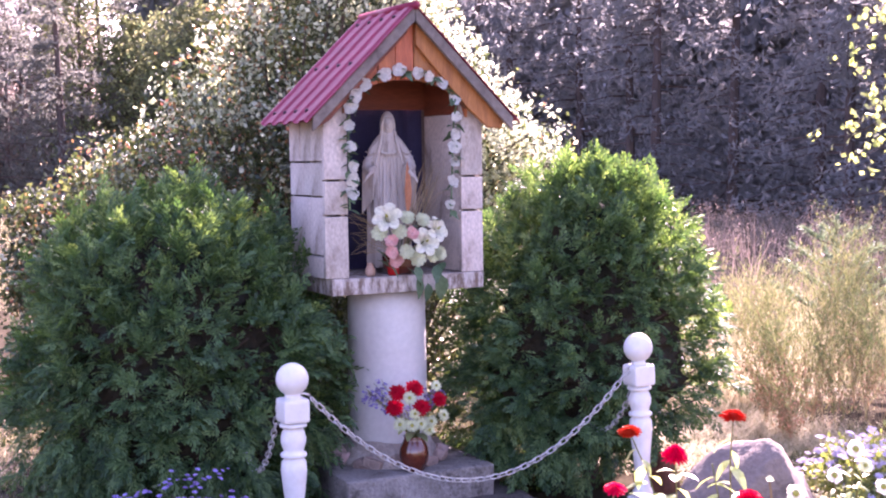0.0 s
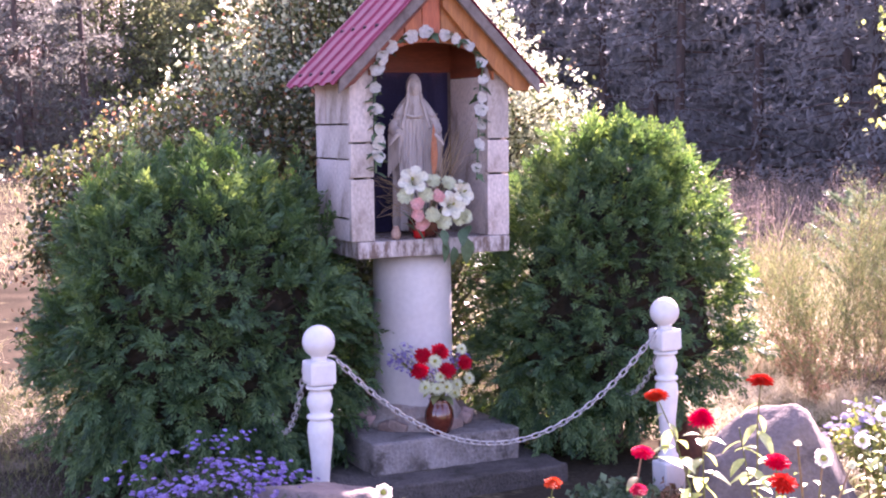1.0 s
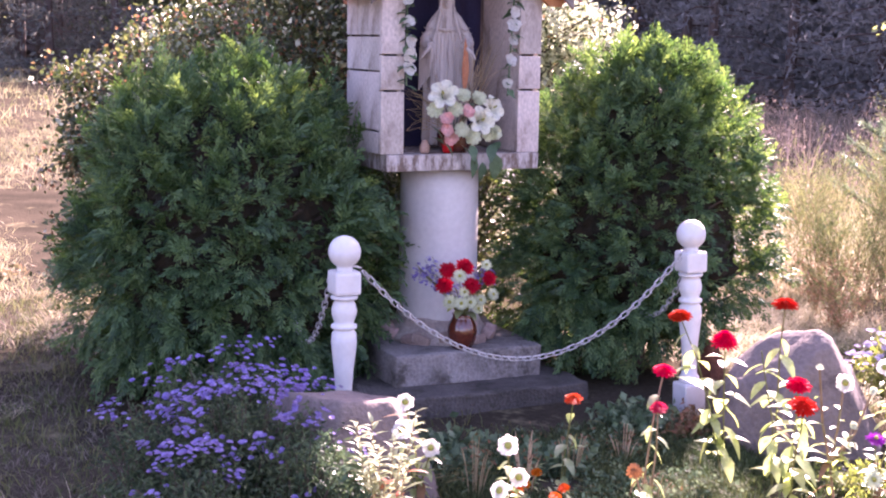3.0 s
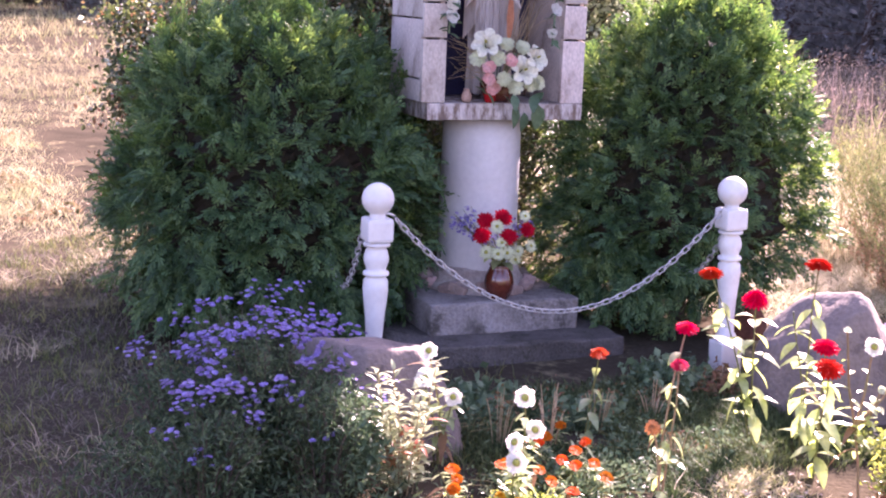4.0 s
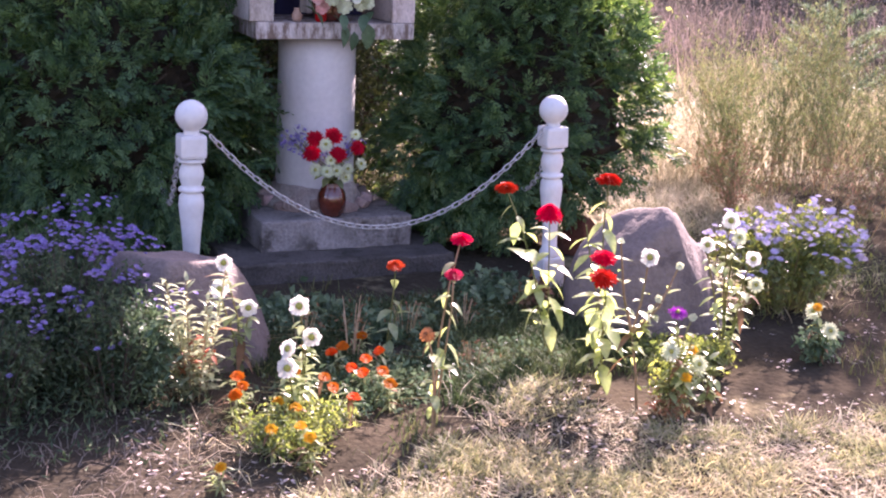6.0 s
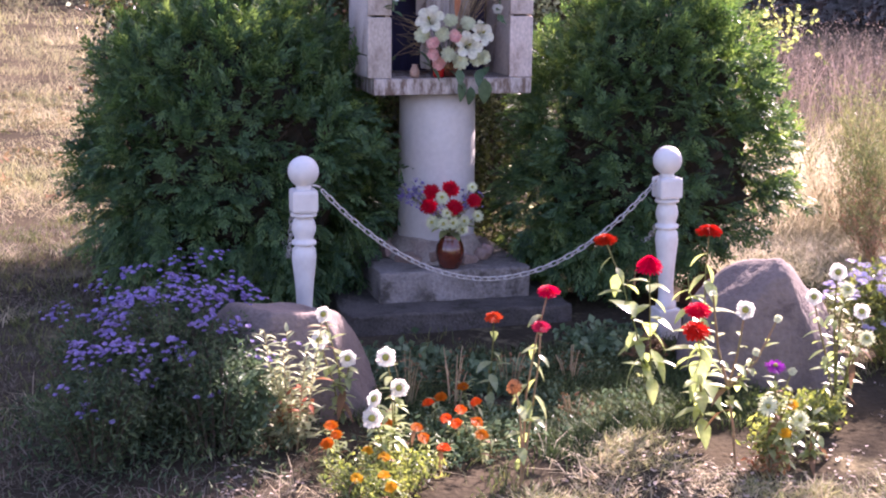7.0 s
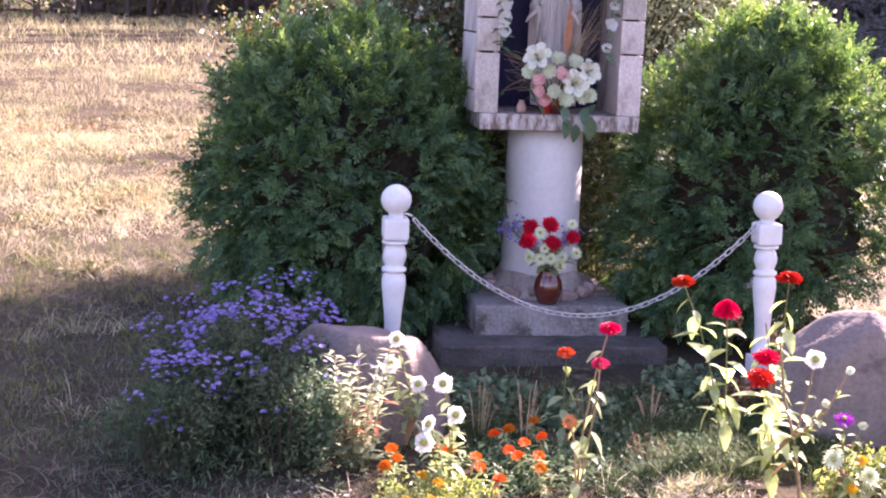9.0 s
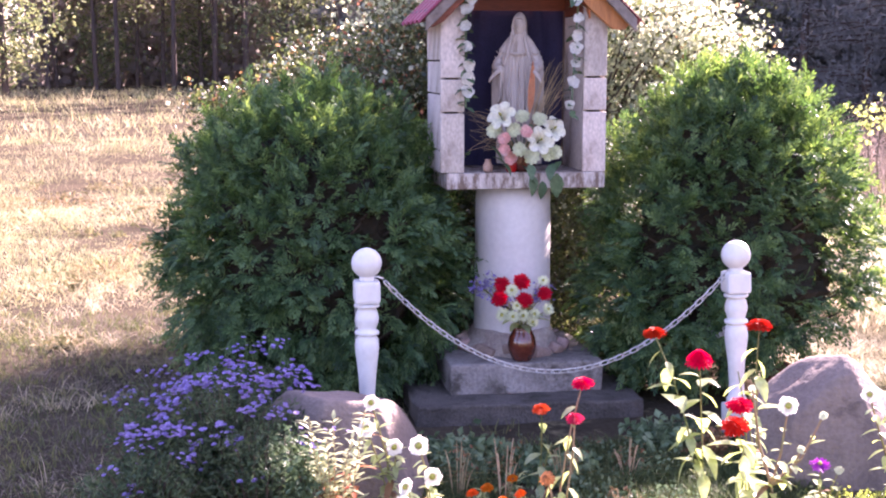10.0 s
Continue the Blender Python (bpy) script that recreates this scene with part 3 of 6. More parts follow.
    v1, f1 = blades(b, r3.uniform(0.40, 1.0, len(b)), r3.uniform(0.006, 0.012, len(b)), 0.5, r3)
    ends = v1.reshape(len(b), 6, 3)[:, 4]
    c = (ends[:, None] + r3.normal(0, 1, (len(b), 9, 3)) * np.array([0.035, 0.035, 0.10]) - np.array([0, 0, 0.05])).reshape(-1, 3)
    v2, f2 = quad_leaves(c, 0.03, r3, 0.4, up=np.array([0, 0, 1.0]))
    tagged(put("dead_weeds", array_mesh("dead_weeds", np.concatenate([v1, v2]), np.concatenate([f1, f2 + len(v1)]), M["weed"])), "tall withered reddish brown weeds in the meadow", "weeds", kind="stuff")
    # green broom beside the right-hand thuja: loose plumes of fine twigs with tiny leaves
    r2 = np.random.default_rng(8)
    plumes = [(2.62, 0.72, 0.72, -0.10), (2.76, 0.90, 1.05, 0.02), (2.96, 0.62, 0.86, 0.06), (3.12, 0.95, 1.20, 0.0), (3.36, 0.70, 1.02, 0.05), (3.60, 1.05, 1.14, 0.08), (2.86, 1.40, 0.85, -0.06), (3.20, 1.60, 1.05, 0.0), (3.85, 1.40, 1.12, -0.08), (2.95, -0.10, 0.95, -0.04), (3.15, -0.25, 1.15, 0.05), (3.35, 0.22, 1.10, 0.04), (2.52, 0.48, 0.42, -0.12)]
    root = thing("broom_bush", 2.8, 0.5, 0.0, "tall loose broom bush, brown below and yellow-green above", "shrub")
    o = np.array([2.8, 0.5, 0])
    feet, ends, rise = [], [], []
    for px, py, ph, lean in plumes:
        for k in range(7):
            a, q = r2.uniform(0, 6.28), r2.uniform(0, 1)
            foot = np.array([px + 0.05 * math.cos(a), py + 0.05 * math.sin(a), ground_z(px, py)])
            top = foot + np.array([lean + 0.17 * q * math.cos(a), 0.17 * q * math.sin(a), ph * r2.uniform(0.65, 1.0)])
            top[:2] += 0.16 * r2.normal(size=2)
            feet.append(foot), ends.append(top), rise.append(0.0)
            # whippy side shoots that sweep upwards
            for j in range(20):
                u = r2.uniform(0.12, 0.95)
                b = r2.uniform(0, 6.28)
                p = foot + (top - foot) * u
                ln = ph * r2.uniform(0.16, 0.34)
                feet.append(p), ends.append(p + np.array([0.62 * ln * math.cos(b), 0.62 * ln * math.sin(b), 0.85 * ln])), rise.append(u)
    feet, ends = np.array(feet), np.array(ends)
    n = len(feet)
    bow = r2.normal(0, 0.03, (n, 3)) * np.array([1, 1, 0.2])
    a = r2.uniform(0, np.pi, n)
    side = np.stack([np.cos(a), np.sin(a), np.zeros(n)], 1) * np.where(np.array(rise) == 0, 0.0032, 0.0016)[:, None]
    mids = (feet + ends) / 2 + bow
    v = np.stack([feet - side, feet + side, mids - 0.8 * side, mids + 0.8 * side, ends - 0.2 * side, ends + 0.2 * side], 1).reshape(-1, 3) - o
    k = np.arange(n)[:, None] * 6
    f = np.concatenate([k + np.array([0, 1, 3, 2]), k + np.array([2, 3, 5, 4])], 1).reshape(-1, 4)
    put("twig", array_mesh("twig", v, f, M["broom_twig"]), root, label="thin brown twigs", kind="stuff")
    u = r2.uniform(0.05, 1, (n, 20, 1))
    c = (feet[:, None] * (1 - u) ** 2 + 2 * (mids + 0.5 * bow)[:, None] * u * (1 - u) + ends[:, None] * u * u).reshape(-1, 3) + r2.normal(0, 0.010, (n * 20, 3))
    way = np.repeat(ends - feet, 20, 0)
    way = 3.5 * way / np.linalg.norm(way, axis=1, keepdims=True)
    high = c[:, 2] > 0.30 + 0.13 * r2.normal(size=len(c)) + 0.10 * np.sin(5 * c[:, 0] + 3 * c[:, 1])
    v, f = quad_leaves(c[high] - o, 0.028, r2, 0.20, up=way[high])
    put("leaves", array_mesh("leaves", v, f, M["broom"]), root, label="tiny yellow-green leaves", kind="stuff")
    low = ~high & (r2.uniform(size=len(c)) < 0.7)
    v, f = quad_leaves(c[low] - o, 0.024, r2, 0.28, up=0.5 * way[low])
    put("dry_leaves", array_mesh("dry_leaves", v, f, M["broom_dry"]), root, label="dry brown lower leaves", kind="stuff")


build_grass()


# ---- thuja bushes ----
BROAD = ((0, 0.72), (0.12, 0.89), (0.3, 0.99), (0.5, 1.0), (0.66, 0.93), (0.8, 0.80), (0.9, 0.62), (0.96, 0.43), (1.0, 0.10))
CONE = ((0, 0.80), (0.1, 0.95), (0.22, 1.0), (0.38, 0.96), (0.52, 0.89), (0.66, 0.79), (0.8, 0.66), (0.9, 0.50), (0.96, 0.35), (1.0, 0.08))


def bush_radius(u, pts):
    """Radius of the clipped dome at the share u of its height, against its widest."""
    for (a, p), (b, q) in zip(pts, pts[1:]):
        if u <= b:
            return p + (q - p) * (u - a) / (b - a)
    return 0.05


def frond_template():
    """A flat spray along +y, one unit long: blunt scale-leaf fingers joined to one rib."""
    v = [(-0.035, 0, 0), (0.035, 0, 0), (0.03, 0.42, -0.01), (0.025, 0.72, -0.05), (-0.025, 0.72, -0.05), (-0.03, 0.42, -0.01)]
    f = [(0, 2, 5), (5, 3, 4)]

    def finger(root, ang, ln, w):
        c, s = math.cos(ang), math.sin(ang)
        p, k = v[root], len(v)
        for a, b in ((-w * 0.5, ln * 0.62), (0, ln), (w * 0.5, ln * 0.62)):
            y = p[1] + b * c - a * s
            v.append((p[0] + a * c + b * s, y, (0.045 if a == 0 else -0.02) - 0.22 * y * y - 0.10 * abs(b * s)))
        f.extend([(root, k + 1, k), (root, k + 2, k + 1)])

    for root, ang, ln, w in ((0, -0.54, 0.50, 0.16), (1, 0.48, 0.54, 0.16), (5, -0.46, 0.48, 0.16), (2, 0.48, 0.44, 0.16), (4, -0.30, 0.38, 0.15), (3, 0.22, 0.44, 0.15)):
        finger(root, ang, ln, w)
    return np.array(v), np.array(f)


def build_thuja(name, label, cx, cy, rx, ry, h, lift, seed, pts):
    rng = np.random.default_rng(seed)
    root = thing(name, cx, cy, 0.0, label, "thuja bush", group="thujas beside the shrine")
    s = Shape()
    tube(s, [(0, 0, -0.05), (0.01, 0.02, h * 0.4), (0, 0, h * 0.85)], 0.05, 0.012, 8)
    for i in range(26):
        a, z = rng.uniform(0, 6.28), h * rng.uniform(0.05, 0.75)
        q = bush_radius(z / h + 0.1, pts) * 0.8
        tube(s, [(0, 0, z), (0.5 * q * rx * math.cos(a), 0.5 * q * ry * math.sin(a), z + 0.05), (q * rx * math.cos(a), q * ry * math.sin(a), z + 0.2)], 0.015, 0.004, 5)
    put("trunk", s.mesh("trunk", M["bark"]), root, label="brown forked stems")
    # twiggy inner shell, its near-black brown standing for shade between the fronds
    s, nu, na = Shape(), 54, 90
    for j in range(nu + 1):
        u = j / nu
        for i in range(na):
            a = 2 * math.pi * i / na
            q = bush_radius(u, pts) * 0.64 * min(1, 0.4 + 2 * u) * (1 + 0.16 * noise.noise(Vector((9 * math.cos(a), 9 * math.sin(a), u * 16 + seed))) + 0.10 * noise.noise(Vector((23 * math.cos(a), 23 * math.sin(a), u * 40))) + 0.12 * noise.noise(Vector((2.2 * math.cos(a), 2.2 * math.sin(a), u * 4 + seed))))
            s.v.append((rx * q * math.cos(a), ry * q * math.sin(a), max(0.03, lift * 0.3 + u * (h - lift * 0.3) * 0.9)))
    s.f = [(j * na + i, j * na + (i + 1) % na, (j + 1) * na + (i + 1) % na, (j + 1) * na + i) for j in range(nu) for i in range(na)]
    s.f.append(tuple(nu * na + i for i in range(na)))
    put("inner_foliage", s.mesh("inner_foliage", M["thuja_in"]), root, label="brown twiggy inner shell, shade between fronds put into its darkness")

    def skin(uu, aa):
        """Place and outward way on the dome."""
        q = bush_radius(uu, pts) * (0.95 + 0.09 * noise.noise(Vector((1.7 * math.cos(aa), 1.7 * math.sin(aa), uu * 3.4 + seed * 2))))
        slope = (bush_radius(min(1, uu + 0.02), pts) - bush_radius(max(0, uu - 0.02), pts)) / 0.04 * rx / h
        nrm = Vector((math.cos(aa) / rx, math.sin(aa) / ry, 0)).normalized()
        nrm = (nrm + Vector((0, 0, min(3.0, -slope)))).normalized()
        return Vector((rx * q * math.cos(aa), ry * q * math.sin(aa), 0.04 + uu * h * 0.97)), nrm

    # boughs that bulge from the dome with dark hollows between them
    boughs = 190
    mid = np.array([tuple(skin(min(1.0, ((i + 0.5) / boughs) ** 0.92), i * 2.399963 + rng.normal(0, 0.16))[0]) for i in range(boughs)])
    proud = rng.uniform(-0.035, 0.03, boughs)
    tv, tf = frond_template()
    tips = 1380
    u = np.clip(((np.arange(tips) + 0.5) / tips) ** 1.10 + rng.normal(0, 0.012, tips), 0, 1)
    a = np.arange(tips) * 2.399963 + rng.normal(0, 0.10, tips)
    c, d, e, out, big = [], [], [], [], []
    for uu, aa in zip(u, a):
        tip, nrm = skin(uu, aa)
        if lift and tip.z < lift * min(1.0, max(0.0, tip.x / rx + 0.1) * 1.35):
            continue
        gap = np.linalg.norm(mid - np.array(tip), axis=1)
        k = int(gap.argmin())
        away = Vector(np.array(tip) - mid[k])
        tip += nrm * (proud[k] + 0.05 - 17.0 * gap[k] ** 2 - 0.045 * rng.uniform(0, 1) ** 2)
        for fan in range(3):
            # each fan is a flat plate that leans outwards, hanging lower down and rising near the top
            stem = (nrm * 0.85 + away * 4.5 + Vector(rng.normal(0, 0.40, 3)) + Vector((0, 0, -0.25 + 1.0 * uu + 1.3 * max(0.0, uu - 0.7)))).normalized()
            face = (nrm * 0.55 + Vector((0, 0, 1.0)) + Vector(rng.normal(0, 0.35, 3)))
            side = stem.cross(face).normalized()
            foot = tip - nrm * 0.045 + Vector(rng.normal(0, 0.026, 3))
            ln = rng.uniform(0.055, 0.095)
            face = side.cross(stem)
            for k2 in range(4):
                along = (0.12, 0.36, 0.62, 0.85)[k2]
                turn = (0.6 if (k2 + fan) % 2 else -0.6) * (1 - 0.75 * along) + rng.normal(0, 0.14)
                p = foot + stem * (ln * along) - Vector((0, 0, 0.40 * (1 - uu) * ln * along ** 2))
                w = stem * math.cos(turn) + side * math.sin(turn) - Vector((0, 0, 0.40 * (1 - uu) * along)) + face * rng.normal(0, 0.14)
                c.append(tuple(p)), d.append(tuple(w.normalized())), e.append(tuple(face)), out.append(tuple(nrm)), big.append(1.0 if k2 else 0.85)
    c, d, e, out = np.array(c), np.array(d), np.array(e), np.array(out)
    sx = np.cross(d, e)
    sx /= np.linalg.norm(sx, axis=1, keepdims=True)
    nz = np.cross(sx, d)
    nz *= np.where((nz * (out + np.array([0, 0, 0.6]))).sum(1, keepdims=True) < 0, -1, 1)
    ln = (rng.uniform(0.054, 0.086, len(c)) * np.array(big))[:, None, None]
    v = c[:, None, :] + ln * (tv[None, :, 0:1] * sx[:, None, :] + tv[None, :, 1:2] * d[:, None, :] + tv[None, :, 2:3] * nz[:, None, :])
    n = len(c)
    f = (tf[None, :, :] + (np.arange(n) * len(tv))[:, None, None]).reshape(-1, 3)
    put("crown", array_mesh("crown", v.reshape(-1, 3), f, M["thuja"]), root, label="dense dark green scale-leaf fronds", kind="stuff")


build_thuja("thuja_bush", "broad clipped dark green thuja beside the shrine", -0.945, 0.56, 0.735, 0.63, 1.47, 0.0, 3, BROAD)
build_thuja("thuja_bush", "rounded thuja with yellow-green sunlit top", 1.115, 0.37, 0.79, 0.60, 1.55, 0.42, 11, CONE)


# ---- shrubs and trees ----
def arch_path(base, tip, lift, steps, rng):
    b, t = np.array(base), np.array(tip)
    out = []
    for i in range(steps + 1):
        u = i / steps
        p = b + (t - b) * u
        p[2] = b[2] + (t[2] - b[2]) * (1 - (1 - u) ** 1.7) + lift * math.sin(math.pi * u)
        out.append(tuple(p + rng.normal(0, 0.012, 3) * (u > 0)))
    return out


def build_shrub():
    rng = np.random.default_rng(21)
    root = thing("wild_shrub", 0.2, 2.15, 0.0, "large wild shrub with leaves turning red, sunlit ones coloured pale", "shrub")
    s, centres = Shape(), []
    for i in range(270):
        a = rng.uniform(0, 2 * np.pi)
        q = math.sqrt(rng.uniform(0.02, 1))
        x, y = (1.80 if math.cos(a) > 0 else 1.44) * q * math.cos(a), 0.95 * q * math.sin(a)
        top = 2.45 * math.sqrt(max(0.05, 1 - 0.6 * q * q)) * (0.92 + 0.16 * noise.noise(Vector((x * 1.6, y * 1.6, 5))))
        top *= 1.10 if x > 0.3 else 1.0 if x > -0.3 else 0.92
        # taller behind the roof, out of view, to keep sun off the left thuja
        top *= 1 + 0.24 * math.exp(-((x - 0.40) / 0.60) ** 2)
        z = top * (1.0 if rng.uniform() < 0.55 else rng.uniform(0.25, 0.95))
        path = arch_path((0.35 * x, 0.35 * y, 0), (x, y, z), 0.1, 7, rng)
        tube(s, path, 0.013, 0.003, 5)
        pts = np.array(path)
        for k in range(44 if i % 6 else 20):
            u = 1 - abs(rng.normal(0, 0.32))
            if u < 0.15:
                continue
            j = min(6, int(u * 7))
            p = pts[j] + (pts[j + 1] - pts[j]) * (u * 7 - j)
            p = p + rng.normal(0, 0.09, 3)
            centres.append(p + rng.normal(0, 0.032, (6, 3)))
    for i in range(90):
        x, y, z = -1.27 + rng.uniform(-0.45, 0.45), -0.75 + rng.uniform(-0.35, 0.4), rng.uniform(0.35, 1.45)
        path = arch_path((-0.9, -0.5, 0), (x, y, z), 0.12, 7, rng)
        tube(s, path, 0.010, 0.003, 5)
        pts = np.array(path)
        for k in range(44):
            u = 1.04 - abs(rng.normal(0, 0.3))
            if u > 0.2:
                j = min(6, max(0, int(u * 7)))
                centres.append(pts[j] + (pts[j + 1] - pts[j]) * (u * 7 - j) + rng.normal(0, 0.06, 3) + rng.normal(0, 0.03, (6, 3)))
    inner = rng.uniform(-1, 1, (13000, 3)) * np.array([1.5, 0.55, 0.85]) + np.array([-0.05, 0.1, 0.95])
    ball = rng.normal(0, 1, (17000, 3))
    ball *= (rng.uniform(0, 1, (len(ball), 1)) ** 0.4) / np.linalg.norm(ball, axis=1, keepdims=True)
    inner = inner[(inner[:, 0] / 1.5) ** 2 + ((inner[:, 2] - 0.8) / 1.0) ** 2 < 1]
    inner = np.concatenate([inner, ball * np.array([0.95, 0.55, 1.12]) + np.array([0.50, 0.0, 1.66])])
    # leaf block added to close the light gap beside the column
    inner = np.concatenate([inner, rng.uniform(-1, 1, (9500, 3)) * np.array([0.52, 0.40, 0.62]) + np.array([-0.06, -1.0, 0.62])])
    # unseen top added behind the roof to shade the left thuja
    shade_crest = rng.normal(0, 1, (6500, 3))
    shade_crest *= (rng.uniform(0, 1, (len(shade_crest), 1)) ** 0.4) / np.linalg.norm(shade_crest, axis=1, keepdims=True)
    inner = np.concatenate([inner, shade_crest * np.array([0.50, 0.45, 0.72]) + np.array([0.45, 0.1, 2.42])])
    # inner leaves on the sunny right get the pale tone, painting in sunlight
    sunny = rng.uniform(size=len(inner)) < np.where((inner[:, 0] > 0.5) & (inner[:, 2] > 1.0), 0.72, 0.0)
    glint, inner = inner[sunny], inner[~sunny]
    put("branchwork", s.mesh("branchwork", M["bark"]), root, label="thin arching brown branches", kind="stuff")
    c = np.concatenate(centres)
    c = c[c[:, 2] > 0.05]
    die = rng.uniform(size=len(c))
    # autumn reds; the larger share at left also paints in pink lens flare
    pick = die < np.where((c[:, 0] < -0.9) & (c[:, 2] < 1.5), 0.16, np.where(c[:, 0] < 0.0, 0.15, 0.03))
    # share of leaves coloured pale for sunlight, larger on the right and high up
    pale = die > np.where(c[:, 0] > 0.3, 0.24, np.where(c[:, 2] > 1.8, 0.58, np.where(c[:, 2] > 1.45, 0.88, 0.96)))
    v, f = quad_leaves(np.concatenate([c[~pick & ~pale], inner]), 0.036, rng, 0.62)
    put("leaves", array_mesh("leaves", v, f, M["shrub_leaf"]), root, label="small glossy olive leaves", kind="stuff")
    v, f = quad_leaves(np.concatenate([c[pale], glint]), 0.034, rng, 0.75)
    put("pale_leaves", array_mesh("pale_leaves", v, f, M["shrub_pale"]), root, label="leaves with sunlight put into their pale cream colour", kind="stuff")
    v, f = quad_leaves(c[pick], 0.028, rng, 0.62)
    put("reddened_leaves", array_mesh("reddened_leaves", v, f, M["red_leaf"]), root, label="orange-red autumn leaves, extra ones at left for a flare tint", kind="stuff")


build_shrub()


def build_birch(name, label, x, y, height, low, branches, reach, leaves, size, seed, stems=1):
    """Young birch: slender stems, twigs that arch out and droop, leaves hung along them."""
    rng = np.random.default_rng(seed)
    root = thing(name, x, y, ground_z(x, y) - 0.02, label, "tree")
    s, tw, centres = Shape(), Shape(), []
    for k in range(stems):
        dx, dy = rng.normal(0, 0.12, 2) if k else (0.0, 0.0)
        tube(s, [(dx, dy, -0.05), (1.3 * dx + 0.03, 1.2 * dy, 0.3 * height), (1.8 * dx - 0.02, 1.6 * dy + 0.04, 0.65 * height), (2.4 * dx, 2 * dy, height)], 0.011 * height if height > 2 else 0.007, 0.003, 8)
    for i in range(branches):
        a, z = i * 2.399963 + rng.normal(0, 0.3), height * (low + (0.97 - low) * (i + 0.5) / branches)
        ln = reach * (1.15 - 0.75 * z / height) * rng.uniform(0.55, 1.15)
        tip = (ln * math.cos(a), ln * math.sin(a), z + 0.10 * ln - 0.30 * reach * rng.uniform(0, 1))
        path = arch_path((0, 0, z), tip, 0.16 * ln, 6, rng)
        tube(tw, path, 0.009 if height > 2 else 0.005, 0.002, 5)
        pts = np.array(path)
        # leaves sit in threes and fours on short side twigs
        for k in range(leaves):
            u = rng.uniform(0.22, 1.0)
            j = min(5, int(u * 6))
            p = pts[j] + (pts[j + 1] - pts[j]) * (u * 6 - j)
            centres.append(p + rng.normal(0, 0.07, 3) * (0.5 + reach / 2) - np.array([0, 0, 0.05]) + rng.normal(0, 0.7 * size, (rng.integers(2, 5), 3)))
    put("trunk", s.mesh("trunk", M["bark"]), root, label="slender grey stem")
    put("twig", tw.mesh("twig", M["bark"]), root, label="fine drooping twigs", kind="stuff")
    v, f = quad_leaves(np.concatenate(centres), size, rng, 0.85, up=np.array([0, 0, -0.8]))
    put("crown", array_mesh("crown", v, f, M["birch_leaf"]), root, label="small yellow-green leaves", kind="stuff")


build_birch("young_birch", "young birch with yellow-green leaves on drooping twigs", 6.15, 2.5, 4.3, 0.33, 60, 1.72, 13, 0.066, 31)
build_birch("birch_sapling", "low birch sapling with yellow-green leaves behind the thuja", 3.28, 3.05, 1.40, 0.84, 13, 0.62, 4, 0.048, 32, 3)


def build_sapling():
    rng = np.random.default_rng(33)
    root = thing("pine_sapling", 5.3, 3.1, ground_z(5.3, 3.1), "knee-high young pine with blue-green needles in the meadow", "tree")
    s, c, way = Shape(), [], []
    tube(s, [(0, 0, -0.03), (0.02, 0, 0.5), (0, 0, 1.0)], 0.022, 0.008, 7)
    shoots = [((0, 0, 0.7), (0, 0, 1.08))]
    for z, n, ln in ((0.25, 6, 0.5), (0.45, 6, 0.45), (0.65, 5, 0.36), (0.85, 5, 0.26)):
        for i in range(n):
            a = 2 * math.pi * i / n + rng.uniform(-0.3, 0.3)
            shoots.append(((0, 0, z), (ln * math.cos(a), ln * math.sin(a), z + 0.55 * ln)))
    for p, q in shoots:
        tube(s, [p, tuple((np.array(p) + np.array(q)) / 2 - np.array([0, 0, 0.03])), q], 0.008, 0.004, 5)
        for k in range(130):
            u = rng.uniform(0.3, 1.02)
            d = np.array(q) - np.array(p)
            d /= np.linalg.norm(d)
            w = d * 0.9 + rng.normal(0, 0.6, 3)
            w /= np.linalg.norm(w)
            c.append(np.array(p) + (np.array(q) - np.array(p)) * u + w * 0.03), way.append(4 * w)
    put("trunk", s.mesh("trunk", M["bark"]), root, label="thin stem with whorled shoots")
    v, f = quad_leaves(np.array(c), 0.075, rng, 0.10, up=np.array(way))
    put("crown", array_mesh("crown", v, f, M["needle"]), root, label="long blue-green needles", kind="stuff")


build_sapling()


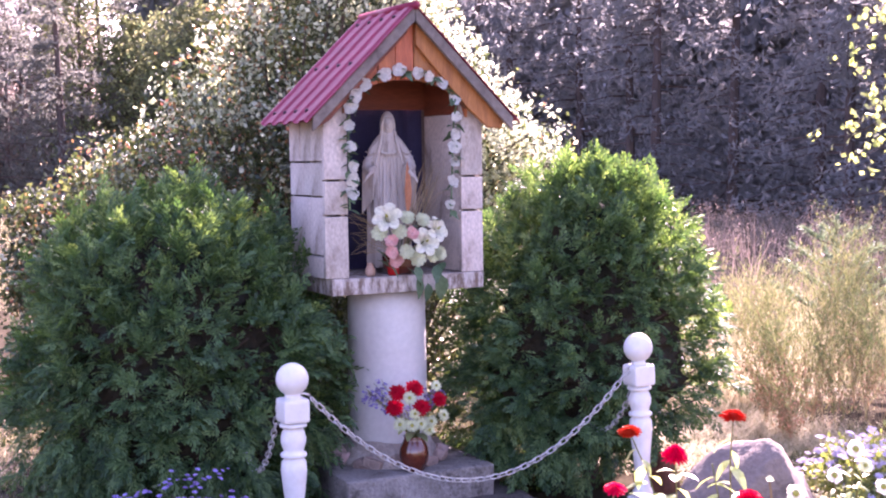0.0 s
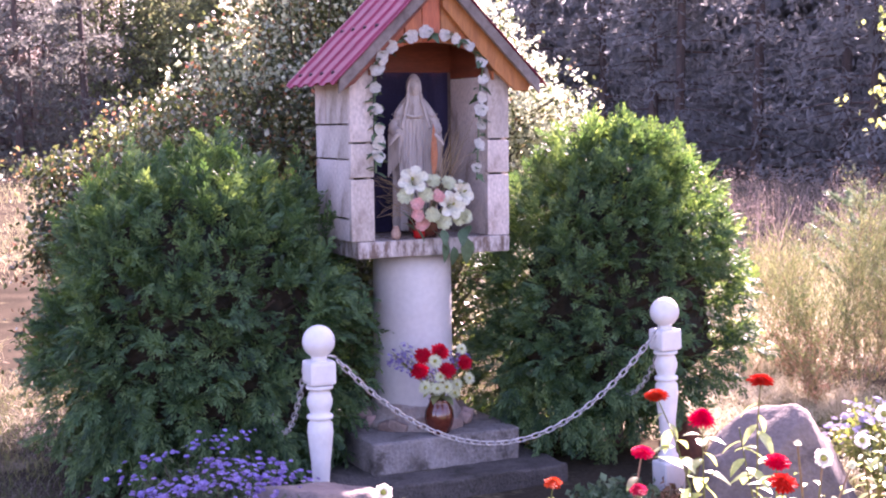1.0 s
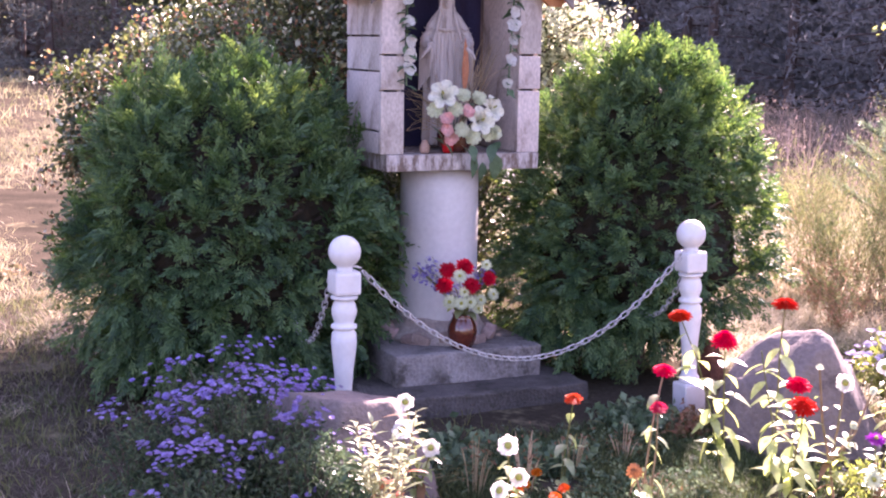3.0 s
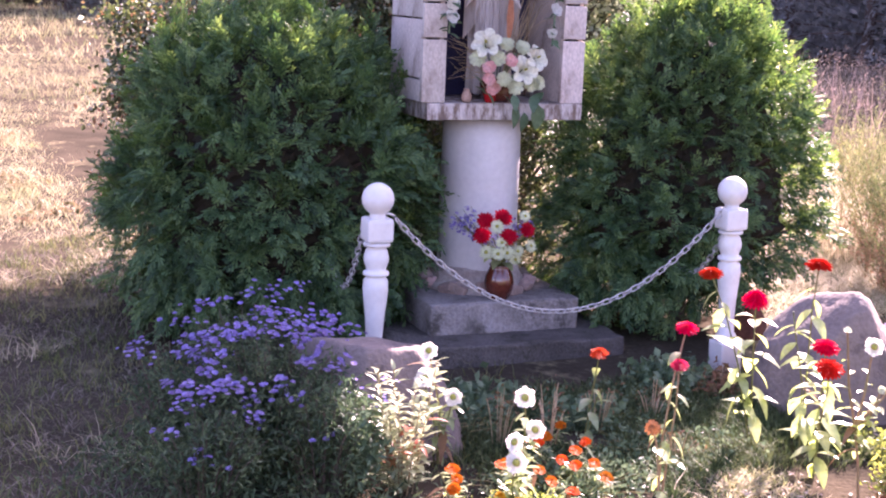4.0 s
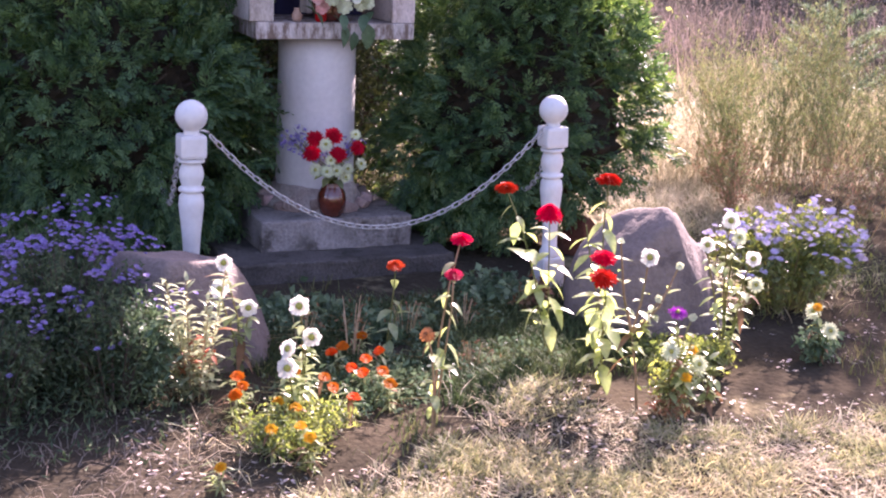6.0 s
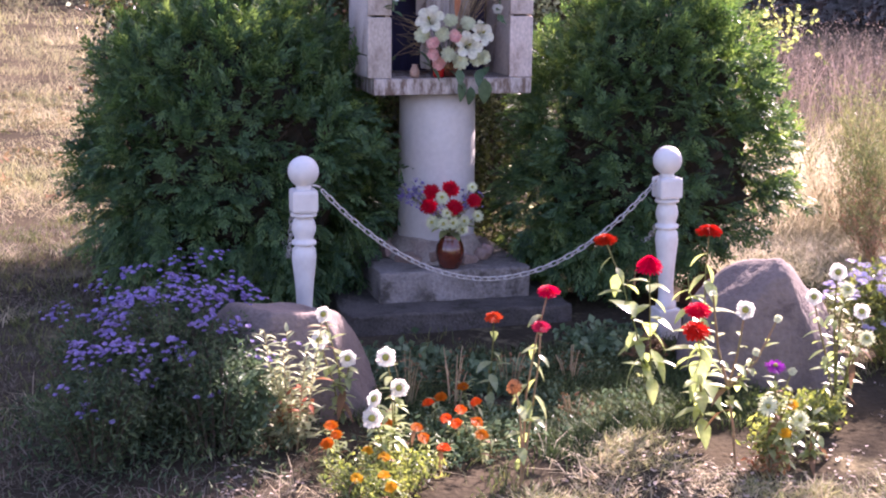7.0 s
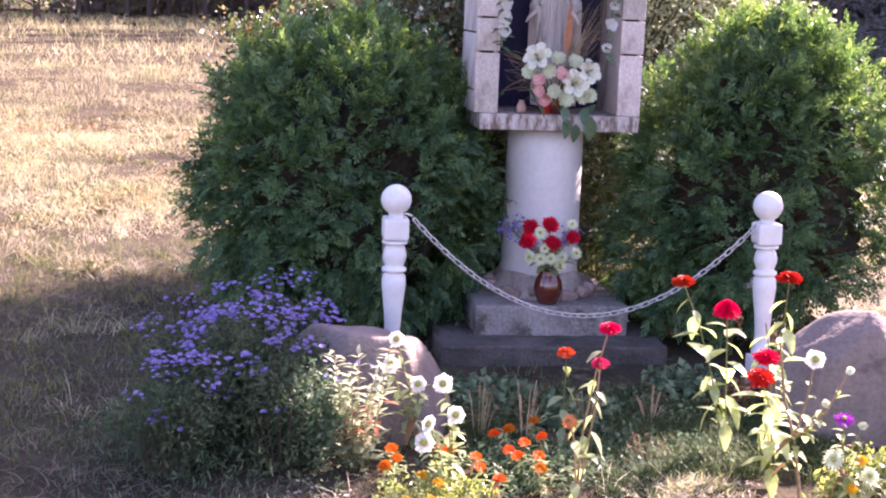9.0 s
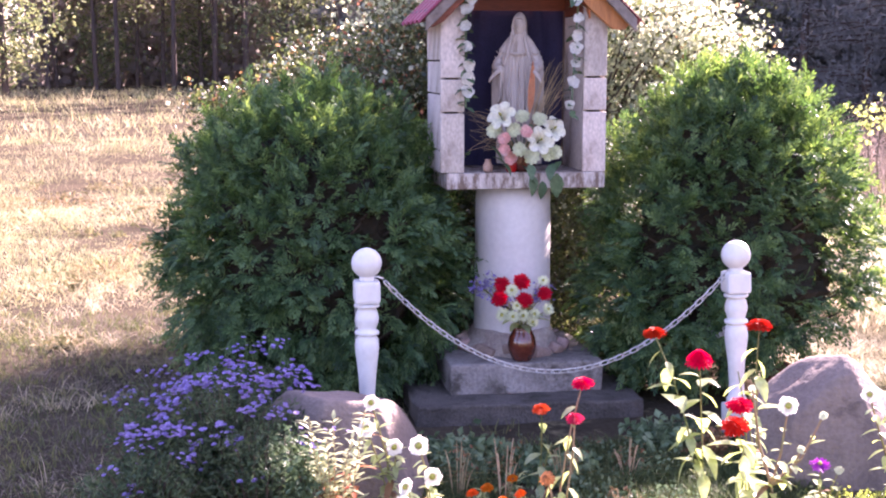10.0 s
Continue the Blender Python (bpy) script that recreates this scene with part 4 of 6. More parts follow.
def tree_model(name, label, height, spread, low, leaf, size, count, seed, conifer=True, bark="pine_bark"):
    """One far tree: a tapered trunk with limbs, and a ragged crown of leaf bunches."""
    rng = np.random.default_rng(seed)
    root = thing(name, 0, 0, 0, label, "tree", group="trees at the edge of the wood")
    s = Shape()
    lean = rng.normal(0, 0.02, 2) * height
    tube(s, [(0, 0, -0.2), (lean[0] * 0.4, lean[1] * 0.4, height * 0.45), (lean[0], lean[1], height * 0.97)], (0.012 if low < 0.3 else 0.0075) * height + 0.03, 0.03, 8)
    centres = []
    limbs = 60 if conifer else 46
    for i in range(limbs):
        z = height * (low + (1 - low) * (i + rng.uniform(0, 1)) / limbs)
        t = (z / height - low) / (1 - low)
        reach = spread * ((1 - t) ** 0.8 * 0.95 + 0.06 if conifer else math.sin(math.pi * min(0.97, 0.18 + 0.8 * t)) ** 0.7) * rng.uniform(0.55, 1.1)
        a = rng.uniform(0, 2 * np.pi)
        droop = -0.12 if conifer else 0.35
        tip = np.array([lean[0] * t + reach * math.cos(a), lean[1] * t + reach * math.sin(a), z + droop * reach])
        root_p = np.array([lean[0] * z / height, lean[1] * z / height, z])
        tube(s, [tuple(root_p), tuple((root_p + tip) / 2 + np.array([0, 0, 0.05 * reach])), tuple(tip)], 0.035, 0.008, 4)
        n = count // limbs
        u = rng.uniform(0.2, 1.05, n)[:, None]
        centres.append(root_p + (tip - root_p) * u + rng.normal(0, 1, (n, 3)) * (np.array([0.16, 0.16, 0.09]) if conifer else np.array([0.3, 0.3, 0.26])) * reach)
    put("trunk", s.mesh("trunk", M[bark]), root, label="rough brown trunk with limbs")
    v, f = quad_leaves(np.concatenate(centres), size, rng, 0.3 if conifer else 0.55)
    put("crown", array_mesh("crown", v, f, M[leaf]), root, label="dense needle bunches" if conifer else "loose light green leaves", kind="stuff")
    return root


def build_wood():
    rng = random.Random(4)
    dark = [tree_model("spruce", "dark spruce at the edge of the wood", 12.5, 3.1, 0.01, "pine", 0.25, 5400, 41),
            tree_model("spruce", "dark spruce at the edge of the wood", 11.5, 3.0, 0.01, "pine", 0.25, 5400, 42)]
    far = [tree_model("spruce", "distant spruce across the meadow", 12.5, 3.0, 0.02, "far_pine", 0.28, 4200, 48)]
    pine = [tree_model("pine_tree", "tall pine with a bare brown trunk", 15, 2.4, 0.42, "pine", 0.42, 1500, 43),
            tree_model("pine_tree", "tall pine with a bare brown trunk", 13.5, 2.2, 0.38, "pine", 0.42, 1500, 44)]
    pale = [tree_model("leafy_tree", "light green leafy tree in the sun", 9.5, 3.0, 0.06, "far_leaf", 0.21, 4500, 45, False),
            tree_model("leafy_tree", "light green leafy tree in the sun", 7.5, 2.6, 0.05, "far_leaf", 0.21, 4500, 46, False)]
    spots = []
    # the near wood stands along a bent line; each point has its kind of tree
    line = [((27, -10), "s"), ((21.5, 11), "d"), ((21.5, 22), "d"), ((20, 33), "d"), ((14.5, 45), "m"), ((8, 60), "p"), ((-12, 66), "p"), ((-22, 58), "s"), ((-34, 36), "s"), ((-38, 0), "s")]
    for (a, kind), (b, _) in zip(line, line[1:]):
        d = math.dist(a, b)
        n = int(d / ({"p": 1.9, "s": 9.0}.get(kind, 2.1)))
        for row in range(2 if kind == "p" else 1):
            for i in range(n):
                u = (i + 0.5 * (row % 2) + rng.uniform(-0.25, 0.25)) / n
                nx, ny = (b[1] - a[1]) / d, -(b[0] - a[0]) / d
                off = row * 3.0 + rng.uniform(-0.7, 0.7)
                spots.append((a[0] + (b[0] - a[0]) * u + nx * off, a[1] + (b[1] - a[1]) * u + ny * off, kind, row))
    # deeper rows of the wood, closed; their needle colours carry the haze
    r2, deep = np.random.default_rng(47), ([], [], [], [])
    for (a, kind), (b, _) in zip(line, line[1:]):
        d = math.dist(a, b)
        n = int(d * {"p": 700, "m": 1500, "s": 90}.get(kind, 2300))
        u, off, z = r2.uniform(-0.15, 1.15, n), r2.uniform(6.5, 12.0, n), (11.0 if kind == "p" else 13.0) * r2.uniform(0, 1, n)
        z *= 0.75 + 0.25 * np.sin(u * d * 1.3 + off)
        deep["dmps".index(kind)].append(np.stack([a[0] + (b[0] - a[0]) * u + (b[1] - a[1]) / d * off, a[1] + (b[1] - a[1]) * u - (b[0] - a[0]) / d * off, z], 1))
    for rows, size, key, label in ((deep[0], 0.52, "pine", "depth of the spruce wood, haze put into the needle colour"), (deep[1], 0.72, "far_pine", "depth of the spruce wood across the meadow, haze put into its grey"), (deep[2], 0.72, "haze_pine", "depth of the tall pine wood, haze put into its pale needles"), (deep[3], 2.0, "pine", "loose edge of the wood round the meadow")):
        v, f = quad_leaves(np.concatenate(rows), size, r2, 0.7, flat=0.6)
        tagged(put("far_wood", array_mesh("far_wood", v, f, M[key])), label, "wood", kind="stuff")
    spots += [(5.2, 47, "f", 0), (7.4, 45.5, "f", 0), (3.4, 50, "f", 0)]
    used = set()
    for x, y, kind, row in spots:
        pool = dark if kind == "d" else far if kind == "f" else pine if kind == "p" else rng.choice((pine, pale)) if kind == "s" else rng.choice((far, far, pale))
        src = rng.choice(pool)
        m = pose(x, y, ground_z(x, y) - 0.1, 0, 0, rng.uniform(0, 360))
        if src not in used:
            used.add(src)
            src.matrix_basis = m
        else:
            copy_thing(src, m @ Matrix.Diagonal((1, 1, 1, 1)))
    for x, y, k in ((9.5, 52, 0), (12.5, 46, 1), (15.5, 39, 1), (-9.3, 46, 0), (-13.5, 42, 1), (1.5, 56, 1), (-14, 64.5, 1), (-8, 68, 1), (-2.5, 67.5, 0), (3.5, 67, 1), (-18, 47, 0)):
        m = pose(x, y, ground_z(x, y) - 0.1, 0, 0, rng.uniform(0, 360))
        if pale[k] not in used:
            used.add(pale[k])
            pale[k].matrix_basis = m
        else:
            copy_thing(pale[k], m)
    for src in dark + pine + pale:
        if src not in used:
            src.matrix_basis = pose(30, 40, 0)


build_wood()


# ---- the shrine ----
CX, CY = 0.0, 0.37
shrine = thing("wayside_shrine", CX, CY, 0.0, "wayside shrine: wooden gabled niche on a white round column", "shrine")
SH = Matrix.Translation((-CX, -CY, 0))


def shrine_box(name, x0, x1, y0, y1, z0, z1, material, label="", bevel=0.004, warp=0.002, seed=0, parent=None):
    return part(name, block(x1 - x0, y1 - y0, z1 - z0, bevel, warp, seed), M[material], parent or shrine, label, SH @ Matrix.Translation(((x0 + x1) / 2, (y0 + y1) / 2, (z0 + z1) / 2)))


RIDGE = 0.02


def slope_z(x):
    """Height of the underside of the roof over x."""
    return 2.262 - 0.985 * abs(x - RIDGE)


def prism(name, outline, y0, y1, material, label="", bevel=0.003, m=None):
    """A board cut to an outline in x and z, between two depths."""
    bm = bmesh.new()
    front = [bm.verts.new((x, y0, z)) for x, z in outline]
    rear = [bm.verts.new((x, y1, z)) for x, z in outline]
    bm.faces.new(front)
    bm.faces.new(list(reversed(rear)))
    n = len(outline)
    for i in range(n):
        bm.faces.new((front[i], rear[i], rear[(i + 1) % n], front[(i + 1) % n]))
    bmesh.ops.recalc_face_normals(bm, faces=bm.faces[:])
    if bevel:
        bmesh.ops.bevel(bm, geom=bm.edges[:], offset=bevel, segments=1, affect="EDGES")
    return part(name, bm, M[material], shrine, label, SH if m is None else SH @ m)


SCREW = lathe([(0.011, 0.0), (0.011, 0.003), (0.007, 0.004), (0.007, 0.009), (0.002, 0.010)], 10).mesh("screw", M["screw"], True)


def rough_block(sx, sy, sz, warp, seed, chip=0.5):
    """A cast block with uneven faces and chipped edges."""
    bm = bmesh.new()
    bmesh.ops.create_cube(bm, size=1)
    bmesh.ops.subdivide_edges(bm, edges=bm.edges[:], cuts=23, use_grid_fill=True)
    o = Vector((seed * 3.1, seed * 1.7, seed))
    for v in bm.verts:
        near = sorted(0.5 - abs(c) for c in v.co)
        edge = max(0.0, 1 - near[1] / 0.03)
        v.co = Vector((v.co.x * sx, v.co.y * sy, v.co.z * sz))
        v.co += noise.noise_vector(v.co * 9 + o) * warp + noise.noise_vector(v.co * 34 + o) * warp * 0.4
        v.co *= 1 - edge * (0.006 + 0.03 * chip * max(0.0, noise.noise(v.co * 13 + o)))
    return bm


def build_shrine():
    part("lower_step", rough_block(1.045, 0.90, 0.134, 0.010, 1, 1.0), M["lower_concrete"], shrine, "rough dirty concrete step", SH @ Matrix.Translation((-0.0225, 0.25, 0.016)), True)
    part("plinth", rough_block(0.72, 0.62, 0.144, 0.003, 2, 0.5), M["concrete"], shrine, "grey concrete plinth", SH @ Matrix.Translation((0, 0.31, 0.152)), True)
    col = lathe([(0.186, 0.20), (0.186, 0.33), (0.183, 0.6), (0.181, 0.9), (0.180, 1.012)], 56)
    put("column", col.mesh("column", M["column"], True), shrine, Matrix.Translation((0.005, 0.01, 0)), "white painted round column")
    rng = random.Random(6)
    sk = lathe([(0.262, 0.222), (0.255, 0.235), (0.228, 0.262), (0.205, 0.295), (0.192, 0.325), (0.1855, 0.335)], 48)
    sk.v = [tuple(Vector(p) + noise.noise_vector(Vector(p) * 14) * 0.012) for p in sk.v]
    put("mortar_skirt", sk.mesh("mortar_skirt", M["mortar"], True), shrine, Matrix.Translation((0.005, 0.01, 0)), "rough sloping mortar skirt")
    stone = [bm_mesh("stone", block(0.066 + 0.014 * i, 0.055, 0.050, 0.012, 0.016, i), M["rubble"], True) for i in range(3)]
    for i in range(17):
        a = 2 * math.pi * i / 17 + rng.uniform(-0.12, 0.12)
        r = rng.uniform(0.232, 0.252)
        put("stone", stone[i % 3], shrine, pose(0.005 + r * math.cos(a), 0.01 + r * math.sin(a), 0.240 + rng.uniform(0, 0.022), rng.uniform(-25, 25), rng.uniform(-25, 25), math.degrees(a) + 90), "rubble stone set in mortar at the foot" if i == 0 else "")
    shrine_box("ledge", -0.358, 0.392, 0.142, 0.585, 1.020, 1.094, "sill", "painted ledge with peeling front edge", 0.006, 0.003, 3)
    # front posts of three stacked boards each, trimmed under the roof
    for side, x0, x1, cuts in ((-1, -0.385, -0.275, (1.096, 1.376, 1.530)), (1, 0.285, 0.396, (1.096, 1.382, 1.538))):
        for k, z in enumerate(cuts):
            if k < 2:
                shrine_box("front_board", x0, x1, 0.150, 0.178, z, cuts[k + 1] - 0.009, "board", bevel=0.004, warp=0.0015, seed=10 + k)
            else:
                prism("front_board", [(x0, z), (x1, z), (x1, min(1.93, slope_z(x1) - 0.03)), (x0, min(1.93, slope_z(x0) - 0.03))], 0.150, 0.178, "board")
    # side walls, each laid of boards
    for side in (-1, 1):
        xa, xb = (-0.383, -0.360) if side < 0 else (0.371, 0.394)
        rows = ((1.096, 1.19, (0.180, 0.585)), (1.198, 1.450, (0.180, 0.33, 0.585)), (1.458, 1.603, (0.180, 0.40, 0.585)), (1.611, 1.838, (0.180, 0.315, 0.45, 0.585)))
        for j, (z0, z1, ys) in enumerate(rows):
            for k in range(len(ys) - 1):
                shrine_box("side_board", xa + 0.002 * (k % 2), xb, ys[k] + 0.001, ys[k + 1] - 0.005, z0, z1, "board", bevel=0.003, warp=0.0015, seed=20 + 3 * j + k)
    # reveals inside the opening
    shrine_box("lining", -0.300, -0.278, 0.180, 0.533, 1.096, 1.815, "board", "pale inner lining board", 0.003, 0.001, 31)
    shrine_box("lining", 0.288, 0.310, 0.180, 0.533, 1.096, 1.815, "board", "pale inner lining board", 0.003, 0.001, 32)
    shrine_box("rear_wall", -0.358, 0.369, 0.586, 0.606, 1.0, 1.86, "grey_wood", "", 0.003, 0.001, 33)
    prism("lintel", [(-0.312, 1.848), (0.322, 1.848), (0.322, slope_z(0.322) - 0.006), (RIDGE, slope_z(RIDGE) - 0.006), (-0.312, slope_z(-0.312) - 0.006)], 0.535, 0.552, "red_wood", "dark red-brown board above the drape", 0.002)
    shrine_box("niche_ceiling", -0.165, 0.205, 0.205, 0.534, 2.022, 2.036, "red_wood", "dark stained ceiling board", 0.002, 0.001, 35)
    # boards that close the wall tops under the roof
    for xa, xb, za in ((-0.300, -0.278, 1.818), (0.288, 0.310, 1.818), (-0.383, -0.360, 1.841), (0.371, 0.394, 1.841)):
        prism("eaves_board", [(xa, za), (xb, za), (xb, slope_z(xb) - 0.003), (xa, slope_z(xa) - 0.003)], 0.181, 0.584 if abs(xa) > 0.35 else 0.533, "red_wood", "dark stained board under the eaves", 0.002)
    # dark drape with folds
    s, n = Shape(), 60
    for j in range(9):
        z = 1.096 + 0.755 * j / 8
        s.v += [(-0.277 + 0.564 * i / n, 0.560 + 0.010 * math.sin(i * 0.62 + 0.5 * math.sin(j)) * (0.5 + 0.5 * math.sin(i * 0.17)) , z) for i in range(n + 1)]
    s.f = [(j * (n + 1) + i, j * (n + 1) + i + 1, (j + 1) * (n + 1) + i + 1, (j + 1) * (n + 1) + i) for j in range(8) for i in range(n)]
    put("drape", s.mesh("drape", M["cloth"], True), shrine, SH, "dark blue cloth hung behind the statue")
    # gable of upright boards with an arched lower edge
    def arch(x):
        return 1.80 + 0.165 * math.sqrt(max(0.0, 1 - (x / 0.30) ** 2))
    xs = [-0.30, -0.225, -0.135, -0.05, 0.04, 0.135, 0.225, 0.305]
    for k, (a, b) in enumerate(zip(xs, xs[1:])):
        a, b = a + 0.0015, b - 0.0015
        low = [(a + (b - a) * i / 5, arch(a + (b - a) * i / 5)) for i in range(6)]
        top = [(b, slope_z(b) - 0.004)] + ([(RIDGE, slope_z(RIDGE) - 0.004)] if a < RIDGE < b else []) + [(a, slope_z(a) - 0.004)]
        prism("gable_board", low + top, 0.118 + 0.002 * (k % 2), 0.146, "orange_wood", "varnished orange-brown gable board" if k == 0 else "", 0.002)
    # raking boards along the slopes
    for side in (-1, 1):
        f = lambda x: RIDGE + x * side
        below = lambda x: slope_z(RIDGE + x)
        if side > 0:
            o = [(f(0.47), below(0.47) - 0.004), (f(0.02), below(0.02) - 0.004), (f(0.02), below(0.02) - 0.125), (f(0.27), below(0.27) - 0.15), (f(0.38), below(0.38) - 0.135), (f(0.445), below(0.445) - 0.075)]
            prism("raking_board", o, 0.094, 0.116, "orange_wood", "knotty varnished raking board", 0.003)
        else:
            # the left board takes the dark wood to stand for its shadowed side
            o = [(f(0.47), below(0.47) - 0.004), (f(0.02), below(0.02) - 0.004), (f(0.02), below(0.02) - 0.07), (f(0.40), below(0.4) - 0.085), (f(0.455), below(0.455) - 0.06)]
            prism("raking_board", o, 0.094, 0.116, "red_wood", "dark red-brown raking board, shade put into its tone", 0.003)
        o = [(f(0.488), below(0.488) - 0.045), (f(0.488), below(0.488) + 0.018), (f(0.0015), below(0) + 0.020), (f(0.0015), below(0) - 0.045)]
        prism("bargeboard", o, 0.054, 0.075, "grey_wood", "weathered grey bargeboard", 0.003)
        # roof boards under the sheet
        o = [(f(0.49), below(0.49)), (f(0.49), below(0.49) + 0.016), (f(0.002), below(0.002) + 0.016), (f(0.002), below(0.002))]
        prism("roof_boarding", o, 0.077, 0.625, "red_wood", "", 0.0)
        # profiled metal sheet with stepped tile courses
        s, ny, nx = Shape(), 72, 26
        for i in range(nx + 1):
            u = i / nx
            x = 0.520 * u
            for j in range(ny + 1):
                y = 0.046 + 0.600 * j / ny
                ph = (j / ny * 4.4 + 0.75) % 1.0
                rib = 0.017 * (1 if ph < 0.30 else 0 if ph > 0.55 else 0.5 + 0.5 * math.cos(math.pi * (ph - 0.30) / 0.25)) if ph < 0.85 else 0.017 * (0.5 - 0.5 * math.cos(math.pi * (ph - 0.85) / 0.15))
                step = 0.003 * ((u * 3.0) % 1.0)
                s.v.append((f(x), y, below(x) + 0.024 + (0.75 * rib + step) * 0.9))
        w = ny + 1
        s.f = [(i * w + j, i * w + j + 1, (i + 1) * w + j + 1, (i + 1) * w + j) for i in range(nx) for j in range(ny)]
        ob = put("roof_sheet", s.mesh("roof_sheet", M["roof"], False), shrine, SH, "crimson profiled metal roof sheet")
        md = ob.modifiers.new("thickness", "SOLIDIFY")
        md.thickness, md.offset = 0.004, 0
        for k in range(4):
            y = 0.046 + 0.600 * ((k + 0.95) / 4.4)
            for u in (0.09, 0.50, 0.90):
                z = below(0.520 * u) + 0.028
                put("screw", SCREW, ob, Matrix.Translation((f(0.520 * u), y, z)) @ Matrix.Rotation(radians(38 * side), 4, "Y"), "dark roofing screw" if k == 0 and u == 0.09 else "")
    s = Shape()
    tube(s, [(RIDGE, 0.045, slope_z(RIDGE) + 0.024), (RIDGE, 0.648, slope_z(RIDGE) + 0.024)], 0.019, 0.019, 12)
    put("ridge_cap", s.mesh("ridge_cap", M["roof"], True), shrine, SH, "rounded crimson ridge cap")


build_shrine()


def build_statue():
    """A robed standing figure in pale plaster, one plain mesh."""
    s, n = Shape(), 96
    prof = ((0.0, 0.104, 0.085), (0.03, 0.108, 0.088), (0.12, 0.102, 0.080), (0.24, 0.104, 0.074), (0.33, 0.108, 0.070), (0.40, 0.110, 0.066), (0.44, 0.106, 0.062), (0.48, 0.095, 0.058), (0.52, 0.081, 0.053), (0.552, 0.066, 0.047), (0.575, 0.050, 0.042), (0.595, 0.039, 0.040), (0.615, 0.036, 0.040), (0.640, 0.037, 0.042), (0.66, 0.034, 0.040), (0.68, 0.026, 0.030), (0.694, 0.012, 0.014), (0.698, 0.003, 0.004))
    rows = []
    for k in range(len(prof) - 1):
        for t in range(6):
            rows.append(tuple(a + (b - a) * t / 6 for a, b in zip(prof[k], prof[k + 1])))
    rows.append(prof[-1])
    for z, a, b in rows:
        for i in range(n):
            t = 2 * math.pi * i / n
            front = max(0.0, -math.sin(t))
            x, y = a * math.cos(t), b * math.sin(t)
            if z < 0.56:
                side = abs(math.cos(t))
                w = min(1.0, (0.56 - z) / 0.15)
                # gown folds inside the cloak, broader folds in the cloak itself
                gown = 0.009 * (1 - 2 * abs(math.sin(9.5 * t + 0.3 * math.sin(8 * z))) ** 0.6)
                cloak = 0.012 * (1 - 2 * abs(math.sin(5.5 * t + 1.5 * z)) ** 0.6)
                edge = 0.014 if 0.52 < side < 0.74 and front > 0 else 0.0
                y += w * (-(edge + (gown if side < 0.55 else cloak)) * front)
                x += w * cloak * (1 - front) * (1 if x > 0 else -1)
                if side < 0.5 and front > 0:
                    y += 0.012 * w
            elif z > 0.595 and front > 0.55 and z < 0.672:
                y += 0.004 * min(1, (front - 0.55) / 0.2)
            s.v.append((x, y, z))
    for k in range(len(rows) - 1):
        s.f += [(k * n + i, k * n + (i + 1) % n, (k + 1) * n + (i + 1) % n, (k + 1) * n + i) for i in range(n)]
    s.f.append(tuple(reversed(range(n))))
    s.f.append(tuple((len(rows) - 1) * n + i for i in range(n)))
    # forearms held out low with open palms, wide sleeves falling from them
    for f in (-1, 1):
        tube(s, [(f * 0.028, -0.006, 0.585), (f * 0.052, -0.014, 0.555), (f * 0.076, -0.026, 0.515), (f * 0.094, -0.038, 0.472), (f * 0.098, -0.056, 0.440)], 0.016, 0.029, 16)
        tube(s, [(f * 0.102, -0.048, 0.452), (f * 0.092, -0.078, 0.436), (f * 0.080, -0.100, 0.432)], 0.027, 0.021, 16)
        tube(s, [(f * 0.080, -0.098, 0.432), (f * 0.090, -0.118, 0.424), (f * 0.104, -0.128, 0.412)], 0.011, 0.010, 10)
        tube(s, [(f * 0.102, -0.126, 0.414), (f * 0.116, -0.136, 0.398), (f * 0.126, -0.140, 0.378)], 0.011, 0.005, 8)
        for k in range(6):
            x, y = f * (0.072 + 0.009 * k), -0.100 + 0.010 * k
            tube(s, [(x, y, 0.430), (x + f * 0.005, y + 0.006, 0.375 - 0.012 * k), (x + f * 0.008, y + 0.022, 0.300 - 0.012 * k)], 0.010, 0.004, 8)
        for k in range(3):
            z = 0.515 - 0.024 * k
            tube(s, [(f * (0.066 + 0.009 * k), -0.056, z), (f * (0.088 + 0.009 * k), -0.060, z - 0.010), (f * (0.108 + 0.008 * k), -0.038, z + 0.004)], 0.004, 0.003, 6)
        # veil edges over the chest, cloak edges falling from the wrists to the foot
        tube(s, [(f * 0.033, -0.034, 0.605), (f * 0.036, -0.048, 0.565), (f * 0.048, -0.060, 0.52), (f * 0.066, -0.078, 0.455)], 0.007, 0.007, 8)
        tube(s, [(f * 0.070, -0.074, 0.445), (f * 0.066, -0.064, 0.33), (f * 0.064, -0.068, 0.18), (f * 0.072, -0.072, 0.01)], 0.010, 0.010, 8)
        # gown folds between them
        for k in range(3):
            x = f * (0.008 + 0.016 * k)
            tube(s, [(x, -0.046, 0.49), (x * 1.15 + 0.003, -0.051, 0.36), (x * 1.25, -0.060, 0.18), (x * 1.35, -0.070, 0.01)], 0.005, 0.0075, 8)
    # belt
    tube(s, [(-0.036, -0.052, 0.512), (-0.015, -0.062, 0.506), (0.015, -0.062, 0.506), (0.036, -0.052, 0.512)], 0.007, 0.007, 8)
    # face within the veil
    head = lathe([(0.004, -0.036), (0.015, -0.031), (0.023, -0.014), (0.026, 0.008), (0.020, 0.026), (0.004, 0.034)], 18)
    s.add(head.v, head.f, Matrix.Translation((0, -0.027, 0.632)))
    tube(s, [(0, -0.051, 0.645), (0, -0.058, 0.632), (0, -0.055, 0.626)], 0.003, 0.0045, 6)
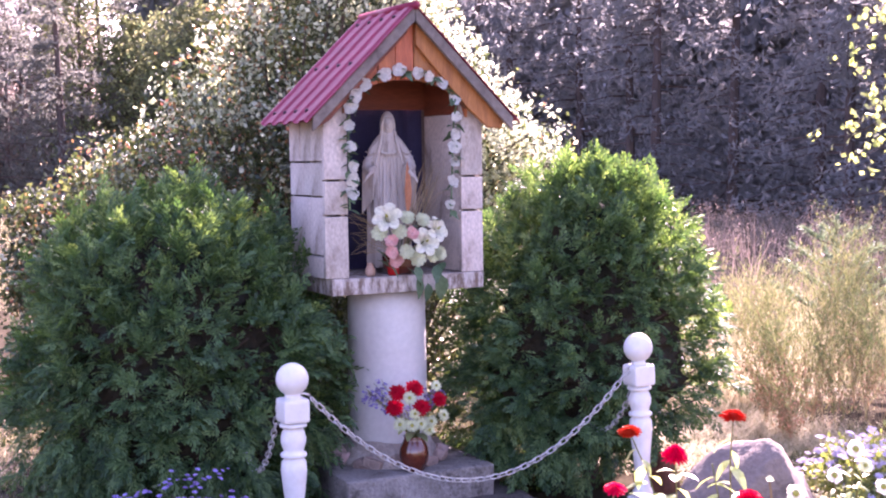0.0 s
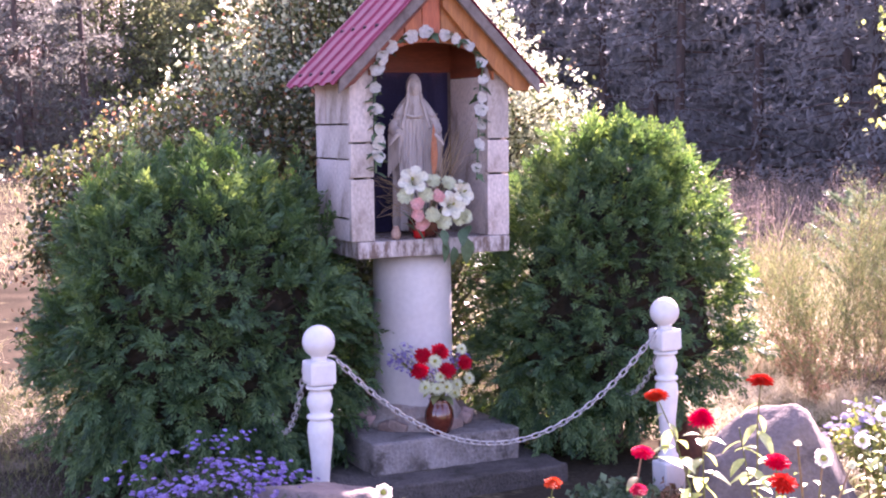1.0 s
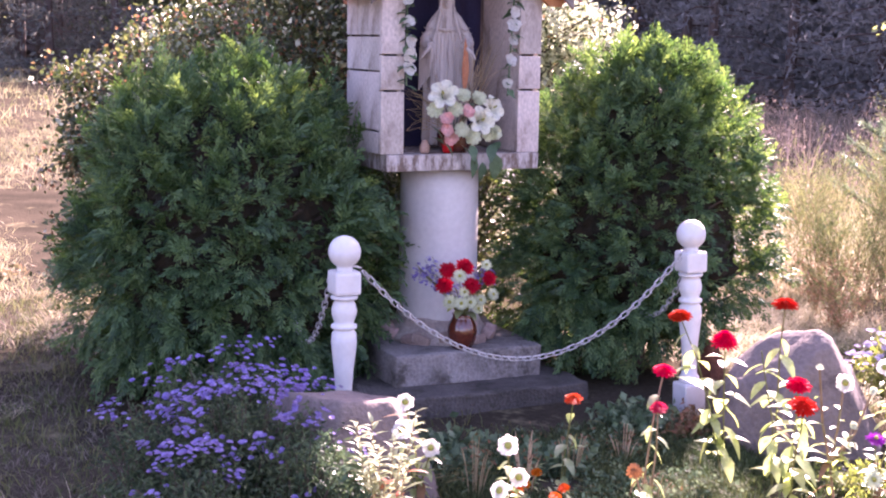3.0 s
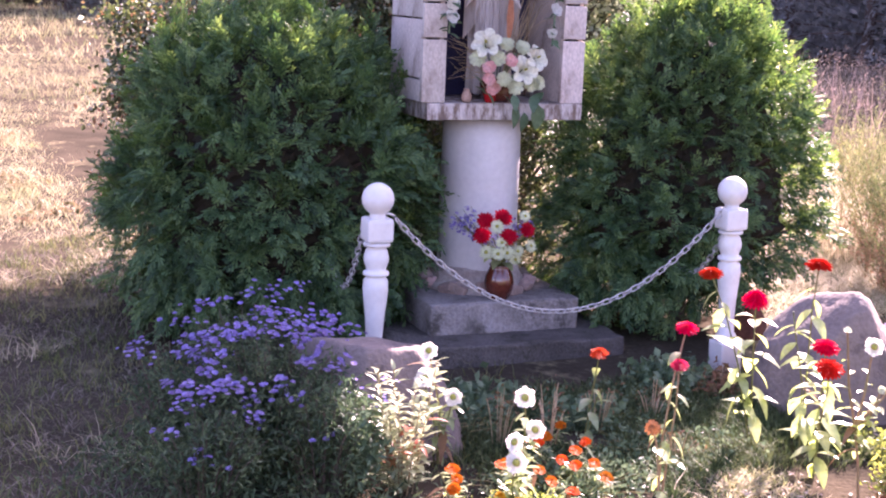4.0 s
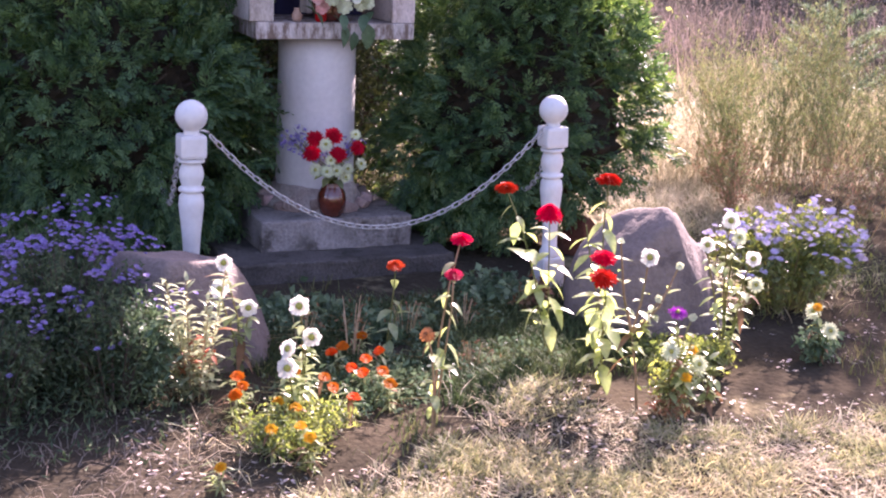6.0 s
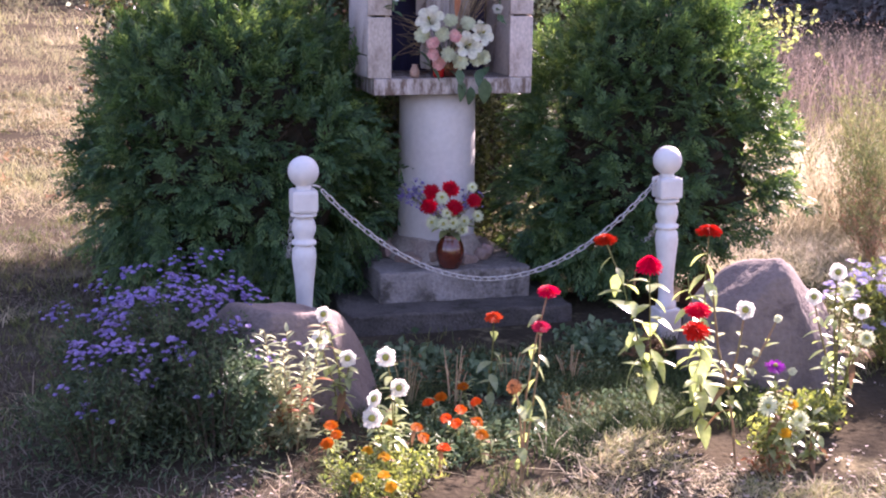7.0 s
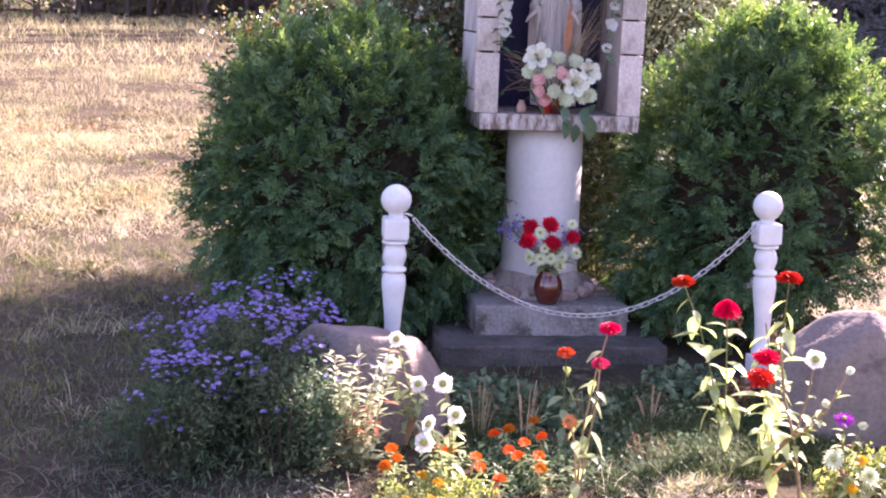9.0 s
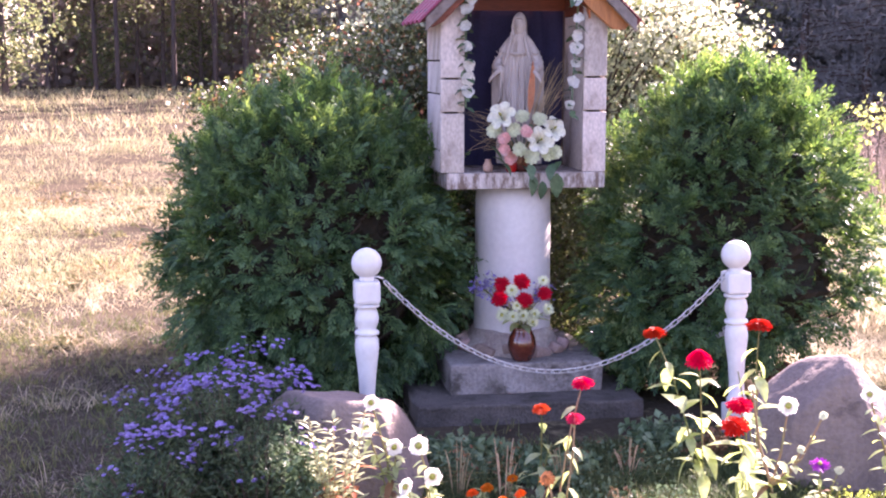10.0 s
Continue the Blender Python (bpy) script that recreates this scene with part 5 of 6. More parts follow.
    tube(s, [(-0.030, -0.030, 0.600), (-0.031, -0.036, 0.635), (-0.018, -0.038, 0.672), (0.018, -0.038, 0.672), (0.031, -0.036, 0.635), (0.030, -0.030, 0.600)], 0.0045, 0.0045, 8)
    ob = put("statue", s.mesh("statue", M["statue"], True), None, pose(0.034, 0.40, 1.118, 0, 0, -20) @ Matrix.Diagonal((0.98, 0.98, 1.03, 1)))
    skin = ob.modifiers.new("skin", "REMESH")
    skin.mode, skin.voxel_size, skin.use_smooth_shade = "VOXEL", 0.0026, True
    tagged(ob, "pale plaster statue of a robed veiled figure in the niche", "statue")


build_statue()


# ---- posts, chain ----
def build_post(x, y, tilt, h0):
    root = thing("chain_post", x, y, h0, "white turned post with a ball top", "post", group="white posts with a chain")
    root.matrix_basis = pose(x, y, h0, 0, tilt, 0)
    put("base", bm_mesh("base", block(0.105, 0.105, 0.16, 0.010, 0.001), M["white"]), root, Matrix.Translation((0, 0, 0.055)))
    shaft = lathe([(0.040, 0.13), (0.044, 0.145), (0.044, 0.16), (0.034, 0.175), (0.032, 0.24), (0.037, 0.32), (0.046, 0.40), (0.050, 0.44), (0.047, 0.475), (0.037, 0.487), (0.037, 0.490), (0.049, 0.494), (0.051, 0.501), (0.049, 0.508), (0.037, 0.512), (0.040, 0.525), (0.048, 0.548), (0.049, 0.565), (0.043, 0.590), (0.036, 0.603), (0.038, 0.606), (0.051, 0.609), (0.053, 0.616), (0.050, 0.622), (0.034, 0.625)], 32)
    put("shaft", shaft.mesh("shaft", M["white"], True), root, label="turned baluster shaft with rings")
    put("block", bm_mesh("block", block(0.105, 0.105, 0.092, 0.014), M["white"]), root, Matrix.Translation((0, 0, 0.6725)))
    neck = lathe([(0.034, 0.715), (0.030, 0.722), (0.030, 0.735), (0.034, 0.742)], 24)
    put("neck", neck.mesh("neck", M["white"], True), root)
    ball = lathe([(0.003, -0.0625)] + [(0.0625 * math.sin(math.pi * i / 16), -0.0625 * math.cos(math.pi * i / 16)) for i in range(1, 16)] + [(0.003, 0.0625)], 32)
    put("ball", ball.mesh("ball", M["white"], True), root, Matrix.Translation((0, 0, 0.790)), "round white ball")
    return root


build_post(-0.80, -0.525, 0.0, 0.0)
build_post(0.815, -0.525, -2.2, 0.0)


def link_mesh():
    s, n, k = Shape(), 14, 6
    ln, w, r = 0.0150, 0.0100, 0.0030
    for i in range(n):
        t = 2 * math.pi * i / n
        c = Vector((ln * (1 if math.cos(t) > 0 else -1) * (abs(math.cos(t)) > 1e-6) * 0.8 + w * math.cos(t), w * math.sin(t), 0))
        d = Vector((math.cos(t), math.sin(t), 0))
        for j in range(k):
            p = 2 * math.pi * j / k
            s.v.append(tuple(c + d * (r * math.cos(p)) + Vector((0, 0, r * math.sin(p)))))
    s.f = [(i * k + j, ((i + 1) % n) * k + j, ((i + 1) % n) * k + (j + 1) % k, i * k + (j + 1) % k) for i in range(n) for j in range(k)]
    return s.mesh("link", M["chain"], True)


LINK = link_mesh()


def build_chain(a, b, sag, label, hook=True):
    a, b = Vector(a), Vector(b)
    root = thing("chain", a.x, a.y, a.z, label, "chain", group="chains between posts")
    pts = [a + (b - a) * (i / 400) - Vector((0, 0, 4 * sag * (i / 400) * (1 - i / 400))) for i in range(401)]
    pitch, run, k, flip = 0.0350, 0.0, 0, 0
    for i in range(400):
        run += (pts[i + 1] - pts[i]).length
        if run >= pitch:
            run -= pitch
            d = (pts[i + 1] - pts[i]).normalized()
            q = d.to_track_quat("X", "Z").to_matrix().to_4x4()
            put("link", LINK, root, Matrix.Translation(pts[i] - a) @ q @ Matrix.Rotation(radians(35 + 90 * flip), 4, "X"))
            flip = 1 - flip
    if not hook:
        return
    s = Shape()
    tube(s, [(-0.05, -0.005, 0.008), (-0.02, 0, 0.010), (0.004, 0, 0.0)], 0.005, 0.005, 6)
    put("hook", s.mesh("hook", M["chain"], True), root, label="bent steel hook")


build_chain((-0.735, -0.525, 0.722), (0.757, -0.525, 0.722), 0.415, "heavy galvanised chain hanging between white posts")
build_chain((-0.835, -0.475, 0.70), (-0.75, 0.42, 0.70), 0.36, "galvanised chain running back into the thuja", False)
build_chain((0.835, -0.470, 0.70), (0.93, 0.36, 0.70), 0.36, "galvanised chain running back into the thuja", False)


# ---- boulders ----
def build_rock(x, y, z, sx, sy, sz, seed, label, turn=0.0, peak=(0.0, 0.0), cuts=9, faces=(), material="rock"):
    """A worn fieldstone: a ball cut by a few planes, narrowing to a peak, with uneven faces."""
    bm = bmesh.new()
    bmesh.ops.create_icosphere(bm, subdivisions=5, radius=1)
    r = random.Random(seed)
    planes = [(Vector(d).normalized(), k) for d, k in faces]
    for i in range(cuts):
        d = Vector((r.gauss(0, 1), r.gauss(0, 1), r.gauss(0, 0.8))).normalized()
        planes.append((d, r.uniform(0.64, 0.86)))
    o = Vector((seed, seed * 2, 0))
    for v in bm.verts:
        v.co = Vector([math.copysign(abs(c) ** 0.96, c) for c in v.co]) * (1 + 0.08 * noise.noise(v.co * 1.1 + o))
        for d, k in planes:
            h = v.co.dot(d)
            if h > k:
                v.co -= d * (h - k) * 0.85
        v.co *= 1 + 0.035 * noise.noise(v.co * 2.6 + o) + 0.015 * noise.noise(v.co * 8 + o)
        t = max(0.0, v.co.z)
        v.co.x, v.co.y = v.co.x * (1 - 0.10 * t) + peak[0] * t, v.co.y * (1 - 0.1 * t) + peak[1] * t
        v.co = Vector((v.co.x * sx, v.co.y * sy, v.co.z * sz))
    ob = put("boulder", bm_mesh("boulder", bm, M[material], True), None, pose(x, y, z, 0, 0, turn))
    tagged(ob, label, "boulder")


build_rock(-0.96, -0.94, 0.0, 0.37, 0.33, 0.42, 5, "brownish grey boulder half hidden by asters", 0, (-0.05, 0.0), 2, (((0.25, -0.9, 0.35), 0.74), ((0.85, -0.35, 0.4), 0.84), ((0.1, 0.1, 0.98), 0.80), ((-0.7, -0.4, 0.6), 0.80)))
build_rock(1.00, -1.03, 0.0, 0.37, 0.32, 0.47, 7, "rounded grey boulder beside the zinnias", 8, (0.0, 0.04), 0, (((-0.30, -0.92, 0.22), 0.72), ((0.58, -0.62, 0.52), 0.80), ((-0.50, 0.0, 0.86), 0.82), ((0.50, 0.1, 0.86), 0.84), ((-0.92, -0.1, 0.25), 0.84)))
build_rock(1.26, 0.0, 0.0, 0.13, 0.11, 0.19, 13, "small reddish brown stone under the thuja", 30, (0.0, 0.0), 3, (((0.6, 0.0, 0.7), 0.7),), "brown_rock")


# ---- flowers ----
LEAVES = {}
for key, (ln, w, curl, material) in {"broad": (0.096, 0.045, 0.45, "leaf"), "pale": (0.050, 0.016, 0.35, "pale_one"), "small": (0.045, 0.018, 0.3, "leaf"), "satin": (0.085, 0.05, 0.35, "satin_leaf"), "narrow": (0.05, 0.010, 0.3, "leaf"), "wither": (0.06, 0.02, 0.9, "brown_leaf"), "redden": (0.048, 0.016, 0.5, "red_one")}.items():
    LEAVES[key] = leaf_shape(ln, w, curl).mesh("leaf", M[material], True)


def lily_shape(radius, depth):
    """A trumpet with six pointed, waved lobes, opening towards +z."""
    s, n, m = Shape(), 36, 8
    for j in range(m + 1):
        u = j / m
        for i in range(n):
            t = 2 * math.pi * i / n
            lobe = abs(math.cos(3 * t)) ** 0.8
            r = radius * (0.10 + 0.22 * u + 0.68 * u ** 3 * (0.62 + 0.42 * lobe))
            s.v.append((r * math.cos(t), r * math.sin(t), depth * (-0.9 + 1.25 * u - 0.35 * u ** 4 * (0.6 + 0.5 * lobe)) + 0.05 * radius * u * math.sin(6 * t)))
    s.f = [(j * n + i, j * n + (i + 1) % n, (j + 1) * n + (i + 1) % n, (j + 1) * n + i) for j in range(m) for i in range(n)]
    return s


BLOOMS = {
    "zinnia_red": bloom_shape(0.047, 6, 20, 0.42, 1.15, 0.0, 1).mesh("bloom", M["red"]),
    "zinnia_big": bloom_shape(0.054, 8, 20, 0.75, 0.85, -0.15, 21).mesh("bloom", M["red"]),
    "zinnia_small": bloom_shape(0.037, 6, 18, 0.40, 1.15, 0.0, 22).mesh("bloom", M["red"]),
    "zinnia_pink": bloom_shape(0.029, 5, 18, 0.55, 1.1, 0.0, 2).mesh("bloom", M["pink"]),
    "zinnia_orange": bloom_shape(0.034, 5, 17, 0.5, 1.1, -0.04, 3).mesh("bloom", M["orange_red"]),
    "aster_white": bloom_shape(0.031, 2, 13, 0.2, 1.45, 0.25, 4).mesh("bloom", M["petal"]),
    "aster_magenta": bloom_shape(0.03, 3, 20, 0.3, 0.8, 0.1, 5).mesh("bloom", mat("magenta_petals", (0.42, 0.04, 0.42), (0.34, 0.03, 0.36), 25, 90, 0.5, 0, 0.35)),
    "marigold": bloom_shape(0.023, 4, 15, 0.7, 1.25, 0.1, 6).mesh("bloom", M["orange"]),
    "marigold_yellow": bloom_shape(0.021, 4, 15, 0.7, 1.25, 0.1, 7).mesh("bloom", M["yellow"]),
    "violet": bloom_shape(0.0145, 3, 11, 0.5, 1.0, 0.35, 8).mesh("bloom", M["purple"]),
    "lilac": bloom_shape(0.016, 2, 13, 0.3, 0.75, 0.15, 9).mesh("bloom", M["lilac"]),
    "bud": bloom_shape(0.014, 3, 9, 0.9, 1.2, 0.4, 15).mesh("bloom", M["cream"]),
    "cream": bloom_shape(0.033, 3, 18, 0.3, 0.85, 0.12, 10).mesh("bloom", M["cream"]),
    "red_bouquet": bloom_shape(0.041, 5, 16, 0.8, 1.0, 0.05, 11).mesh("bloom", M["deep_red"]),
    "silk_white": bloom_shape(0.031, 2, 5, 0.25, 0.95, 0.22, 12).mesh("bloom", M["petal"]),
    "silk_rose": bloom_shape(0.028, 4, 7, 0.7, 1.25, 0.55, 13).mesh("bloom", M["rose"]),
    "silk_cream": bloom_shape(0.034, 5, 9, 0.6, 1.1, 0.4, 14).mesh("bloom", M["cream"]),
    "lily": lily_shape(0.058, 0.06).mesh("bloom", mat("cream_lily_petals", (0.78, 0.75, 0.60), (0.70, 0.70, 0.50), 18, 90, 0.5, 0, 0.3), True),
    "faded": bloom_shape(0.028, 4, 12, 0.7, 1.0, -0.2, 16).mesh("bloom", mat("faded_brown_petals", (0.42, 0.16, 0.05), (0.28, 0.12, 0.05), 25, 90, 0.7, 0, 0.3)),
}
EYE = {"aster_white": eye_shape(0.0115, 0.012), "cream": eye_shape(0.009, 0.012), "lily": eye_shape(0.005, 0.022), "aster_magenta": eye_shape(0.008, 0.012)}
EYE = {k: s.mesh("eye", M["eye"], True) for k, s in EYE.items()}


def bloom(kind, parent, m, label=""):
    ob = put("bloom", BLOOMS[kind], parent, m, label)
    if kind in EYE:
        put("eye", EYE[kind], ob, Matrix.Translation((0, 0, 0.004)), "yellow-green eye")
    return ob


def plant(name, label, category, base, heads, leaf, count, rng, group="", top=0.92, low=0.12, size=1.0, fat=0.0035, stem="stem", fork=None):
    """A flowering plant: forked stems from one foot, leaves up them, a bloom on each."""
    bx, by = base
    bz = ground_z(bx, by) - 0.01
    root = thing(name, bx, by, bz, label, category, group)
    for kind, hx, hy, hz, way in heads:
        tip = Vector((hx - bx, hy - by, hz - bz))
        s = Shape()
        mid = Vector((tip.x * 0.35 + rng.uniform(-0.015, 0.015), tip.y * 0.35 + rng.uniform(-0.015, 0.015), tip.z * 0.5))
        path = [Vector((0, 0, 0)), mid * 0.55, mid, tip * 0.5 + mid * 0.5 + Vector((rng.uniform(-0.01, 0.01), 0, 0.02)), tip]
        if fork:
            joint = Vector(fork) - Vector((bx, by, bz))
            path = [Vector((0, 0, 0)), joint * 0.5 + Vector((0.006, 0, 0)), joint, joint * 0.45 + tip * 0.55 + 0.04 * Vector((tip.x - joint.x, 0, -1)), tip]
        tube(s, path[2:] if fork and hx != heads[0][1] else path, fat, fat * 0.65, 6)
        put("stem", s.mesh("stem", M[stem]), root)
        if kind:
            bloom(kind, root, aim(tip, way, rng.uniform(0, 6), rng.uniform(0.92, 1.08)))
        for i in range(count):
            u = low + (top - low) * (i + rng.uniform(0, 0.8)) / count
            j = min(3, int(u * 4))
            p = path[j] + (path[j + 1] - path[j]) * (u * 4 - j)
            a = (i % 2) * 180 + 90 * (i // 2 % 2) + rng.uniform(-35, 35)
            k = size * rng.uniform(0.7, 1.2) * (0.6 + 1.6 * u * (1 - u))
            m = Matrix.Translation(p) @ Matrix.Rotation(radians(a), 4, "Z") @ Matrix.Rotation(radians(rng.uniform(-50, 35) if leaf == "broad" else rng.uniform(-25, 40)), 4, "X") @ Matrix.Diagonal((k, k, k, 1))
            put("leaf", LEAVES[leaf if rng.random() > 0.06 else "wither"], root, m)
    return root


def build_bed():
    rng = random.Random(12)
    up = (-0.25, -0.45, 1)
    zin = "zinnias in the flower bed"
    plant("zinnia", "tall zinnia with two red double blooms", "zinnia", (0.33, -1.45), [("zinnia_red", 0.145, -1.385, 0.642, (-0.2, -0.2, 1)), ("zinnia_big", 0.292, -1.454, 0.555, (-0.15, -0.35, 1))], "broad", 15, rng, zin, size=1.12, low=0.2)
    plant("zinnia", "tall zinnia with a single red bloom", "zinnia", (0.50, -1.50), [("zinnia_red", 0.472, -1.552, 0.693, (-0.1, -0.2, 1)), ("", 0.42, -1.50, 0.52, up)], "broad", 13, rng, zin, size=1.12)
    plant("zinnia", "zinnia with two crowded red blooms", "zinnia", (0.40, -1.72), [("zinnia_red", 0.279, -1.872, 0.497, (-0.2, -0.4, 1)), ("zinnia_red", 0.228, -1.965, 0.455, (-0.2, -0.45, 0.9))], "broad", 13, rng, zin, size=1.12)
    plant("zinnia", "zinnia with red and pink blooms", "zinnia", (-0.35, -1.94), [("zinnia_small", -0.253, -1.88, 0.594, (-0.1, -0.3, 1)), ("zinnia_pink", -0.282, -1.90, 0.484, (-0.15, -0.35, 1)), ("faded", -0.377, -1.93, 0.303, (-0.4, -0.6, 0.6))], "broad", 7, rng, zin, size=0.75, low=0.32, fat=0.0045, stem="red_stem")
    plant("zinnia", "thin zinnia with one orange-red bloom", "zinnia", (-0.25, -1.25), [("zinnia_orange", -0.26, -1.353, 0.372, (-0.2, -0.4, 1)), ("", -0.20, -1.28, 0.22, up)], "broad", 5, rng, zin, size=0.8)
    wa = "white asters in the flower bed"
    face = (-0.35, -0.9, 0.45)
    plant("white_aster", "white china aster with yellow-green eyes", "aster", (-0.79, -1.22), [("aster_white", -0.864, -1.279, 0.399, face), ("aster_white", -0.883, -1.301, 0.312, face), ("aster_white", -0.786, -1.319, 0.244, face)], "small", 20, rng, wa, size=1.35)
    plant("white_aster", "white china aster with several blooms", "aster", (-0.72, -1.72), [("aster_white", -0.775, -1.85, 0.403, face), ("aster_white", -0.728, -1.836, 0.295, face), ("aster_white", -0.843, -1.957, 0.245, face), ("aster_white", -0.82, -1.90, 0.285, (-0.8, -0.4, 0.5))], "small", 20, rng, wa, size=1.35)
    plant("white_aster", "forked white aster with a bare brown stem", "aster", (0.41, -1.95), [("aster_white", 0.422, -1.93, 0.505, face), ("bud", 0.544, -1.93, 0.468, face), ("bud", 0.281, -1.97, 0.575, (-0.1, -0.3, 1)), ("bud", 0.472, -1.93, 0.356, face)], "small", 9, rng, wa, size=1.5, low=0.35, fat=0.0055, stem="red_stem", fork=(0.364, -1.95, 0.25))
    plant("white_aster", "tall white aster among lilac ones", "aster", (1.02, -1.58), [("aster_white", 0.911, -1.691, 0.553, face), ("aster_white", 0.965, -1.774, 0.427, face), ("aster_white", 0.84, -1.661, 0.459, face), ("cream", 0.95, -1.70, 0.49, face), ("cream", 1.03, -1.72, 0.31, face)], "small", 20, rng, wa, size=1.35, fat=0.0045)
    plant("magenta_aster", "low magenta aster in a light green clump", "aster", (0.53, -1.98), [("aster_magenta", 0.506, -2.00, 0.324, (-0.2, -0.5, 1)), ("cream", 0.459, -2.05, 0.21, face), ("marigold_yellow", 0.576, -2.00, 0.187, (-0.3, -0.6, 1)), ("marigold_yellow", 0.529, -2.05, 0.11, (-0.3, -0.6, 1)), ("cream", 0.612, -2.00, 0.134, face), ("bud", 0.582, -1.98, 0.297, face), ("", 0.49, -2.03, 0.27, up), ("", 0.56, -2.03, 0.25, up)], "small", 15, rng, size=1.35, low=0.06)
    plant("cream_aster", "low light green aster shoots in the sun", "aster", (0.69, -1.97), [("", 0.66, -2.02, 0.13, up), ("", 0.73, -1.99, 0.12, up), ("", 0.70, -1.92, 0.15, up), ("cream", 0.64, -1.95, 0.10, face)], "small", 9, rng, size=1.3)
    plant("cream_aster", "low cream aster at the edge of the bed", "aster", (1.40, -1.68), [("cream", 1.37, -1.65, 0.16, face), ("cream", 1.36, -1.77, 0.12, face), ("marigold_yellow", 1.33, -1.72, 0.20, (-0.3, -0.6, 1))], "small", 12, rng, size=1.1)
    # marigolds
    mg = "marigolds in the flower bed"
    orange = [(-0.91,-1.64),(-0.74,-1.63),(-0.70,-1.58),(-0.63,-1.68),(-0.63,-1.77),(-0.57,-1.80),(-0.48,-1.64),(-0.44,-1.56),(-0.46,-1.38),(-0.34,-1.25),(-0.50,-1.58),(-0.40,-1.62),(-0.36,-1.48),(-0.53,-1.46),(-0.42,-1.74),(-0.94,-1.73),(-0.89,-1.63)]
    yellow = [(-0.78,-1.85),(-0.90,-1.99),(-0.83,-2.06),(-0.83,-2.15),(-1.10,-2.17),(-0.83,-1.83)]
    groups = {}
    for kind, places in (("marigold", orange), ("marigold_yellow", yellow)):
        for x, y in places:
            key = (round(x / 0.16), round(y / 0.16))
            groups.setdefault(key, []).append((kind, x, y))
    for members in groups.values():
        bx, by = sum(m[1] for m in members) / len(members) + 0.02, sum(m[2] for m in members) / len(members) + 0.05
        heads = [(kind, x, y, ground_z(x, y) + rng.uniform(0.10, 0.16), (rng.uniform(-0.4, 0.2), rng.uniform(-0.8, -0.1), 1)) for kind, x, y in members]
        heads += [("", bx + rng.uniform(-0.06, 0.06), by + rng.uniform(-0.05, 0.05), ground_z(bx, by) + rng.uniform(0.06, 0.13), up) for k in range(2)]
        plant("marigold", "low bushy marigold with orange and yellow blooms", "marigold", (bx, by), heads, "narrow", 12, rng, mg, fat=0.002)


build_bed()


def leafy_mass(name, label, category, cx, cy, rx, ry, h, count, size, material, seed, stems=40, stem_mat="stem", flat=0.0, aspect=0.4, kind="stuff", part_label=""):
    """A low bushy plant: many thin stems with small leaves."""
    rng = np.random.default_rng(seed)
    root = thing(name, cx, cy, ground_z(cx, cy) - 0.01, label, category)
    s, centres, tips = Shape(), [], []
    for i in range(stems):
        a, q = rng.uniform(0, 2 * np.pi), math.sqrt(rng.uniform(0, 1))
        tip = np.array([rx * q * math.cos(a), ry * q * math.sin(a), h * (1 - 0.35 * q * q) * rng.uniform(0.75, 1.05)])
        foot = np.array([tip[0] * 0.35, tip[1] * 0.35, 0])
        path = [foot + (tip - foot) * u + np.array([0, 0, 0.12 * h * math.sin(math.pi * u)]) for u in (0, 0.3, 0.6, 0.85, 1)]
        tube(s, path, 0.0028, 0.0015, 4)
        tips.append(tip)
        n = count // stems
        u = rng.beta(2.0, 1.2, n)[:, None]
        p = foot + (tip - foot) * u
        p[:, 2] += (0.12 * h * np.sin(np.pi * u))[:, 0]
        centres.append(p + rng.normal(0, 0.022, (n, 3)))
    put("stalk", s.mesh("stalk", M[stem_mat]), root, label="thin upright stalks", kind="stuff")
    c = np.concatenate(centres)
    c[:, 2] = np.maximum(c[:, 2], 0.012)
    v, f = quad_leaves(c, size, rng, aspect, up=np.array([0, 0, 0.3]), flat=flat)
    put("leaves", array_mesh("leaves", v, f, M[material]), root, label=part_label, kind=kind)
    return root, tips


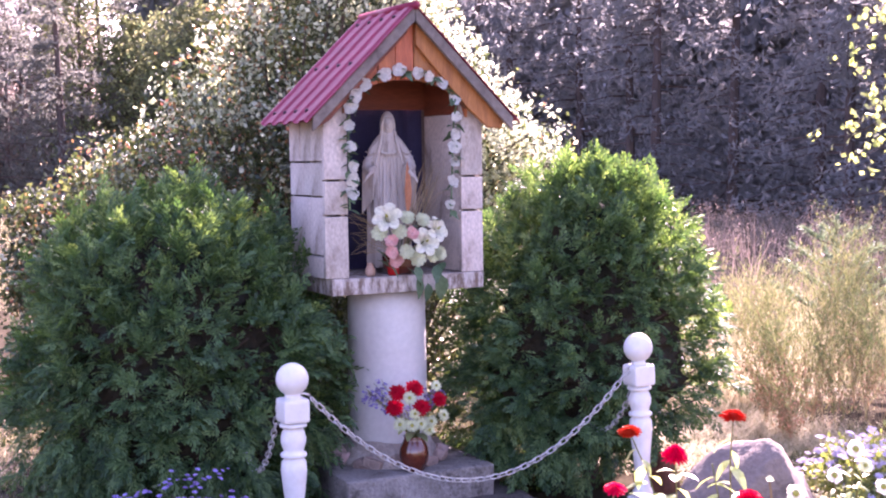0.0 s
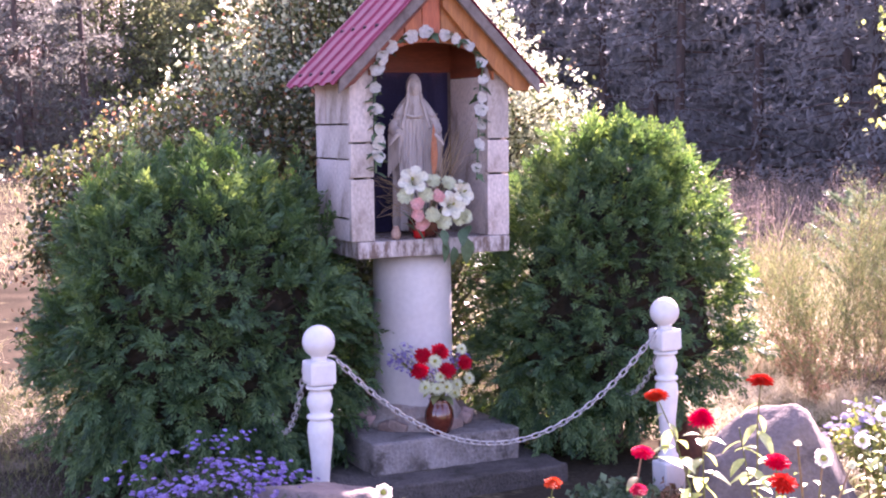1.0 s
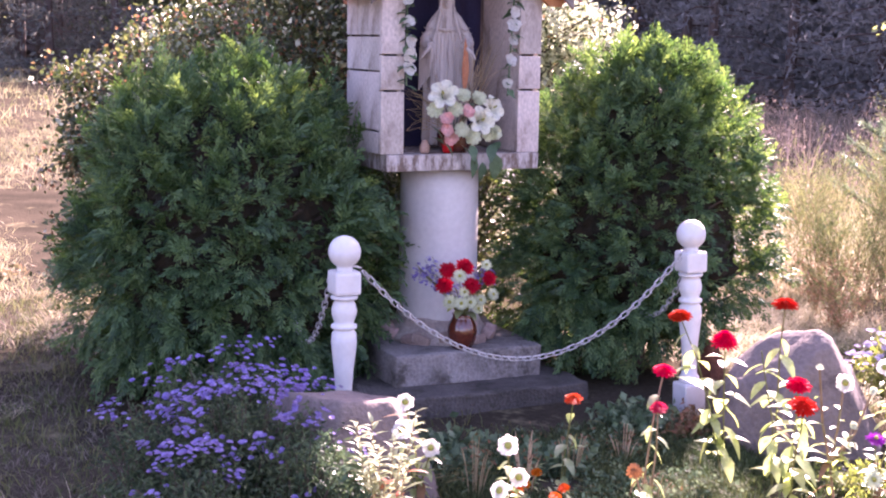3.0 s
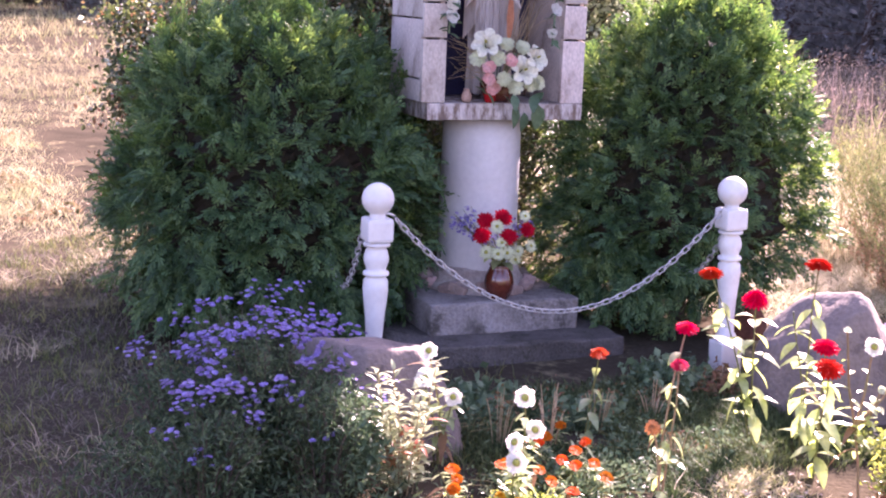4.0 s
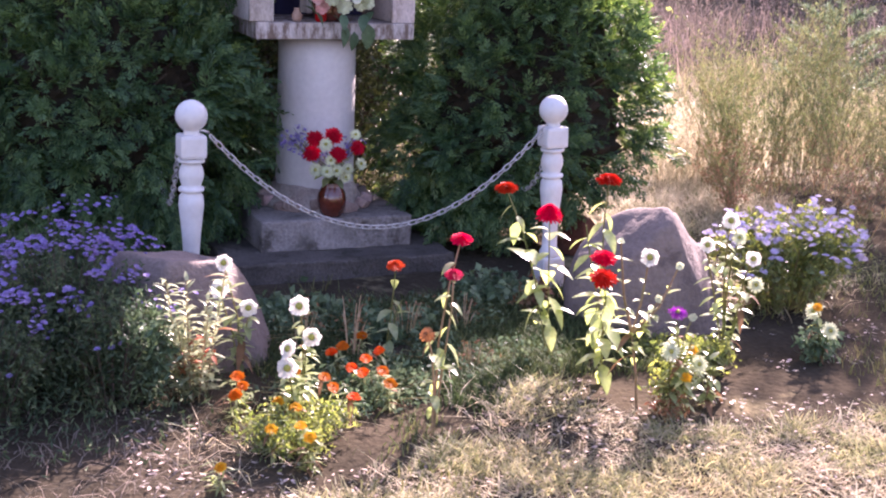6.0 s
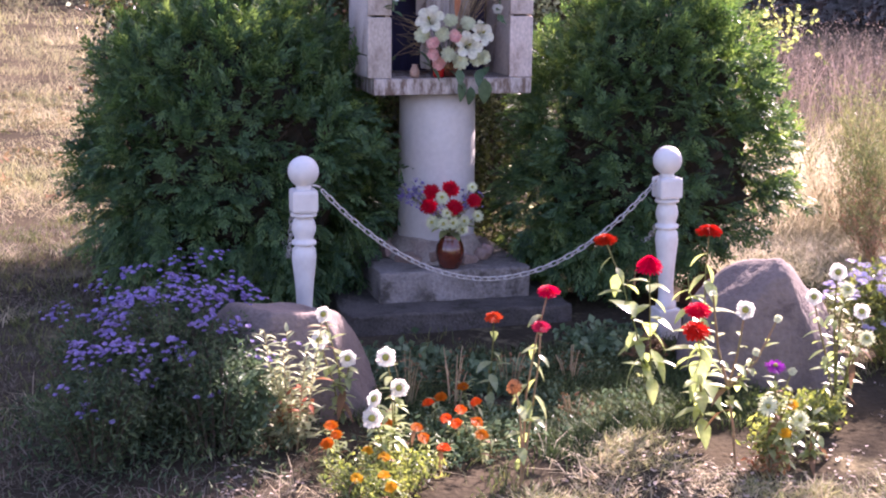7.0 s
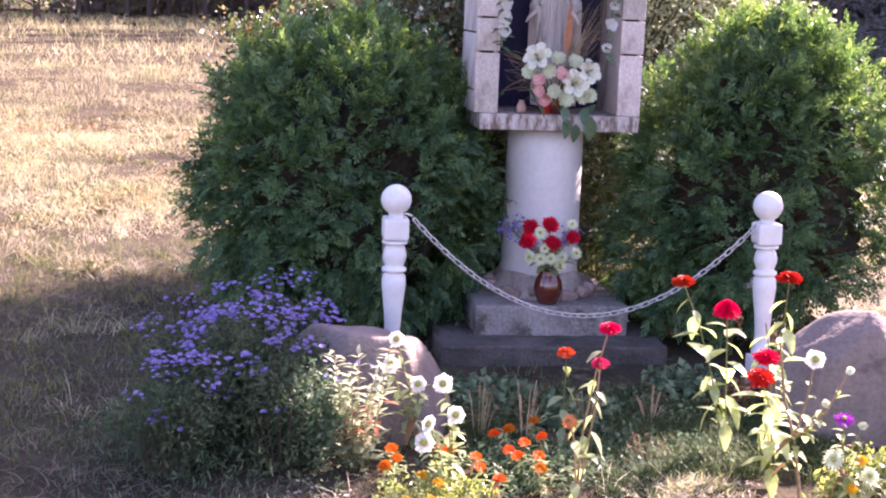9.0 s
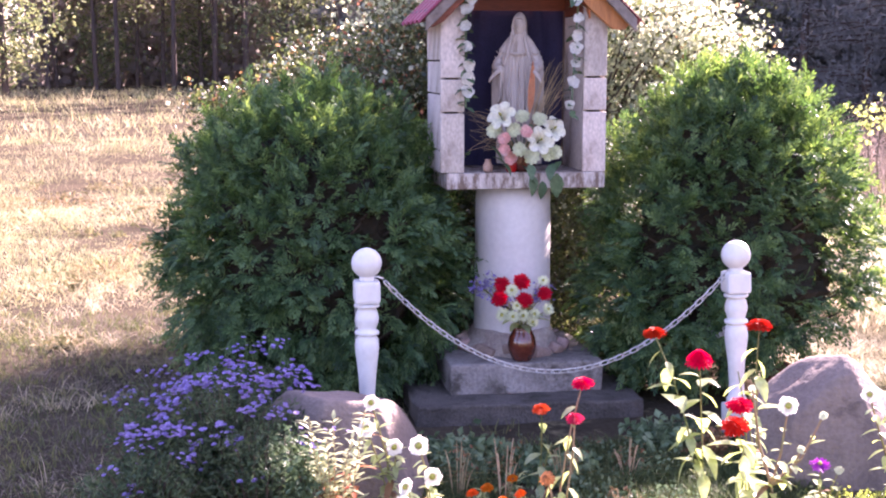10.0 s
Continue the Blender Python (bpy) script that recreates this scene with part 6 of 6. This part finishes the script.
def build_masses():
    rng = random.Random(77)
    # violet aster bush beside the boulder: three leaning lobes, flowers in flat-topped sprays
    root, _ = leafy_mass("aster_bush", "bushy aster covered in small violet flowers", "aster", -1.38, -1.15, 0.36, 0.34, 0.47, 9500, 0.027, "dark_leaf", 51, 120, "bark", aspect=0.25, part_label="fine dark green aster leaves")
    for dx, dy, rx, ry, h, n, seed in ((0.04, 0.42, 0.30, 0.20, 0.50, 2800, 151), (-0.26, 0.16, 0.24, 0.26, 0.44, 2300, 152), (-0.27, -0.30, 0.20, 0.20, 0.36, 2300, 153), (0.12, -0.26, 0.17, 0.18, 0.40, 2000, 154)):
        more, _ = leafy_mass("aster_lobe", "", "", -1.38 + dx, -1.15 + dy, rx, ry, h, int(n * 1.3), 0.027, "dark_leaf", seed, 50, "bark", aspect=0.25)
        for ob in list(more.children):
            ob.parent = root
            ob.matrix_basis = Matrix.Translation((dx, dy, 0))
        bpy.data.objects.remove(more)
    # dense dark foliage low down, leaving no view through to the soil
    r6 = np.random.default_rng(91)
    c = r6.normal(0, 1, (9000, 3)) * np.array([0.24, 0.24, 0.0])
    c[:, 2] = r6.uniform(0.02, 0.34, len(c)) * np.clip(1.25 - np.hypot(c[:, 0], c[:, 1]) / 0.55, 0.15, 1)
    v, f = quad_leaves(c + np.array([-0.05, -0.02, 0]), 0.036, r6, 0.22, up=np.array([0, 0, 0.7]))
    put("lower_leaves", array_mesh("lower_leaves", v, f, M["dark_leaf"]), root, label="shaded dark lower leaves", kind="stuff")
    rest, made = Shape(), 0
    src = BLOOMS["violet"]
    sv, sf = [tuple(v.co) for v in src.vertices], [tuple(p.vertices) for p in src.polygons]
    lobes = ((0.05, 0.02, 0.37, 0.31, 0.53, 46), (0.06, 0.42, 0.30, 0.20, 0.55, 17), (-0.24, 0.18, 0.22, 0.24, 0.48, 9), (-0.24, -0.27, 0.17, 0.17, 0.42, 15), (0.14, -0.2, 0.18, 0.16, 0.43, 12))
    for lx, ly, rx, ry, h, n in lobes:
        for c in range(n):
            a, q = rng.uniform(0, 6.28), rng.random() ** 0.55
            cx, cy = rx * q * math.cos(a), ry * q * math.sin(a)
            cz = h * (1 - 0.36 * q ** 3) * rng.uniform(0.93, 1.04) - (0.10 * rng.random() if q > 0.85 and rng.random() < 0.3 else 0)
            for k in range(rng.randint(4, 10)):
                p = (lx + cx + rng.gauss(0, 0.028), ly + cy + rng.gauss(0, 0.028), cz + rng.gauss(0, 0.013))
                m = aim(p, (cx * 1.2 + rng.uniform(-0.35, 0.35), cy * 1.2 + rng.uniform(-0.45, 0.2), 1), rng.uniform(0, 6), rng.uniform(0.48, 0.86))
                if made < 295:
                    bloom("violet", root, m)
                    made += 1
                else:
                    rest.add(sv, sf, m)
    put("bloom_mass", rest.mesh("bloom_mass", M["purple_mass"]), root, label="small violet flower heads", kind="stuff")
    root, tips = leafy_mass("lilac_aster_bush", "loose aster with pale lilac flowers in the sun", "aster", 1.70, -1.06, 0.37, 0.30, 0.48, 6800, 0.032, "leaf_stuff", 52, 110, part_label="fine green aster leaves")
    for i in range(298):
        t = rng.choice(tips)
        bloom("lilac", root, aim((t[0] + rng.uniform(-0.04, 0.04), t[1] + rng.uniform(-0.04, 0.04), t[2] + rng.uniform(-0.05, 0.04)), (rng.uniform(-0.5, 0.3), rng.uniform(-0.7, 0.1), 1), rng.uniform(0, 6), rng.uniform(0.95, 1.4)))
    # upright herb whose leaves catch the sun, reddened in the middle of the stems
    herb = thing("leafy_herb", -1.01, -1.45, ground_z(-1.01, -1.45) - 0.01, "sunlit upright herb with pale and reddened leaves", "plant")
    for i in range(9):
        a, q = 2 * math.pi * i / 9, rng.uniform(0.03, 0.12)
        tip = Vector((q * math.cos(a) + rng.uniform(-0.02, 0.02), q * math.sin(a) + rng.uniform(-0.02, 0.02), (0.46, 0.34, 0.40, 0.27, 0.44, 0.31, 0.37, 0.24, 0.33)[i]))
        foot = Vector((0.35 * tip.x, 0.35 * tip.y, 0))
        s = Shape()
        tube(s, [foot, foot * 0.5 + tip * 0.5 + Vector((0, 0, 0.02)), tip], 0.003, 0.0018, 5)
        put("stem", s.mesh("stem", M["dry_stem"]), herb)
        n = int(120 * tip.z)
        for k in range(n):
            u = 0.08 + 0.92 * (k + rng.random()) / n
            size = rng.uniform(0.9, 1.6) * (1.15 - 0.5 * u)
            m = Matrix.Translation(foot + (tip - foot) * u) @ Matrix.Rotation(2.4 * k + rng.uniform(-0.4, 0.4), 4, "Z") @ Matrix.Rotation(radians(rng.uniform(5, 55)), 4, "X") @ Matrix.Diagonal((size, size, size, 1))
            put("leaf", LEAVES["redden" if 0.3 < u < 0.6 and rng.random() < 0.25 else "pale"], herb, m)
    # lighter leaf green than the aster bush, standing for sun on this clump
    leafy_mass("aster_clump", "aster clump without flowers, sunlight put into its lighter green", "aster", -1.17, -1.38, 0.15, 0.14, 0.36, 1900, 0.036, "cover_leaf", 55, 26, "bark", part_label="narrow green leaves")
    leafy_mass("green_clump", "low light green clump beside the zinnias", "plant", 0.53, -1.96, 0.07, 0.06, 0.20, 420, 0.028, "leaf_stuff", 56, 16, part_label="light green leaves")
    leafy_mass("marigold_foliage", "feathery low marigold foliage", "marigold", -0.80, -1.90, 0.22, 0.18, 0.14, 2600, 0.019, "leaf_stuff", 57, 60, part_label="feathery green leaves")
    leafy_mass("green_clump", "small bluish green leafy clump under a yellow flower", "plant", 1.39, -1.69, 0.09, 0.08, 0.15, 420, 0.034, "cover_leaf", 71, 14, part_label="bluish green leaves")
    leafy_mass("withered_herb", "withered reddish stalks under the light green clump", "plant", 0.49, -2.03, 0.10, 0.05, 0.09, 160, 0.028, "red_leaf", 72, 12, "dry_stem", part_label="reddish withered leaves")
    leafy_mass("green_clump", "low light green clump among dry stalks", "plant", 0.88, -1.70, 0.09, 0.08, 0.13, 420, 0.030, "leaf_stuff", 73, 16, part_label="light green leaves")
    leafy_mass("dry_herb", "dry seeded herb stalks", "plant", -0.36, -1.20, 0.06, 0.06, 0.30, 70, 0.02, "brown_leaf", 58, 9, "dry_stem", part_label="dry seed heads")
    leafy_mass("bronze_plant", "small low plant with bronze leaves", "plant", 0.56, -0.86, 0.08, 0.07, 0.15, 260, 0.035, "brown_leaf", 59, 10, "dry_stem", part_label="bronze leaves")
    for x, y, h, seed in ((-0.10, -1.08, 0.22, 158), (-0.52, -1.12, 0.26, 159), (0.18, -1.0, 0.16, 160), (0.02, -1.45, 0.14, 161)):
        leafy_mass("dry_herb", "dry seeded herb stalks", "plant", x, y, 0.07, 0.06, h, 60, 0.02, "brown_leaf", seed, 9, "dry_stem", part_label="dry seed heads")
    leafy_mass("low_weeds", "low weeds and dead stems beneath the step", "plant", -0.05, -0.85, 0.75, 0.30, 0.06, 1900, 0.024, "cover_leaf", 162, 60, "stem", flat=0.5, aspect=0.5, part_label="small dark green leaves")
    leafy_mass("low_weeds", "weeds round the marigold stems", "plant", -0.45, -1.55, 0.35, 0.25, 0.09, 1500, 0.026, "cover_leaf", 163, 60, flat=0.3, aspect=0.4, part_label="narrow green leaves")
    for x, y, rx, ry, seed in ((-0.46, -0.72, 0.24, 0.20, 60), (0.46, -0.66, 0.22, 0.18, 61), (-0.12, -0.98, 0.2, 0.12, 62)):
        leafy_mass("ground_cover", "low grey-green leafy ground cover", "plant", x, y, rx, ry, 0.09, 900, 0.042, "cover_leaf", seed, 50, flat=0.6, aspect=0.7, part_label="rounded grey-green leaves")
    leafy_mass("low_weeds", "low weeds and clover in the bed", "plant", 0.05, -1.35, 0.42, 0.32, 0.045, 2200, 0.02, "cover_leaf", 63, 90, flat=0.6, aspect=0.6, part_label="small green leaves")
    leafy_mass("low_weeds", "low weeds among bare soil at the boulder", "plant", 0.85, -1.5, 0.25, 0.15, 0.07, 700, 0.022, "leaf_stuff", 64, 40, flat=0.4, aspect=0.6, part_label="small green leaves")


build_masses()


# ---- garland, bouquets, small things in and on the shrine ----
def build_garland():
    root = thing("garland", 0.0, 0.12, 1.36, "garland of white silk flowers round the niche opening", "garland")
    rng = random.Random(3)
    path = []
    for i in range(9):
        path.append((-0.272, 1.395 + 0.40 * i / 8))
    for i in range(1, 13):
        t = math.pi * (1 - i / 13)
        path.append((-0.012 + 0.262 * math.cos(t), 1.81 + 0.190 * math.sin(t)))
    for i in range(9):
        path.append((0.245 - 0.022 * i / 8, 1.79 - 0.44 * i / 8))
    pts = [Vector((x, -0.012 if z > 1.80 else 0.018, z - 1.36)) for x, z in path]
    s = Shape()
    tube(s, pts, 0.0045, 0.0045, 6)
    put("stem", s.mesh("stem", M["satin_leaf"]), root, label="green wire stem")
    k = 0
    run = 0.0
    for a, b in zip(pts, pts[1:]):
        steps = 6
        for j in range(steps):
            p = a + (b - a) * (j / steps)
            run += (b - a).length / steps
            if run > 0.072 + 0.018 * math.sin(5 * k):
                run = 0.0
                bloom("silk_white", root, aim(p + Vector((rng.uniform(-0.012, 0.012), -0.014, rng.uniform(-0.008, 0.008))), (rng.uniform(-0.6, 0.3), -1, rng.uniform(-0.2, 0.5)), rng.uniform(0, 6), rng.uniform(0.75, 1.1)), "white silk blossom" if k == 0 else "")
                k += 1
            elif rng.random() < 0.6:
                sz = rng.uniform(0.40, 0.75)
                put("leaf", LEAVES["satin"], root, Matrix.Translation(p + Vector((0, -0.006, 0))) @ Euler((rng.uniform(-0.6, 0.6), rng.uniform(-0.6, 0.6), rng.uniform(0, 6.28))).to_matrix().to_4x4() @ Matrix.Diagonal((sz, sz, sz, 1)))


build_garland()


def build_niche_bouquet():
    root = thing("silk_bouquet", 0.0, 0.20, 1.094, "silk bouquet of white lilies and pink roses with dry reeds", "bouquet")
    rng = random.Random(8)
    o = Vector((0.0, 0.20, 1.094))
    pot = lathe([(0.055, 0.0), (0.075, 0.03), (0.08, 0.08), (0.072, 0.10)], 20)
    put("pot", pot.mesh("pot", M["glaze"], True), root, Matrix.Translation((0.01, 0.04, 0)))
    out = lambda x, y, z: (x * 4 - 0.25, -1.0, (z - 1.22) * 3 + 0.2)
    for kind, places in (("lily", ((-0.116, 0.09, 1.362), (0.066, 0.075, 1.248), (0.135, 0.10, 1.300))),
                         ("silk_rose", ((-0.095, 0.085, 1.206), (-0.096, 0.085, 1.254), (0.001, 0.085, 1.283), (-0.06, 0.12, 1.165))),
                         ("silk_cream", ((-0.016, 0.10, 1.350), (-0.030, 0.08, 1.204), (0.030, 0.09, 1.174), (0.138, 0.09, 1.191), (-0.135, 0.12, 1.288), (0.067, 0.12, 1.335), (-0.050, 0.10, 1.290), (0.105, 0.10, 1.185)))):
        for x, y, z in places:
            bloom(kind, root, aim(Vector((x, y, z)) - o, out(x, y, z), rng.uniform(0, 6), rng.uniform(1.0, 1.2)))
            s = Shape()
            tube(s, [(0.01, 0.04, 0.06), tuple(Vector((x, y + 0.02, z)) - o)], 0.003, 0.002, 5)
            put("stem", s.mesh("stem", M["satin_leaf"]), root)
    for x, y, z, a, b, k in ((-0.02, 0.10, 1.135, -35, 75, 1.25), (0.15, 0.095, 1.095, -82, -10, 1.35), (0.03, 0.09, 1.090, -70, 25, 1.15), (0.08, 0.09, 1.060, -82, 10, 1.0), (-0.16, 0.12, 1.22, -30, 60, 1.0), (0.17, 0.10, 1.15, -30, -60, 1.0), (0.02, 0.08, 1.14, -50, 0, 0.9), (0.125, 0.085, 1.14, -45, -30, 1.0), (-0.10, 0.10, 1.145, -40, 50, 0.8), (0.0, 0.13, 1.31, 20, 20, 0.8), (0.16, 0.13, 1.33, 30, -50, 0.7), (-0.15, 0.13, 1.17, -10, 100, 0.9), (-0.12, 0.12, 1.24, 10, 90, 0.8)):
        put("leaf", LEAVES["satin"], root, Matrix.Translation(Vector((x, y, z)) - o) @ Euler((radians(a), 0, radians(180 + b))).to_matrix().to_4x4() @ Matrix.Diagonal((k, k, k, 1)))
    for i in range(70):
        f = -1 if i % 5 < 2 else 1
        if f < 0:
            tip = Vector((rng.uniform(-0.27, -0.16), rng.uniform(-0.04, 0.06), rng.uniform(0.08, 0.30)))
        else:
            tip = Vector((rng.uniform(0.10, 0.27), rng.uniform(-0.02, 0.1), rng.uniform(0.28, 0.55)))
        s = Shape()
        bow = rng.uniform(-0.02, 0.07)
        tube(s, [(0.02, 0.03, 0.08), tuple(tip * 0.35 + Vector((0.013, 0.02, 0.052 + 0.5 * bow))), tuple(tip * 0.65 + Vector((0.007, 0.01, 0.028 + bow))), tuple(tip * 0.88 + Vector((0, 0, 0.6 * bow))), tuple(tip)], 0.0011, 0.0006, 4)
        put("reed", s.mesh("reed", M["dry_stem"]), root, label="thin dry reed" if i == 0 else "")
    s = leaf_shape(0.26, 0.035, 0.1, 0.5, 0.3)
    put("dry_leaf", s.mesh("dry_leaf", mat("orange_dry_blade", (0.55, 0.22, 0.10), (0.45, 0.16, 0.07), 20, 80, 0.6, 0, 0.3), True), root, Matrix.Translation((0.045, 0.02, 0.26)) @ Euler((radians(84), radians(6), 0)).to_matrix().to_4x4(), "orange-brown dry blade")
    lamp = thing("grave_candle", -0.046, 0.185, 1.094, "small red glass candle beside the bouquet", "candle")
    put("glass", lathe([(0.020, 0), (0.026, 0.01), (0.027, 0.05), (0.022, 0.06)], 18).mesh("glass", M["candle"], True), lamp)
    put("lid", lathe([(0.023, 0.0605), (0.023, 0.068), (0.012, 0.075), (0.005, 0.085)], 18).mesh("lid", M["glaze"], True), lamp)
    # the little clay angel, reduced to a plain turned shape
    fig = put("small_pot", lathe([(0.016, 0), (0.022, 0.012), (0.024, 0.03), (0.016, 0.045), (0.012, 0.055), (0.016, 0.06)], 18).mesh("small_pot", M["clay"], True), None, pose(-0.157, 0.19, 1.094))
    tagged(fig, "small pinkish clay angel on the ledge, reduced to a turned shape", "pot")


build_niche_bouquet()


def build_vase():
    root = thing("vase_of_flowers", -0.015, 0.062, 0.224, "brown glazed jug full of red and cream zinnias", "vase")
    rng = random.Random(14)
    prof = [(0.038, 0), (0.046, 0.008), (0.062, 0.045), (0.067, 0.080), (0.061, 0.112), (0.048, 0.138), (0.043, 0.150), (0.048, 0.160), (0.043, 0.160), (0.036, 0.145)]
    put("jug", lathe(prof, 36).mesh("jug", M["glaze"], True), root, label="glossy brown glazed jug")
    o = Vector((-0.015, 0.062, 0.224))
    heads = [("red_bouquet", -0.129, -0.02, 0.598), ("red_bouquet", -0.029, 0.02, 0.601), ("red_bouquet", 0.069, -0.03, 0.553), ("red_bouquet", -0.033, -0.06, 0.531), ("red_bouquet", -0.135, 0.0, 0.530),
             ("cream", -0.090, -0.06, 0.577), ("cream", 0.067, 0.0, 0.608), ("cream", 0.083, -0.04, 0.483), ("cream", -0.132, -0.05, 0.464), ("cream", -0.065, -0.06, 0.506), ("cream", -0.085, -0.07, 0.459), ("cream", -0.037, -0.06, 0.459), ("cream", 0.017, -0.05, 0.464), ("cream", 0.012, -0.04, 0.425)]
    for kind, x, y, z in heads:
        p = Vector((x, y, z)) - o
        bloom(kind, root, aim(p, (x * 3 - 0.2, -1, (z - 0.5) * 2.5 + 0.35), rng.uniform(0, 6), rng.uniform(0.80, 1.05)))
        s = Shape()
        tube(s, [(0, 0, 0.12), (p.x * 0.4, p.y * 0.4, 0.12 + (p.z - 0.12) * 0.6), (p.x, p.y + 0.012, p.z - 0.006)], 0.0025, 0.0018, 5)
        put("stem", s.mesh("stem", M["stem"]), root)
    for i in range(46):
        a = rng.uniform(-3.6, 0.0)
        tip = Vector((-0.035 + 0.20 * math.cos(a) * rng.uniform(0.5, 1.0), 0.07 * math.sin(a) * rng.uniform(0.2, 1), 0.28 + 0.17 * abs(math.sin(a * 0.5 + 0.8)) * rng.uniform(0.5, 1.0)))
        s = Shape()
        tube(s, [(0, 0, 0.13), tuple(tip * 0.5 + Vector((0, 0, 0.09))), tuple(tip)], 0.0014, 0.001, 4)
        put("stem", s.mesh("stem", M["stem"]), root)
        for k in range(5):
            bloom("violet", root, aim(tip + Vector((rng.uniform(-0.02, 0.02), rng.uniform(-0.02, 0.02), rng.uniform(-0.05, 0.012))), (rng.uniform(-1, 1), rng.uniform(-1, 0.2), 1), 0, rng.uniform(0.36, 0.6)))
    for i in range(16):
        a = rng.uniform(-3.2, 0.1)
        put("leaf", LEAVES["broad"], root, Matrix.Translation((0.03 * math.cos(a), 0.03 * math.sin(a), rng.uniform(0.16, 0.26))) @ Matrix.Rotation(a - math.pi / 2, 4, "Z") @ Matrix.Rotation(radians(rng.uniform(0, 60)), 4, "X"))


build_vase()
